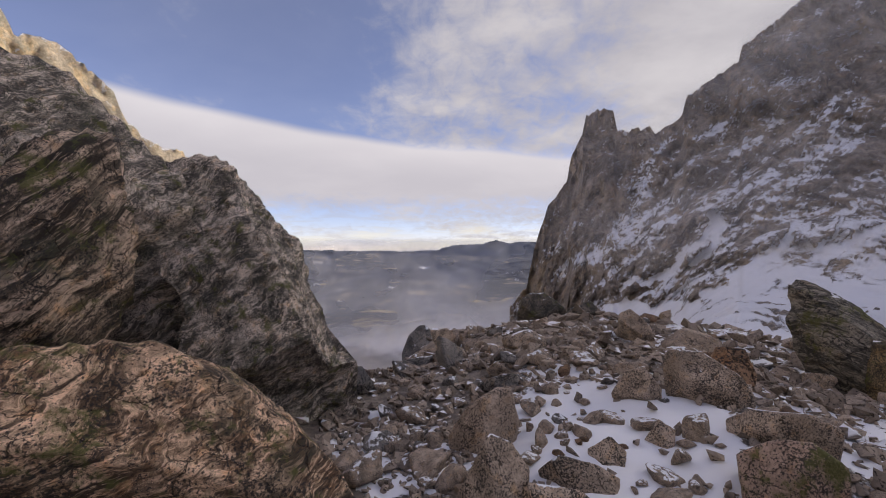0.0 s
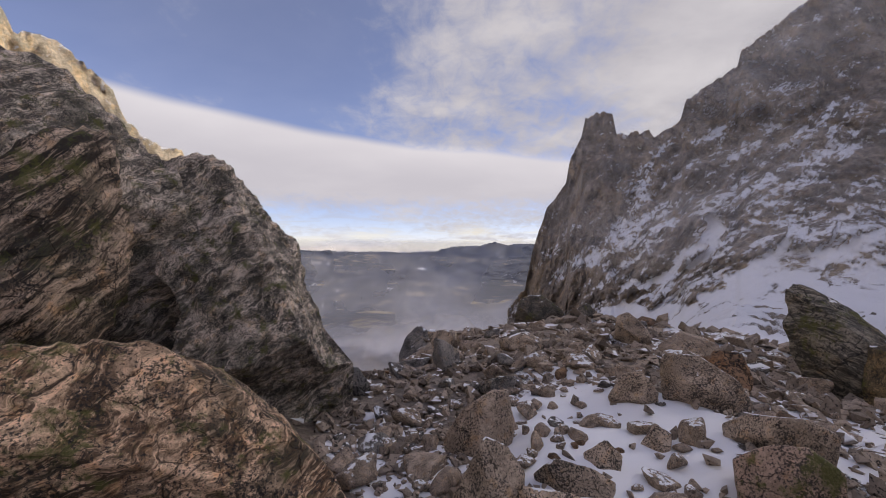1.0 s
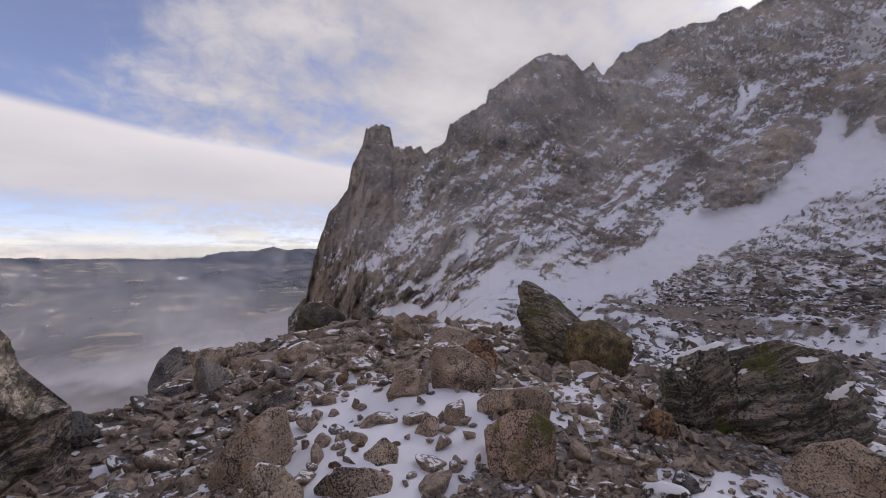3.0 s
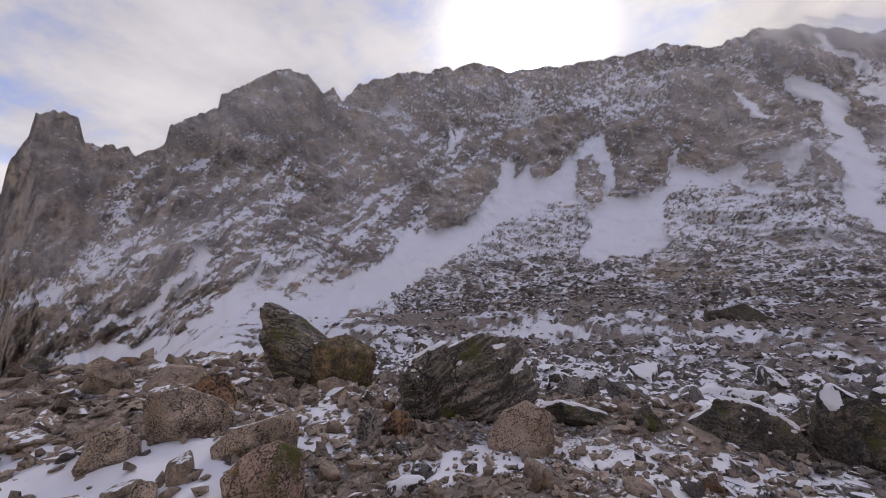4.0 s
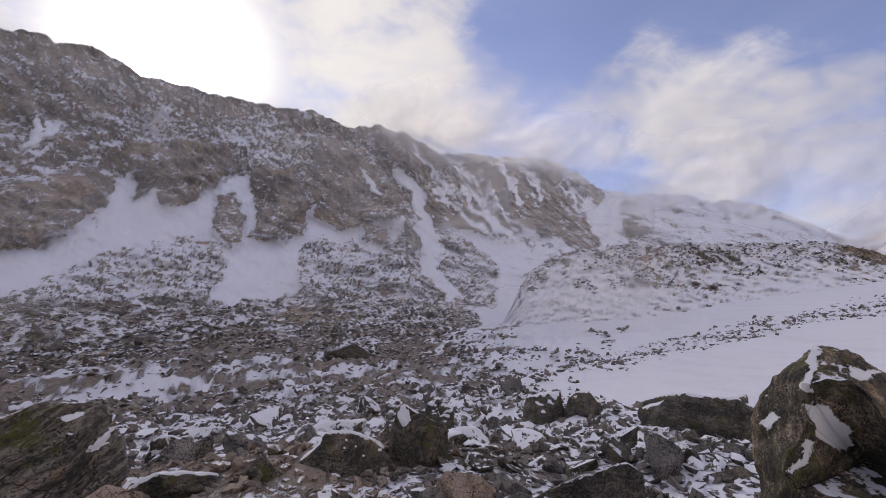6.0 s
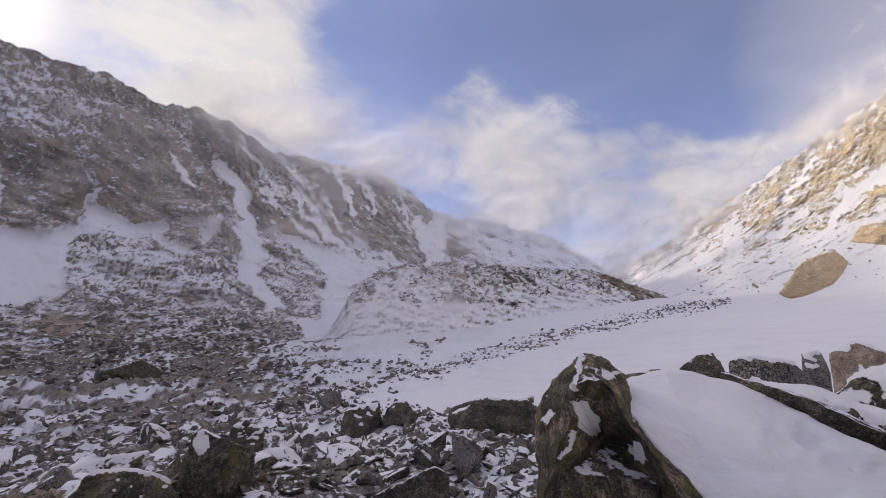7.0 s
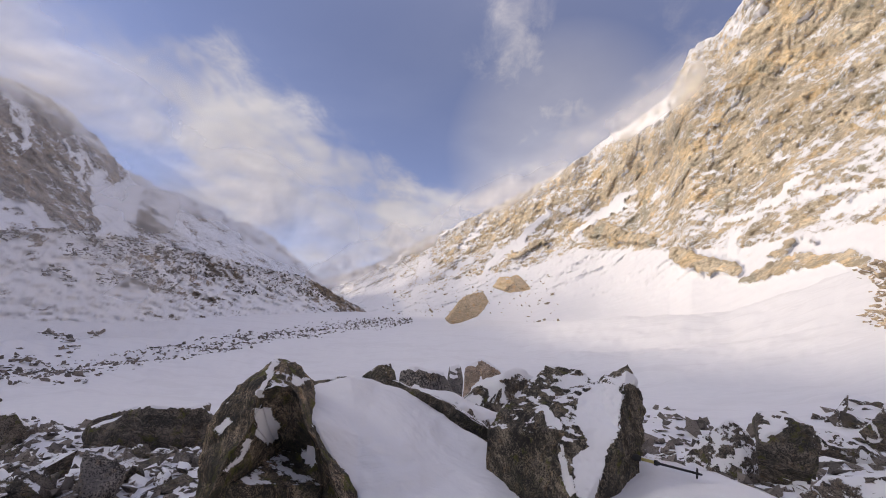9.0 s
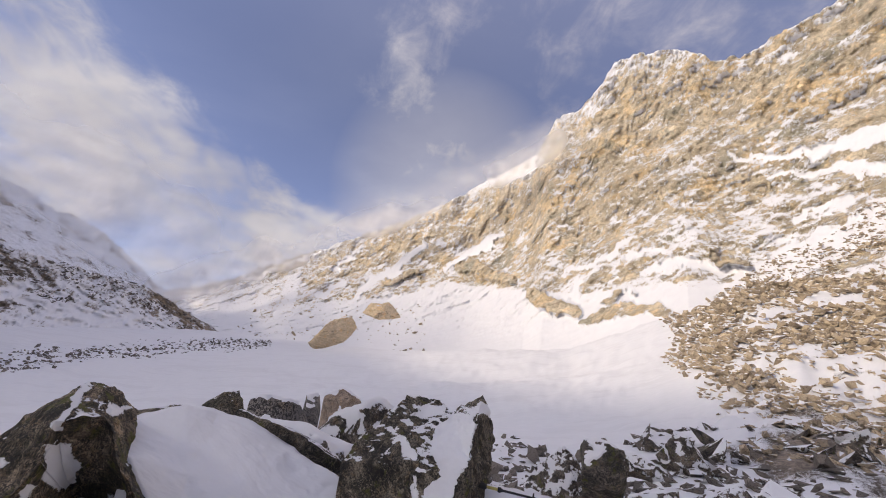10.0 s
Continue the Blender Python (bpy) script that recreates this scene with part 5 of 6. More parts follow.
boulder("boulder", 40.1, 3.39, 0.5, [(-0.3, 0.24), (-0.1, 0.4), (0.08, 0.43), (0.23, 0.32), (0.24, 0.13), (0.08, -0.05), (-0.23, -0.12)], ROCK_MOSS, 16, "granite boulder with pink face and green lichen", 5)
boulder("flat_rock", 38.9, 4.21, 0.6, [(-0.38, 0.18), (-0.19, 0.31), (0.15, 0.35), (0.35, 0.27), (0.31, 0.13), (0.05, 0.03), (-0.31, -0.0)], ROCK_SPOT, 17, "flat spotted rock slab bedded in snow", 5)
boulder("rock", 27.3, 3.81, 0.25, [(-0.13, 0.01), (-0.01, 0.23), (0.11, 0.17), (0.09, 0.02), (-0.07, -0.04)], ROCK_SPOT, 18, "pyramid-shaped spotted rock in snow", 5)
boulder("rock", 21.5, 3.34, 0.2, [(-0.15, 0.1), (0.01, 0.22), (0.12, 0.12), (0.09, 0.03), (-0.07, -0.03)], ROCK_SPOT, 19, "split spotted rock in snow", 5)
boulder("flat_rock", 17.4, 3.02, 0.35, [(-0.24, 0.05), (-0.1, 0.17), (0.15, 0.14), (0.29, 0.07), (0.08, -0.05), (-0.18, -0.02)], ROCK_SPOT, 20, "flat spotted rock in snow", 5)
boulder("flat_rock", 14.1, 2.77, 0.4, [(-0.33, -0.03), (-0.15, 0.09), (0.2, 0.09), (0.3, 0.0), (-0.04, -0.12)], ROCK_SPOT, 21, "flat spotted rock in snow", 5)
boulder("boulder", 12.8, 12.5, 0.9, [(-0.57, -0.45), (-0.46, 0.13), (-0.28, 0.33), (0.13, 0.33), (0.76, -0.14), (0.74, -0.65), (-0.37, -0.76)], ROCK_DARK, 22, "dark angular boulder on the crest", 5)
boulder("boulder", 18.2, 12.0, 0.7, [(-0.5, -0.24), (0.17, 0.19), (0.4, 0.02), (0.31, -0.43), (-0.36, -0.54)], ROCK_DARK, 23, "dark angular boulder on the crest", 5)
boulder("boulder", -2.4, 15.0, 1.0, [(-0.81, -2.09), (-0.58, -1.4), (-0.1, -1.04), (0.71, -1.65), (0.76, -2.2)], ROCK_GREY, 24, "grey boulder beyond the crest", 5)
boulder("boulder", 24.4, 9.24, 0.5, [(-0.34, -0.23), (-0.27, 0.3), (-0.06, 0.4), (0.29, 0.1), (0.39, -0.28)], ROCK_SPOT, 25, "tan boulder on the crest", 5)
cage("boulder", [(1.36, -2.27, 1.37), (1.31, -2.36, 1.35), (1.23, -2.51, 1.25), (1.45, -2.1, 1.23), (1.51, -2, 1.09), (1.5, -1.95, 0.94), (1.46, -1.92, 0.77), (1.27, -1.98, 1.25), (1.23, -1.89, 1.14), (1.24, -1.76, 0.95), (1.26, -1.69, 0.82), (1.28, -2.05, 1.17), (1.23, -2.23, 1.08), (1.07, -2.3, 0.93), (0.95, -2.2, 0.81), (1.24, -1.83, 0.88), (1.29, -2.33, 0.88), (1.21, -2.15, 1.25), (1.09, -2.12, 1.13), (0.95, -2.1, 1), (0.84, -2.07, 0.88), (0.75, -2.02, 0.79), (1.09, -2.24, 1.09), (0.95, -2.22, 0.96), (0.79, -2.19, 0.82), (0.72, -2.13, 0.74), (1.53, -2.86, 1.09), (1.46, -1.92, -0.3), (1.26, -1.69, -0.3), (1.24, -1.83, -0.3), (0.95, -2.2, -0.3), (0.75, -2.02, -0.3), (0.72, -2.13, -0.3)],
    "0-3-7 3-4-7 4-8-7 4-5-8 5-9-8 5-6-9 6-10-9 0-7-17 0-17-1 1-17-2 7-11-17 11-12-17 17-12-18 12-13-18 13-19-18 13-14-19 14-20-19 14-21-20 17-18-22 17-22-2 18-19-23 18-23-22 19-20-24 19-24-23 20-21-25 20-25-24 7-8-11 16-11-12 16-12-13 16-13-14 16-14-15 16-15-9 16-9-8 16-8-11 15-9-10 6-5-26 5-4-26 4-3-26 3-0-26 0-1-26 1-2-26 2-22-26 22-23-26 23-24-26 24-25-26 6-10-28 6-28-27 10-15-29 10-29-28 15-14-30 15-30-29 14-21-31 14-31-30 21-25-32 21-32-31",
    ROCK_RIB, 30, 0.055, "brown lichen-crusted boulder with dark hollow face and snow", white=[[(149.2, -11.2), (151.1, -11), (152.5, -12.4), (152.5, -14.1), (151.5, -14.9), (150.2, -13.8)], [(145.3, -13.3), (146.9, -12), (147.5, -12.6), (146.2, -13.9)], [(147.4, -17.4), (149.3, -14.3), (149.9, -14.5), (148.9, -16), (147.7, -17.7)], [(149.2, -9.6), (150.2, -5.7), (151.1, -5.7), (150.2, -8.2), (149.8, -10)], [(153, -6.9), (155.3, -7.4), (154.1, -8.3), (153.4, -7.9)], [(155.2, -15.1), (157.2, -15.6), (157.1, -17), (155.5, -16.2)]])
cage("snow_dome", [(1.11, -2.29, 1.08), (0.96, -2.26, 0.94), (0.8, -2.23, 0.81), (0.68, -2.12, 0.69), (1.36, -2.5, 1.17), (1.3, -2.69, 1.22), (1.13, -2.82, 1.28), (0.96, -2.93, 1.25), (0.77, -2.98, 1.21), (0.58, -3.01, 1.14), (0.38, -2.99, 1.06), (0.19, -2.95, 0.98), (0.07, -2.8, 0.92), (-0.04, -2.65, 0.85), (-0.13, -2.44, 0.76), (0.25, -2.09, 0.74), (0.88, -2.43, 1.02), (0.58, -2.58, 1.01), (0.33, -2.49, 0.89), (0.55, -2.26, 0.85), (0.69, -3.45, 0.83), (1.11, -2.29, -0.3), (0.96, -2.26, -0.3), (0.8, -2.23, -0.3), (0.68, -2.12, -0.3), (0.25, -2.09, -0.3), (-0.13, -2.44, -0.3)],
    "0-4-16 4-5-16 5-6-16 6-7-16 7-8-17 7-17-16 8-9-17 9-10-17 10-18-17 10-11-18 11-12-18 12-13-18 13-14-18 14-15-18 15-19-18 17-18-19 16-17-19 0-16-1 1-16-2 2-16-19 2-19-3 3-19-15 0-4-20 4-5-20 5-6-20 6-7-20 7-8-20 8-9-20 9-10-20 10-11-20 11-12-20 12-13-20 13-14-20 0-1-22 0-22-21 1-2-23 1-23-22 2-3-24 2-24-23 3-15-25 3-25-24 15-14-26 15-26-25",
    SNOW, 31, 0.03, "smooth wind-packed snow cap on a boulder", "snow", steps=16, scale=0.8)
boulder("boulder", 166.0, 3.3, 0.25, [(-0.75, 1.1), (-0.63, 1.18), (-0.34, 1.23), (-0.14, 1.24), (0.09, 1.19), (0.31, 1.12), (0.52, 1.03), (0.7, 0.94), (0.88, 0.76), (1.03, 0.56), (-0.28, 0.57)], ROCK_STREAKED, 69, "dark rock rim round the snow cap", 6)
cage("boulder", [(0.17, -2.65, 1.1), (0.08, -2.75, 1.24), (-0.05, -2.85, 1.37), (-0.17, -2.94, 1.47), (-0.32, -2.97, 1.46), (-0.47, -2.89, 1.47), (-0.54, -2.83, 1.5), (-0.63, -2.81, 1.58), (-0.7, -2.79, 1.51), (-0.74, -2.78, 1.38), (-0.72, -2.73, 1.21), (-0.65, -2.64, 1.06), (-0.19, -2.63, 1.31), (-0.22, -2.43, 1.17), (-0.24, -2.28, 1.04), (-0.28, -2.17, 0.92), (-0.55, -2.57, 1.41), (-0.5, -2.43, 1.22), (-0.4, -2.3, 1.07), (-0.44, -2.75, 1.42), (-0.04, -2.5, 0.99), (-0.17, -2.33, 0.85), (-0.41, -3.66, 1.11), (0.17, -2.65, -0.3), (-0.04, -2.5, -0.3), (-0.17, -2.33, -0.3), (-0.28, -2.17, -0.3), (-0.4, -2.3, -0.3), (-0.65, -2.64, -0.3)],
    "0-1-12 1-2-12 0-12-13 0-13-20 20-13-14 20-14-21 21-14-15 2-3-12 3-4-12 4-19-12 4-5-19 5-6-19 6-7-16 6-16-19 7-8-16 12-19-13 19-16-17 19-17-13 13-17-18 13-18-14 14-18-15 8-9-16 9-17-16 9-10-17 10-11-17 11-18-17 0-1-22 1-2-22 2-3-22 3-4-22 4-5-22 5-6-22 6-7-22 7-8-22 8-9-22 9-10-22 10-11-22 0-20-24 0-24-23 20-21-25 20-25-24 21-15-26 21-26-25 15-18-27 15-27-26 18-11-28 18-28-27",
    ROCK_STREAKED, 32, 0.075, "dark angular boulder plastered with snow", white=[[(189.1, -5.8), (191.2, -4.1), (193.6, -3.8), (194.5, -4.7), (194.2, -7), (193.7, -9.4), (192.6, -10.9), (192.2, -13.4), (191.2, -17.3), (189.3, -16.4), (188.6, -13), (190.4, -10.3), (188.6, -8.6)], [(192.6, -3.3), (194.4, -2), (196, -2.6), (196.6, -4.2), (195.7, -4.1), (194.5, -3.7), (192.9, -4.1)], [(185.6, -4.6), (188, -3.3), (190.7, -3.2), (189.9, -4.2), (187.2, -5)], [(182.5, -6.5), (184.8, -7.5), (185.8, -9.6), (187.5, -9.7), (186.9, -8.8), (185.6, -7.6), (183.5, -6.2)], [(186.9, -11.3), (187.5, -11.5), (188.4, -14.4), (189.5, -16), (188.9, -16.8), (187.5, -14.6)]])
cage("snow_drift", [(-0.5, -2.89, 1.04), (-0.78, -2.87, 1.03), (-1.07, -2.71, 1.04), (-1.2, -2.42, 1.03), (-0.29, -2.22, 0.89), (-0.63, -2.02, 0.96), (-1.02, -2.01, 1.01), (-0.5, -2.89, -0.3), (-0.29, -2.22, -0.3), (-0.63, -2.02, -0.3), (-1.02, -2.01, -0.3), (-1.2, -2.42, -0.3), (-1.07, -2.71, -0.3), (-0.78, -2.87, -0.3), (-0.5, -2.89, -0.3)],
    "0-1-4 1-5-4 1-2-5 2-6-5 2-3-6 0-4-8 0-8-14 4-5-9 4-9-8 5-6-10 5-10-9 6-3-11 6-11-10 3-2-12 3-12-11 2-1-13 2-13-12 1-0-14 1-14-13",
    SNOW, 34, 0.03, "white snow drift banked against the dark boulder", "snow", steps=16, scale=0.7)
boulder("rock", 162.0, 3.25, 0.12, [(-0.12, 1.19), (-0.09, 1.25), (-0.04, 1.28), (0.03, 1.33), (0.08, 1.36), (0.11, 1.21)], ROCK_STREAKED, 33, "small pointed dark rock on the snow cap", 5)
boulder("boulder", 168.8, 8.0, 0.7, [(-0.45, 0.5), (-0.46, 0.88), (-0.2, 0.98), (0.34, 0.89), (0.55, 0.62), (0.24, 0.43)], ROCK_GREY, 34, "rounded boulder half drifted with snow", 5, cap=True)
boulder("boulder", 176.7, 13.5, 0.9, [(-0.54, 0.06), (-0.57, 0.66), (-0.12, 0.99), (0.52, 0.7), (0.73, 0.13)], ROCK_TAN, 35, "sunlit tan boulder with snow on top", 5, cap=True)
boulder("rock", 173.0, 10.0, 0.4, [(-0.17, 0.55), (-0.16, 0.88), (0.1, 0.92), (0.19, 0.58)], ROCK_GREY, 36, "small grey boulder with snow", 5, cap=True)
boulder("boulder", 179.3, 6.0, 0.8, [(-0.67, 0.52), (-0.41, 0.97), (0.1, 1.26), (0.38, 1.17), (0.59, 0.81), (0.02, 0.48)], ROCK_SNOWY, 37, "dark angular boulder streaked with snow", 5, cap=True)
boulder("boulder", 173.9, 5.0, 0.7, [(-0.68, 0.85), (-0.11, 0.99), (0.48, 0.72), (0.38, 0.53), (-0.08, 0.66)], ROCK_SNOWY, 38, "dark layered rock streaked with snow", 5, cap=True)
boulder("boulder", 174.2, 114.0, 7, [(-5.97, 5.39), (-1.19, 11.98), (3.18, 14.19), (5.18, 11.18), (2.99, 7.18), (-3.58, 4.19)], CLIFF_ROCK, 39, "large tan block on the snowfield, sunlight painted in its colour", 5)
boulder("boulder", 179.7, 140.0, 6, [(-5.62, 18.56), (-3.42, 22.03), (1.95, 23.28), (6.85, 18.81), (-0.24, 17.06)], CLIFF_ROCK, 40, "large tan block at the cliff foot, sunlight painted in its colour", 5)
boulder("rock", 183.5, 62.0, 1.6, [(-1.84, -0.67), (-0.87, 0.08), (1.08, 0.19), (1.73, -0.57), (-0.32, -1.22)], ROCK_TAN, 41, "lone tan rock in sunlit snow", 5)
boulder("boulder", 139.3, 11.25, 1.0, [(-1.14, -1.56), (-1.14, -0.95), (-0.43, -0.67), (0.91, -0.55), (1.36, -1.2), (0.43, -1.52)], ROCK_DARK, 42, "dark slab boulder with snow on its top", 5, cap=True)
boulder("boulder", 127.8, 13.48, 0.7, [(-0.33, -1.79), (-0.31, -1.17), (0.07, -1.12), (0.38, -1.56), (0.21, -1.96)], ROCK_DARK, 43, "rounded dark boulder standing in snow", 5)
boulder("boulder", 203.5, 10.28, 0.6, [(-0.7, -0.31), (-0.34, 0.19), (0.13, 0.59), (0.43, 0.41), (0.68, 0.01), (0.29, -0.38), (-0.45, -0.46)], ROCK_SNOWY, 44, "angular boulder half covered with snow", 5, cap=True)
boulder("boulder", 208.1, 9.0, 0.6, [(-0.27, 0.75), (-0.22, 0.91), (0.08, 0.94), (0.46, 0.84), (-0.08, 0.69)], ROCK_DARK, 45, "thin dark slab rock above snow", 5, cap=True)
boulder("boulder", 212.2, 12.48, 0.5, [(-0.44, -0.04), (-0.37, 0.49), (0.13, 0.49), (0.7, 0.24), (-0.07, -0.07)], ROCK_SNOWY, 46, "dark slab rock with snow", 5, cap=True)
boulder("boulder", 216.9, 13.23, 0.6, [(-0.58, 0.51), (-0.12, 1.14), (0.18, 1.05), (0.6, 0.42), (-0.14, -0.12)], ROCK_SNOWY, 47, "angular grey boulder with snow patches", 5, cap=True)
boulder("boulder", 213.3, 7.95, 0.5, [(-0.51, 0.02), (-0.21, 0.33), (0.42, 0.54), (0.54, 0.17), (-0.24, -0.09)], ROCK_SNOWY, 48, "flat dark rock half under snow", 5)
boulder("boulder", 137.4, 11.69, 0.9, [(-0.84, -1.21), (-0.69, -0.89), (-0.1, -0.71), (1.29, -0.62), (1.35, -0.94), (-0.18, -1.47), (-0.76, -1.56)], ROCK_DARK, 49, "long dark slab with a snowy top", 5, cap=True)
boulder("boulder", 127.0, 13.9, 0.6, [(-0.51, -1.89), (-0.39, -1.36), (0.05, -1.18), (0.49, -1.51), (0.39, -1.89)], ROCK_DARK, 50, "rounded dark boulder standing in snow", 5, cap=True)
boulder("boulder", 122.5, 14.12, 0.7, [(-0.79, -2.24), (-0.59, -1.48), (0.49, -1.25), (0.64, -1.95), (0.2, -2.24)], ROCK_DARK, 51, "blocky dark boulder in snow", 5, cap=True)
boulder("boulder", 127.3, 4.55, 0.5, [(-0.67, -0.4), (-0.12, -0.08), (0.29, 0.07), (0.43, -0.04), (0.45, -0.26), (-0.38, -0.48)], ROCK_DARK, 52, "dark slab rock with snow", 5)
boulder("boulder", 60.2, 5.2, 0.5, [(-0.31, 0.34), (-0.19, 0.52), (0.23, 0.74), (0.34, 0.22), (-0.07, 0.2)], SLATE_B, 53, "dark layered slate block", 5, cap=True)
boulder("boulder", 34.1, 6.44, 0.5, [(-0.25, 0.09), (-0.16, 0.28), (0.04, 0.27), (0.22, 0.09), (0.22, -0.13), (-0.09, -0.1)], ROCK_RUST, 54, "rust-brown boulder among scree", 5)
boulder("rock", 52.2, 4.46, 0.3, [(-0.12, 0.05), (-0.02, 0.26), (0.12, 0.05), (0.11, -0.15), (-0.08, -0.11)], ROCK_GREY, 55, "upright grey shard of rock", 5)
boulder("rock", 56.2, 4.58, 0.3, [(-0.15, -0.02), (-0.06, 0.16), (0.1, 0.12), (0.15, -0.05), (0.06, -0.17), (-0.12, -0.14)], ROCK_RUST, 56, "orange-brown rock among scree", 5)
boulder("boulder", 87.0, 5.05, 0.5, [(-0.22, -0.16), (0.02, 0.06), (0.22, -0.18), (0.0, -0.25)], ROCK_DARK, 57, "dark pointed boulder in snow", 5)
boulder("boulder", 79.3, 5.35, 0.5, [(-0.45, -0.15), (-0.23, -0.05), (0.32, -0.17), (0.45, -0.34), (-0.1, -0.29)], ROCK_DARK, 58, "low dark boulder with snow", 5, cap=True)
boulder("boulder", 97.6, 85.0, 5.0, [(-5.79, -11.28), (-4.6, -7.65), (0.89, -6.59), (4.6, -8.7), (4.9, -11.73)], ROCK_DARK, 59, "large dark boulder on the talus", 5)
boulder("boulder", 112.0, 4.46, 0.5, [(-0.32, -0.17), (-0.21, -0.05), (0.12, -0.09), (0.29, -0.21), (0.24, -0.35), (-0.15, -0.32)], ROCK_TAN, 60, "long brown rock in snow", 5)
boulder("flat_rock", 113.4, 11.96, 0.4, [(-0.5, -2.24), (-0.27, -1.88), (0.27, -1.45), (0.4, -1.61), (0.06, -2.15)], ROCK_SNOWY, 71, "thin dark slab tilted out of the snow", 5)
boulder("boulder", 108.6, 13.0, 0.6, [(-0.43, -1.81), (-0.27, -1.4), (0.07, -1.28), (0.48, -1.6), (0.2, -1.84)], ROCK_DARK, 72, "low dark boulder in snow", 5, cap=True)


# ---------------------------------------------------------------- scattered rocks
def shard(seed, level, squash):
    """A loose angular stone about one metre long, resting on its base."""
    rnd = random.Random(seed)
    planes = []
    for _ in range(10):
        n = np.array([rnd.gauss(0, 1), rnd.gauss(0, 1), rnd.gauss(0, 1)])
        n /= np.linalg.norm(n)
        planes.append((n, rnd.uniform(0.26, 0.48)))
    for n in ((1, 0, 0), (-1, 0, 0), (0, 1, 0), (0, -1, 0), (0, 0, 1), (0, 0, -1)):
        planes.append((np.array(n, float), rnd.uniform(0.42, 0.60)))
    D, F = SPHERES[level]
    P = rock_points(D, planes, np.zeros(3), seed, 0.8, 90, 0.045) if level > 2 else rock_points(D, planes, np.zeros(3), seed, 0.8, 90, 0.0)
    P = P * np.array([1.0, rnd.uniform(0.6, 0.9), squash])
    P[:, 2] -= P[:, 2].min() * 0.55
    return P, F


def splinter(seed, cuts=2, thick=1.0):
    """A sharp-edged slab of broken rock about one metre long, tipped up out of the ground."""
    rnd = random.Random(seed)
    bm = bmesh.new()
    for _ in range(11):
        bm.verts.new((rnd.uniform(-0.5, 0.5), rnd.uniform(-0.36, 0.36), rnd.uniform(-0.13, 0.15) * thick))
    hull = bmesh.ops.convex_hull(bm, input=bm.verts)
    bmesh.ops.delete(bm, geom=[v for v in hull["geom_interior"] if isinstance(v, bmesh.types.BMVert)], context="VERTS")
    if cuts:
        bmesh.ops.subdivide_edges(bm, edges=bm.edges, cuts=cuts, use_grid_fill=True)
    tip = Matrix.Rotation(radians(rnd.uniform(5, 48) if cuts else rnd.uniform(2, 24)), 4, "Y") @ Matrix.Rotation(radians(rnd.uniform(-25, 25)), 4, "X")
    for v in bm.verts:
        q = np.array(v.co)[None]
        v.co = tip @ (v.co * (1 + 0.10 * float(fbm(q * 5 + seed, 3, 0.6, seed)[0])))
    bmesh.ops.triangulate(bm, faces=bm.faces)
    bm.verts.index_update()
    P, F = np.array([v.co for v in bm.verts]), np.array([[v.index for v in f.verts] for f in bm.faces])
    bm.free()
    P[:, 2] -= P[:, 2].min() * 0.62
    return P, F


SHARDS = [shard(900 + n, 4 if n < 7 else 3, (0.45, 0.6, 0.75)[n % 3]) for n in range(16)]
KINDS = [(ROCK_SPOT, "tan rock speckled with black lichen, lying on scree"), (ROCK_TAN, "plain tan weathered rock lying on scree"), (ROCK_GREY, "grey rough rock lying on scree"),
         (ROCK_RUST, "rust-brown rock lying on scree"), (ROCK_SNOWY, "dark rock with snow clinging to it")]
MESHES = [[rock_mesh("rock", P, F, mat) for P, F in SHARDS] for mat, _ in KINDS]
SPLINTERS = [splinter(960 + n) for n in range(12)]
BROKEN = [(ROCK_SNOWY, "sharp dark slab of broken rock plastered with snow"), (SLATE_SNOWY, "dark splintered slate block half buried in snow"), (ROCK_DARK, "dark angular shard of rock in snow")]
BROKEN_MESHES = [[rock_mesh("rock_shard", P, F, mat) for P, F in SPLINTERS] for mat, _ in BROKEN]
for meshes in BROKEN_MESHES:
    for me in meshes:
        me.polygons.foreach_set("use_smooth", np.zeros(len(me.polygons), bool))
TAKEN = []
for o, span in zip(LAST, SPANS):
    at = o.matrix_basis.translation
    TAKEN += [(at.x * k, at.y * k, 0.42 * span) for k in (1.0, 1 - 0.12 * min(1.0, span / 0.7))]


def height_at(a, r):
    return float(ground_height(np.array([a]), np.array([r]))[0])


def scatter(count, az0, az1, r0, r1, big, small, weights, seed, name="rock", spare=0.8):
    """Loose rocks, larger ones first, none inside another."""
    rnd = random.Random(seed)
    for n in range(count):
        size = small + (big - small) * (1 - n / count) ** 3
        for _ in range(25):
            a, r = rnd.uniform(az0, az1), r0 * (r1 / r0) ** rnd.random()
            x, y = r * math.sin(radians(a)), r * math.cos(radians(a))
            if 5 < a < 36 and 2.9 < r < 5.2 and rnd.random() < spare:
                continue
            if all((x - u) ** 2 + (y - v) ** 2 > (w + size * 0.34) ** 2 for u, v, w in TAKEN):
                break
        else:
            continue
        TAKEN.append((x, y, size * 0.30))
        k = rnd.choices(range(5), weights)[0]
        ob = new(name, MESHES[k][rnd.randrange(7) if size > 0.3 else rnd.randrange(7, 16)])
        s = size * rnd.uniform(0.85, 1.2)
        ob.matrix_basis = pose(x, y, height_at(a, r) - 0.02 * size, rnd.uniform(-14, 14), rnd.uniform(-14, 14), rnd.uniform(0, 360)) @ Matrix.Diagonal((s, s * rnd.uniform(0.8, 1.1), s * rnd.uniform(0.8, 1.15), 1))
        tagged(ob, KINDS[k][1] if name == "rock" else ("large grey block lying on the talus" if k == 2 else "large dark talus block dusted with snow"), "rock", "loose rocks on the scree" if name == "rock" else "blocks on the talus")


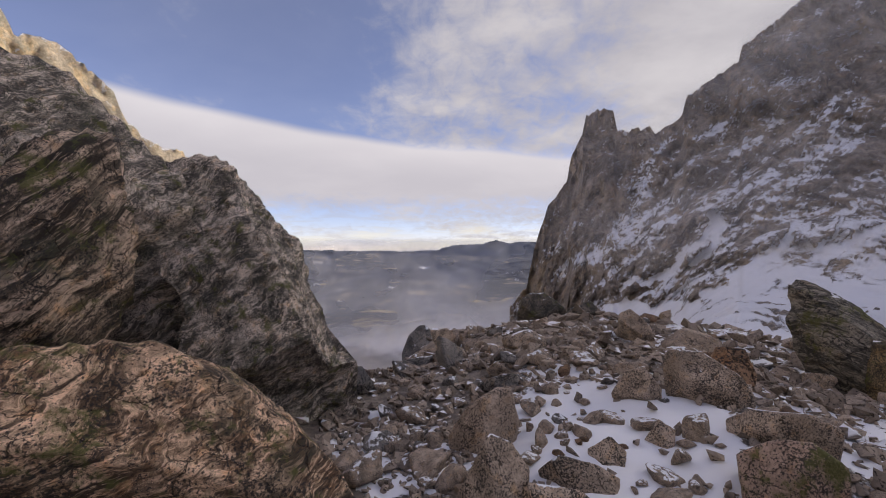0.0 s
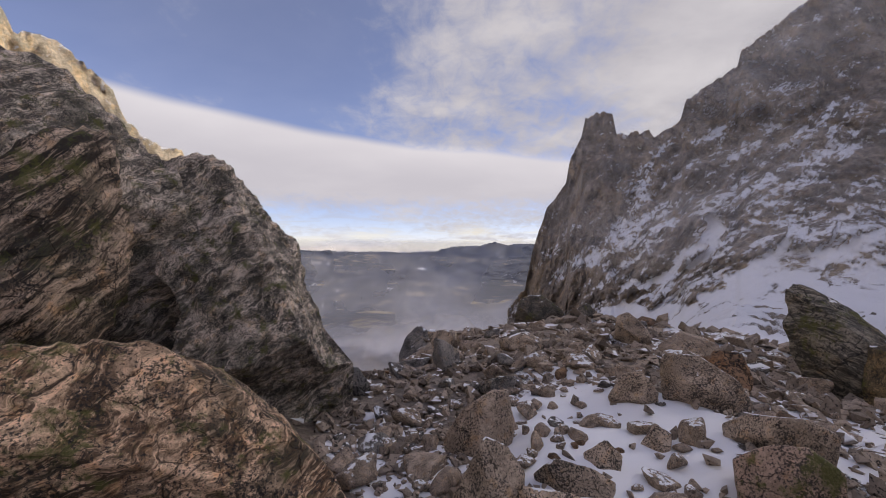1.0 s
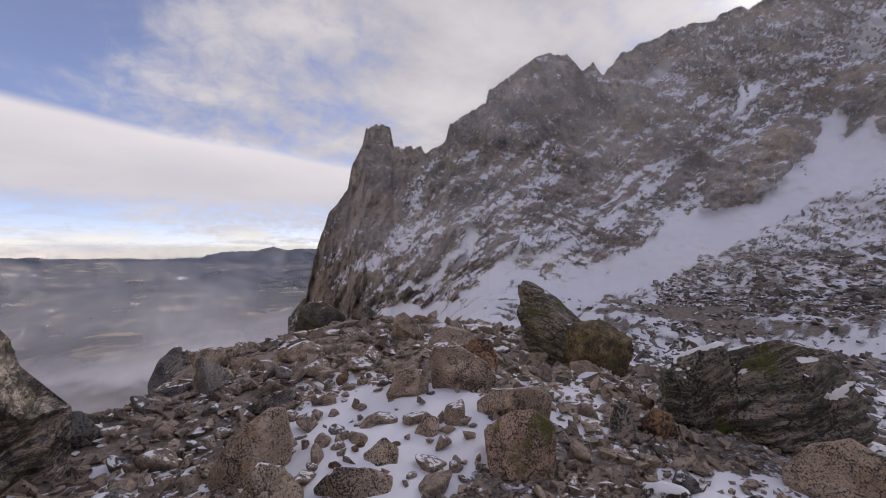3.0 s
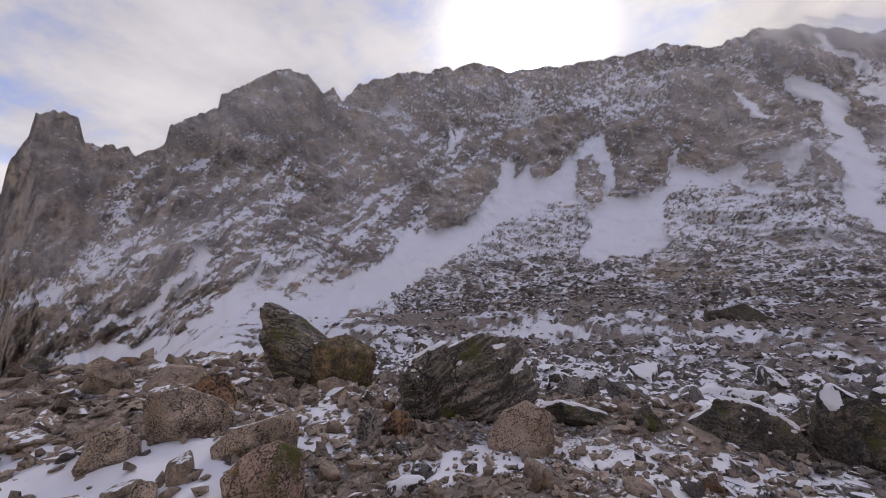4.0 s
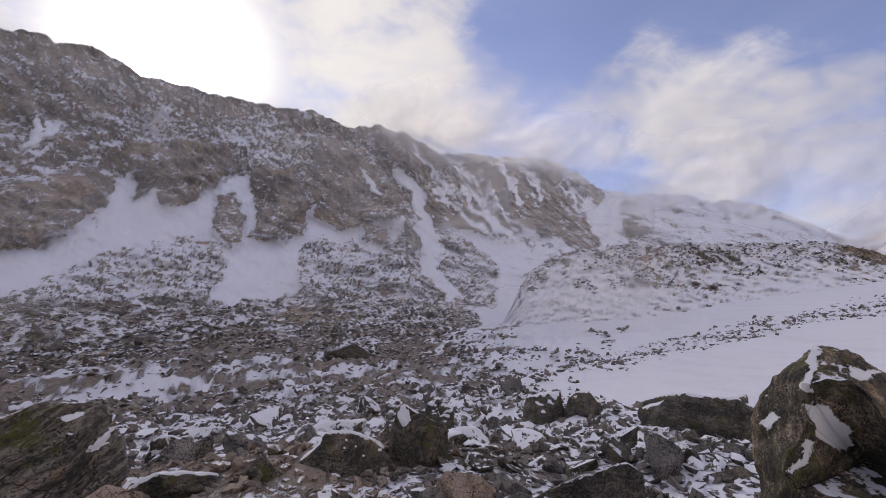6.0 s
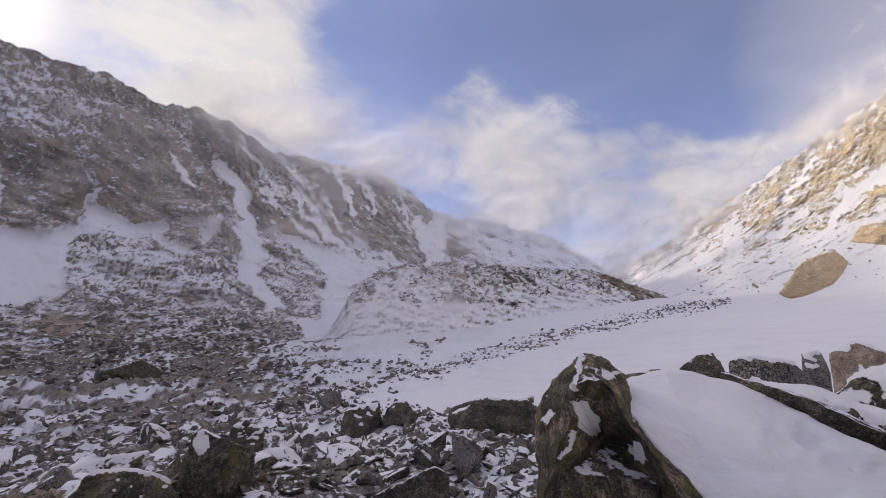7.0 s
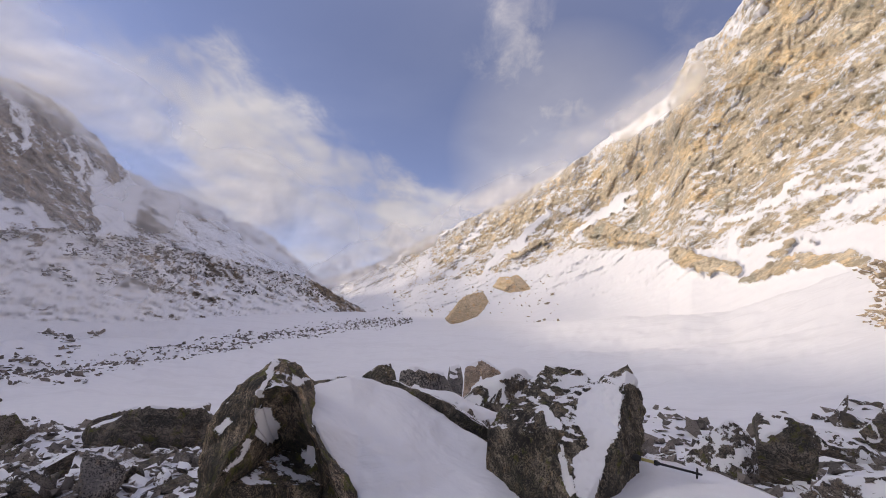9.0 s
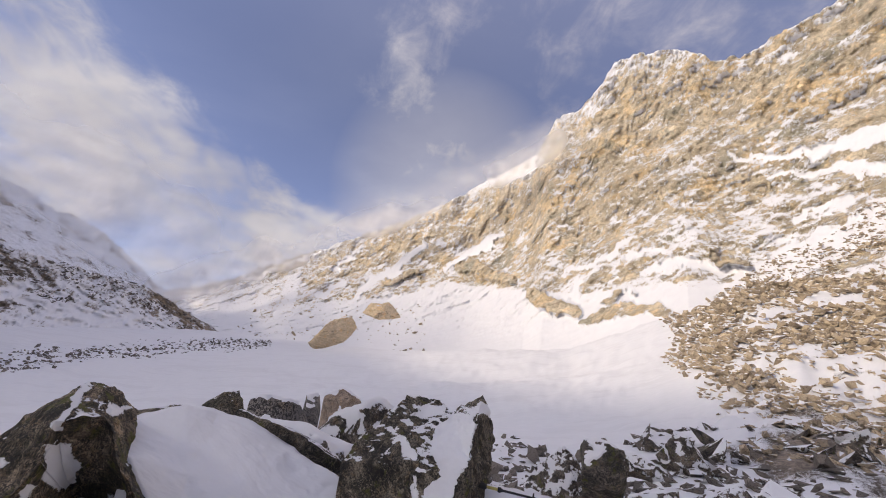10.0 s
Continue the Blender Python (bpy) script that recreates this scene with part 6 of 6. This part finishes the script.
scatter(120, -14, 48, 2.9, 7.0, 0.40, 0.12, (5, 3, 2, 1, 0), 1)
scatter(46, 6, 38, 2.9, 5.2, 0.34, 0.09, (6, 3, 1, 1, 0), 12, spare=0.0)
scatter(55, -10, 48, 6.0, 14.0, 1.1, 0.45, (5, 3, 2, 2, 0), 2)
scatter(80, 48, 112, 2.8, 6.0, 0.30, 0.12, (4, 3, 2, 2, 1), 3)
scatter(110, 54, 128, 10.0, 46.0, 2.3, 0.6, (0, 0, 4, 0, 5), 10, "talus_block")
scatter(34, 104, 150, 3.8, 13.0, 0.7, 0.25, (0, 0, 5, 0, 4), 4)


def strew(count, az0, az1, r0, r1, big, small, weights, seed):
    """Broken slabs sticking out of the snow, larger ones first, none inside another."""
    rnd = random.Random(seed)
    for n in range(count):
        size = small + (big - small) * (1 - n / count) ** 2.2
        for _ in range(30):
            a, r = rnd.uniform(az0, az1), r0 * (r1 / r0) ** rnd.random()
            x, y = r * math.sin(radians(a)), r * math.cos(radians(a))
            if all((x - u) ** 2 + (y - v) ** 2 > (w + size * 0.30) ** 2 for u, v, w in TAKEN):
                break
        else:
            continue
        TAKEN.append((x, y, size * 0.26))
        k = rnd.choices(range(3), weights)[0]
        ob = new("rock_shard", BROKEN_MESHES[k][rnd.randrange(12)])
        s = size * rnd.uniform(0.85, 1.25)
        ob.matrix_basis = pose(x, y, height_at(a, r) - 0.06 * size, rnd.uniform(-12, 12), rnd.uniform(-12, 12), rnd.uniform(0, 360)) @ Matrix.Diagonal((s, s, s * rnd.uniform(0.8, 1.25), 1))
        tagged(ob, BROKEN[k][1], "rock", "broken slabs in the snow")


strew(80, 190, 236, 3.4, 9.0, 0.9, 0.20, (5, 4, 2), 5)
strew(110, 212, 240, 6.5, 22.0, 1.3, 0.35, (4, 4, 3), 6)
strew(44, 100, 136, 3.6, 9.0, 0.75, 0.22, (0, 1, 8), 9)
strew(46, 97, 123, 8.5, 30.0, 1.7, 0.55, (1, 2, 5), 8)
strew(44, 104, 150, 4.2, 11.0, 0.7, 0.22, (0, 1, 8), 7)


def island_material(name, dark, light, snow):
    """Many small stones in one mesh, each with its own tone."""
    mat = bpy.data.materials.new(name)
    mat.use_nodes = True
    g = Graph(mat.node_tree)
    geo = g.node("ShaderNodeNewGeometry")
    p = g.node("ShaderNodeTexCoord").outputs["Object"]
    own = geo.outputs["Random Per Island"]
    fine = g.noise(p, 22.0, 5.0, 0.7)
    base = g.mix(g.math("ADD", g.math("MULTIPLY", own, 0.75), g.math("MULTIPLY", g.math("SUBTRACT", fine, 0.4), 0.9), clamp=True), dark, light)
    base = g.mix(g.step(g.noise(p, 34.0, 4.0, 0.7), 0.56, 0.62), base, tuple(c * 0.2 for c in dark))
    lie = g.math("ADD", upness(g), g.math("MULTIPLY", g.math("SUBTRACT", g.noise(p, 1.5, 4.0, 0.6), 0.5), 1.8))
    base = g.mix(g.step(lie, 1.08 - snow, 1.16 - snow), base, SNOW_WHITE)
    finish(g, base, 0.85, fine, 0.6, 0.03)
    return mat


SCREE_BROWN = island_material("scree_brown", (0.14, 0.115, 0.095), (0.46, 0.37, 0.29), 0.05)
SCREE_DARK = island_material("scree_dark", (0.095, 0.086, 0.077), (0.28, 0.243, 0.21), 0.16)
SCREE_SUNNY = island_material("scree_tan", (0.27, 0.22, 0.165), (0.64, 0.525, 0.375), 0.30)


def rubble(name, count, az0, az1, r0, r1, s0, s1, level, mat, label, seed, keep=None, bases=None):
    """Uncountable stones in one mesh; sizes grow from s0 near to s1 far."""
    rng = np.random.default_rng(seed)
    a = rng.uniform(az0, az1, count * 2)
    u = rng.random(count * 2)
    r = r0 * (r1 / r0) ** u
    if keep is not None:
        ok = rng.random(count * 2) < keep(a, r)
        a, r, u = a[ok], r[ok], u[ok]
    a, r, u = a[:count], r[:count], u[:count]
    size = s0 * (s1 / s0) ** u * np.exp(np.clip(rng.normal(0, 0.45, len(a)), -0.9, 0.7))
    protos = [splinter(700 + n, 0, (1.0, 1.5)[n % 2] if level == 1 else (1.3, 1.8, 2.4)[n % 3]) for n in range(8)]
    pick, turn = rng.integers(0, 8, len(a)), rng.uniform(0, 2 * math.pi, len(a))
    base = spot(a, r, ground_height(a, r) - 0.04 * size)
    if bases is not None:
        base = bases[rng.integers(0, len(bases), len(a))] + rng.normal(0, 0.25, (len(a), 3)) * np.array([1, 1, 0])
    tip = rng.uniform(-0.25, 0.25, len(a))
    V, F, start = [], [], 0
    for k in range(8):
        i = np.where(pick == k)[0]
        P, T = protos[k]
        c, s = np.cos(turn[i])[:, None], np.sin(turn[i])[:, None]
        x, y, z = P[:, 0] * size[i, None], P[:, 1] * size[i, None], P[:, 2] * size[i, None]
        z = z + x * tip[i, None]
        Q = np.stack([x * c - y * s, x * s + y * c, z], -1) + base[i, None]
        V.append(Q.reshape(-1, 3))
        F.append((T[None] + (start + np.arange(len(i)) * len(P))[:, None, None]).reshape(-1, 3))
        start += len(i) * len(P)
    V, F = np.concatenate(V), np.concatenate(F)
    me = bpy.data.meshes.new(name)
    me.vertices.add(len(V))
    me.vertices.foreach_set("co", V.reshape(-1).astype(np.float32))
    me.loops.add(F.size)
    me.loops.foreach_set("vertex_index", F.reshape(-1).astype(np.int32))
    me.polygons.add(len(F))
    me.polygons.foreach_set("loop_start", np.arange(0, F.size, 3, dtype=np.int32))
    me.polygons.foreach_set("use_smooth", np.zeros(len(F), bool))
    me.update()
    me.validate()
    me.materials.append(mat)
    return tagged(new(name, me), label, "scree", kind="stuff")


def off_patch(a, r):
    return 1 - 0.95 * smooth(np.hypot((a - 21) / 16, (r - 4.0) / 1.4), 1.1, 0.8)


rubble("scree", 2400, -16, 60, 2.6, 6.5, 0.06, 0.15, 2, SCREE_BROWN, "brown lichened scree stones over the knoll", 11, off_patch)
rubble("scree", 3600, -16, 60, 6, 15, 0.16, 0.36, 1, SCREE_BROWN, "brown scree stones along the knoll crest", 18)
rubble("scree", 2300, 50, 102, 2.6, 9, 0.05, 0.18, 2, SCREE_BROWN, "brown stones scattered through thin snow", 12)
rubble("scree", 3900, 95, 152, 2.7, 20, 0.08, 0.34, 1, SCREE_DARK, "dark snow-dusted stones beside the basin", 13, lambda a, r: smooth(r, 20, 9) * 0.9 + 0.05)
rubble("scree", 2000, 184, 236, 3.2, 22, 0.10, 0.5, 1, SCREE_DARK, "dark snow-dusted stones on the slope", 14, lambda a, r: smooth(r, 22, 8) * smooth(fbm(spot(a, r, 0 * r) * 0.4, 3, 0.5, 77), -0.5, 0.3))
rubble("scree", 700, -60, 300, 0.7, 3.0, 0.05, 0.10, 1, SCREE_BROWN, "loose stones trodden into the snow underfoot", 21)
rubble("scree", 1500, 236, 344, 2.5, 30, 0.10, 0.7, 1, SCREE_BROWN, "loose brown stones on the slope", 22)
rubble("talus", 10500, 38, 122, 10, 110, 0.20, 1.15, 1, SCREE_DARK, "grey talus boulders and stones with snow between", 15,
       lambda a, r: np.clip(0.25 + 0.9 * smooth(fbm(spot(a, r, 0 * r) * 0.06, 3, 0.5, 41), -0.4, 0.5), 0, 1) * smooth(a, 38, 56) * smooth(a, 122, 110))
rubble("talus", 4600, 108, 152, 9, 100, 0.14, 1.0, 1, SCREE_DARK, "bands of dark stones across the snowy hollow", 24, lambda a, r: chute_snow(a, np.degrees(np.arctan((ground_height(a, r) - EYE) / r)), STONE_BANDS))
GA, GE, GP = GRIDS["mountain_cliff"]
foot = GP[(GA > 163) & (GA < 186) & (GE > 1.5) & (GE < 9.0)]
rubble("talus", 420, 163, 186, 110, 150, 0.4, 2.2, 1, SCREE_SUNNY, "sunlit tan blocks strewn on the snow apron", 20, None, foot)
GA, GE, GP = GRIDS["moraine"]
mound = GP[(GA > 120) & (GA < 158) & (GE > 1.0) & (fbm(GP / 7, 4, 0.55, 181) + 0.30 * smooth(GE, 2.5, 5.5) > 0.12) & (np.arange(GP.shape[1]) < 72)[None, :]]
rubble("talus", 2600, 118, 156, 100, 230, 0.45, 1.2, 1, SCREE_DARK, "dark stones along the snowy moraine crest", 25, None, mound)
GA, GE, GP = GRIDS["mountain_ridge"]
apron = GP[(GA > 56) & (GA < 119) & (GE < 1.5 + 2.0 * fbm(np.stack([GA / 7, 0 * GA, 0 * GA], -1), 3, 0.5, 171)) & (GE > -6.5) & (inside(GA, GE, FIELDS) < 0.35) & (chute_snow(GA, GE) < 0.35)]
rubble("talus", 4200, 56, 119, 92, 130, 0.7, 2.3, 1, SCREE_DARK, "grey talus stones on the apron under the ridge", 19, None, apron)
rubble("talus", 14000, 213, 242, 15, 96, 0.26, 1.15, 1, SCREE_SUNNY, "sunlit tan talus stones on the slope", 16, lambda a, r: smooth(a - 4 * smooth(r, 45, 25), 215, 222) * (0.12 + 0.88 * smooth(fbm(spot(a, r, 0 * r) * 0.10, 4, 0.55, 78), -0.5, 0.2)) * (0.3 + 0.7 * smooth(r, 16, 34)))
GA, GE, GP = GRIDS["mountain_cliff"]
bank = GP[(GA > 221) & (GA < 242) & (GE > 7.5) & (GE < 13.5 + (GA - 221) * 0.55 + 1.5 * fbm(GP / 9, 3, 0.5, 79)) & (fbm(GP / 6, 3, 0.5, 80) > -0.25)]
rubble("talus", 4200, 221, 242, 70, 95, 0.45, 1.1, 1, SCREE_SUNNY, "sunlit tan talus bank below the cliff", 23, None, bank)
rubble("talus", 5200, 126, 167, 40, 175, 0.28, 0.85, 1, SCREE_DARK, "line of dark stones across the snow basin", 17, lambda a, r: smooth(np.abs(np.log(r / np.interp(a, [128, 140, 148, 155, 166], [50, 68, 90, 118, 150]))), 0.24, 0.02))

# ---------------------------------------------------------------- drifting mist and haze sheets
def mist_material(name, colour, through_light=0.25):
    mat = bpy.data.materials.new(name)
    mat.use_nodes = True
    g = Graph(mat.node_tree)
    veil = g.node("ShaderNodeAttribute", attribute_name="veil").outputs["Fac"]
    soft = g.node("ShaderNodeMixShader")
    d, t = g.node("ShaderNodeBsdfDiffuse"), g.node("ShaderNodeBsdfTranslucent")
    g.plug(d.inputs[0], (*colour, 1)), g.plug(t.inputs[0], (*colour, 1))
    g.plug(soft.inputs[0], through_light), g.plug(soft.inputs[1], d.outputs[0]), g.plug(soft.inputs[2], t.outputs[0])
    mixed = g.node("ShaderNodeMixShader")
    g.plug(mixed.inputs[0], veil), g.plug(mixed.inputs[1], g.node("ShaderNodeBsdfTransparent").outputs[0]), g.plug(mixed.inputs[2], soft.outputs[0])
    g.plug(g.node("ShaderNodeOutputMaterial").inputs[0], mixed.outputs[0])
    return mat


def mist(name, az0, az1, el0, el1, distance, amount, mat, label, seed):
    """A thin see-through sheet standing in for drifting mist and haze; amount(az, el, noise) is how dense it is."""
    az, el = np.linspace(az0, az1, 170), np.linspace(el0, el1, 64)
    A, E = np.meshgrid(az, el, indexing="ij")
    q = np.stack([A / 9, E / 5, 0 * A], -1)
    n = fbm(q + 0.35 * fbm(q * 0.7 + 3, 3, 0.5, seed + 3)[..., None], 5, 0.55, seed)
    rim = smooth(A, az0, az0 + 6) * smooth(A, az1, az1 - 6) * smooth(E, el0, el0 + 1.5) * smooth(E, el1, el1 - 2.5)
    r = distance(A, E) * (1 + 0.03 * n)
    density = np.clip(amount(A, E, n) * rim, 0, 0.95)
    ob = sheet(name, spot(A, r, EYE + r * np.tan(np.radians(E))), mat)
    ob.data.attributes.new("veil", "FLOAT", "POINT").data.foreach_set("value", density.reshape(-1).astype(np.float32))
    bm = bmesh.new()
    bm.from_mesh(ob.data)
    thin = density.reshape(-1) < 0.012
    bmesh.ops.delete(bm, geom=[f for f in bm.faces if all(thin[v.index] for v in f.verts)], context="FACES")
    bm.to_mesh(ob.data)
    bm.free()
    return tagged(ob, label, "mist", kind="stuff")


MIST = mist_material("ice_mist", (0.96, 0.925, 0.89))
HAZE_TINT = mist_material("haze_tint", (0.66, 0.66, 0.74))
MIST_SUN = mist_material("sunlit_cloud", (0.97, 0.95, 0.93), 0.6)
# tinted sheet in place of distance haze, denser as mist low down
mist("valley_haze_sheet", -45, 16, -19, 3.6, lambda a, e: 700 + 900 * smooth(e, -14, 0), lambda a, e, n: 0.36 + 0.40 * smooth(e, -9, -14) + 0.20 * n - 0.6 * smooth(e, 0.9, 1.9), HAZE_TINT, "bluish sheet standing in for valley haze, with mist at the bottom", 31)
mist("valley_spindrift", -48, 24, -20, -1, lambda a, e: 100 + 30 * smooth(e, -14, -4), lambda a, e, n: (0.70 + 0.3 * n) * smooth(e, -7.5 + 3 * n, -13.5), MIST, "white blown snow pouring over the drop", 36)
# spindrift sheet that also serves as haze, softening the whole ridge face
mist("ridge_haze_spindrift", 8, 142, -9, 30, lambda a, e: np.interp(a, [8, 25, 55, 80, 105, 142], [96, 80, 62, 68, 74, 90]) * (1 + 0.9 * np.clip(e / 25, 0, 1)),
     lambda a, e, n: np.clip(0.15 + 0.09 * n + 0.05 * smooth(e - table(a, RIDGE_CREST), -14, 0) * smooth(a, 25, 50) + 0.06 * smooth(a, 98, 116), 0.04, 0.36) * smooth(e - table(a, RIDGE_CREST), 1.6, -0.8) * smooth(a, 8, 24) * smooth(e, -6.0, 0.5), MIST, "thin sheet of spindrift and stand-in haze across the ridge", 35)
CAP = [(94, 25.5), (100, 25.0), (110, 22.5), (120, 20.5), (135, 15.0), (150, 11), (160, 7)]
mist("cloud_cap", 90, 162, 3, 36, lambda a, e: np.interp(a, [84, 105, 130, 162], [262, 285, 390, 500]) * np.clip(1 + 0.030 * (e - table(a, CAP)), 0.70, 1.4),
     lambda a, e, n: (0.60 + 0.4 * n) * np.exp(-((e - table(a, CAP)) / (np.interp(a, [90, 105, 125, 160], [2.0, 3.4, 3.8, 4.4]) * np.where(e < table(a, CAP), 1.0, 1.7))) ** 2) * smooth(a, 92, 108), MIST_SUN, "bright cloud streaming over the ridge crest", 33)
mist("crest_plume", 150, 206, 2, 42, lambda a, e: 400 - 3.7 * (a - 150),
     lambda a, e, n: (0.42 + 0.4 * n) * np.exp(-((e - np.interp(a, [150, 155, 173, 190, 206], [5, 6.5, 17, 26.5, 34])) / np.interp(a, [150, 168, 180], [3.6, 3.2, 2.4])) ** 2) * np.interp(a, [150, 168, 180], [1.35, 1.25, 1.0]), MIST, "snow plume blowing off the sunlit crest", 34)

# ---------------------------------------------------------------- trekking pole
def plain(name, colour, rough=0.5, metal=0.0):
    mat = bpy.data.materials.new(name)
    mat.use_nodes = True
    g = Graph(mat.node_tree)
    p = g.node("ShaderNodeTexCoord").outputs["Object"]
    n = g.noise(p, 60.0, 4.0)
    shader = g.node("ShaderNodeBsdfPrincipled")
    g.plug(shader.inputs["Base Color"], g.mix(n, tuple(c * 0.8 for c in colour), tuple(min(1, c * 1.2) for c in colour)))
    g.plug(shader.inputs["Roughness"], g.math("ADD", rough - 0.1, g.math("MULTIPLY", n, 0.2))), g.plug(shader.inputs["Metallic"], metal)
    g.plug(g.node("ShaderNodeOutputMaterial").inputs[0], shader.outputs[0])
    return mat


BLACK_RUBBER, BLACK_SHAFT, YELLOW_SHAFT = plain("black_rubber", (0.02, 0.02, 0.02), 0.7), plain("black_shaft", (0.03, 0.03, 0.035), 0.35, 0.3), plain("yellow_shaft", (0.55, 0.48, 0.16), 0.4)


def part(name, bm, material, parent, label=""):
    me = bpy.data.meshes.new(name)
    bm.to_mesh(me)
    bm.free()
    for f in me.polygons:
        f.use_smooth = True
    me.materials.append(material)
    ob = new(name, me)
    ob.parent = parent
    return tagged(ob, label) if label else ob


def lathe(stations, sides=14):
    """A turned rod along +x through stations of (x, radius)."""
    bm = bmesh.new()
    rings = [[bm.verts.new((x, rad * math.cos(2 * math.pi * k / sides), rad * math.sin(2 * math.pi * k / sides))) for k in range(sides)] for x, rad in stations]
    for a, b in zip(rings, rings[1:]):
        for k in range(sides):
            bm.faces.new((a[k], a[(k + 1) % sides], b[(k + 1) % sides], b[k]))
    bm.faces.new(rings[0][::-1]), bm.faces.new(rings[-1])
    return bm


def trekking_pole(start, end):
    """A folded trekking pole lying from its grip to its basket."""
    a, b = Vector(start), Vector(end)
    length = (b - a).length
    pole = new("trekking_pole")
    pole.matrix_basis = Matrix.Translation(a) @ (b - a).to_track_quat("X", "Z").to_matrix().to_4x4()
    part("grip", lathe([(0, 0.008), (0.01, 0.017), (0.04, 0.016), (0.06, 0.019), (0.09, 0.016), (0.12, 0.018), (0.135, 0.012)]), BLACK_RUBBER, pole, "black rubber grip")
    part("shaft", lathe([(0.13, 0.008), (length * 0.48, 0.008)]), YELLOW_SHAFT, pole, "pale yellow upper shaft")
    part("lower_shaft", lathe([(length * 0.48, 0.010), (length * 0.53, 0.010), (length * 0.54, 0.0065), (length * 0.97, 0.006)]), BLACK_SHAFT, pole, "black lower shaft")
    part("clamp", lathe([(length * 0.47, 0.011), (length * 0.475, 0.014), (length * 0.51, 0.014), (length * 0.515, 0.011)]), BLACK_RUBBER, pole)
    part("basket", lathe([(length * 0.93, 0.008), (length * 0.935, 0.026), (length * 0.95, 0.026), (length * 0.955, 0.008)]), BLACK_RUBBER, pole)
    part("tip", lathe([(length * 0.955, 0.007), (length * 0.99, 0.005), (length, 0.003)]), BLACK_SHAFT, pole)
    bm = bmesh.new()
    ring = [(0.02 + 0.022 * math.sin(t), 0.0, -0.045 + 0.034 * math.cos(t)) for t in np.linspace(0, 2 * math.pi, 25)[:-1]]
    vs = [[bm.verts.new((x + dx, y + w, z)) for dx, w in ((0.0, -0.009), (0.0, 0.009), (0.004, 0.009), (0.004, -0.009))] for x, y, z in ring]
    for p, q in zip(vs, vs[1:] + vs[:1]):
        for k in range(4):
            bm.faces.new((p[k], p[(k + 1) % 4], q[(k + 1) % 4], q[k]))
    part("strap", bm, BLACK_RUBBER, pole, "black webbing wrist strap")
    return tagged(pole, "black and yellow trekking pole lying against a snowy boulder", "trekking pole")


trekking_pole((-0.53, -2.65, 1.08), (-0.93, -2.52, 1.06))
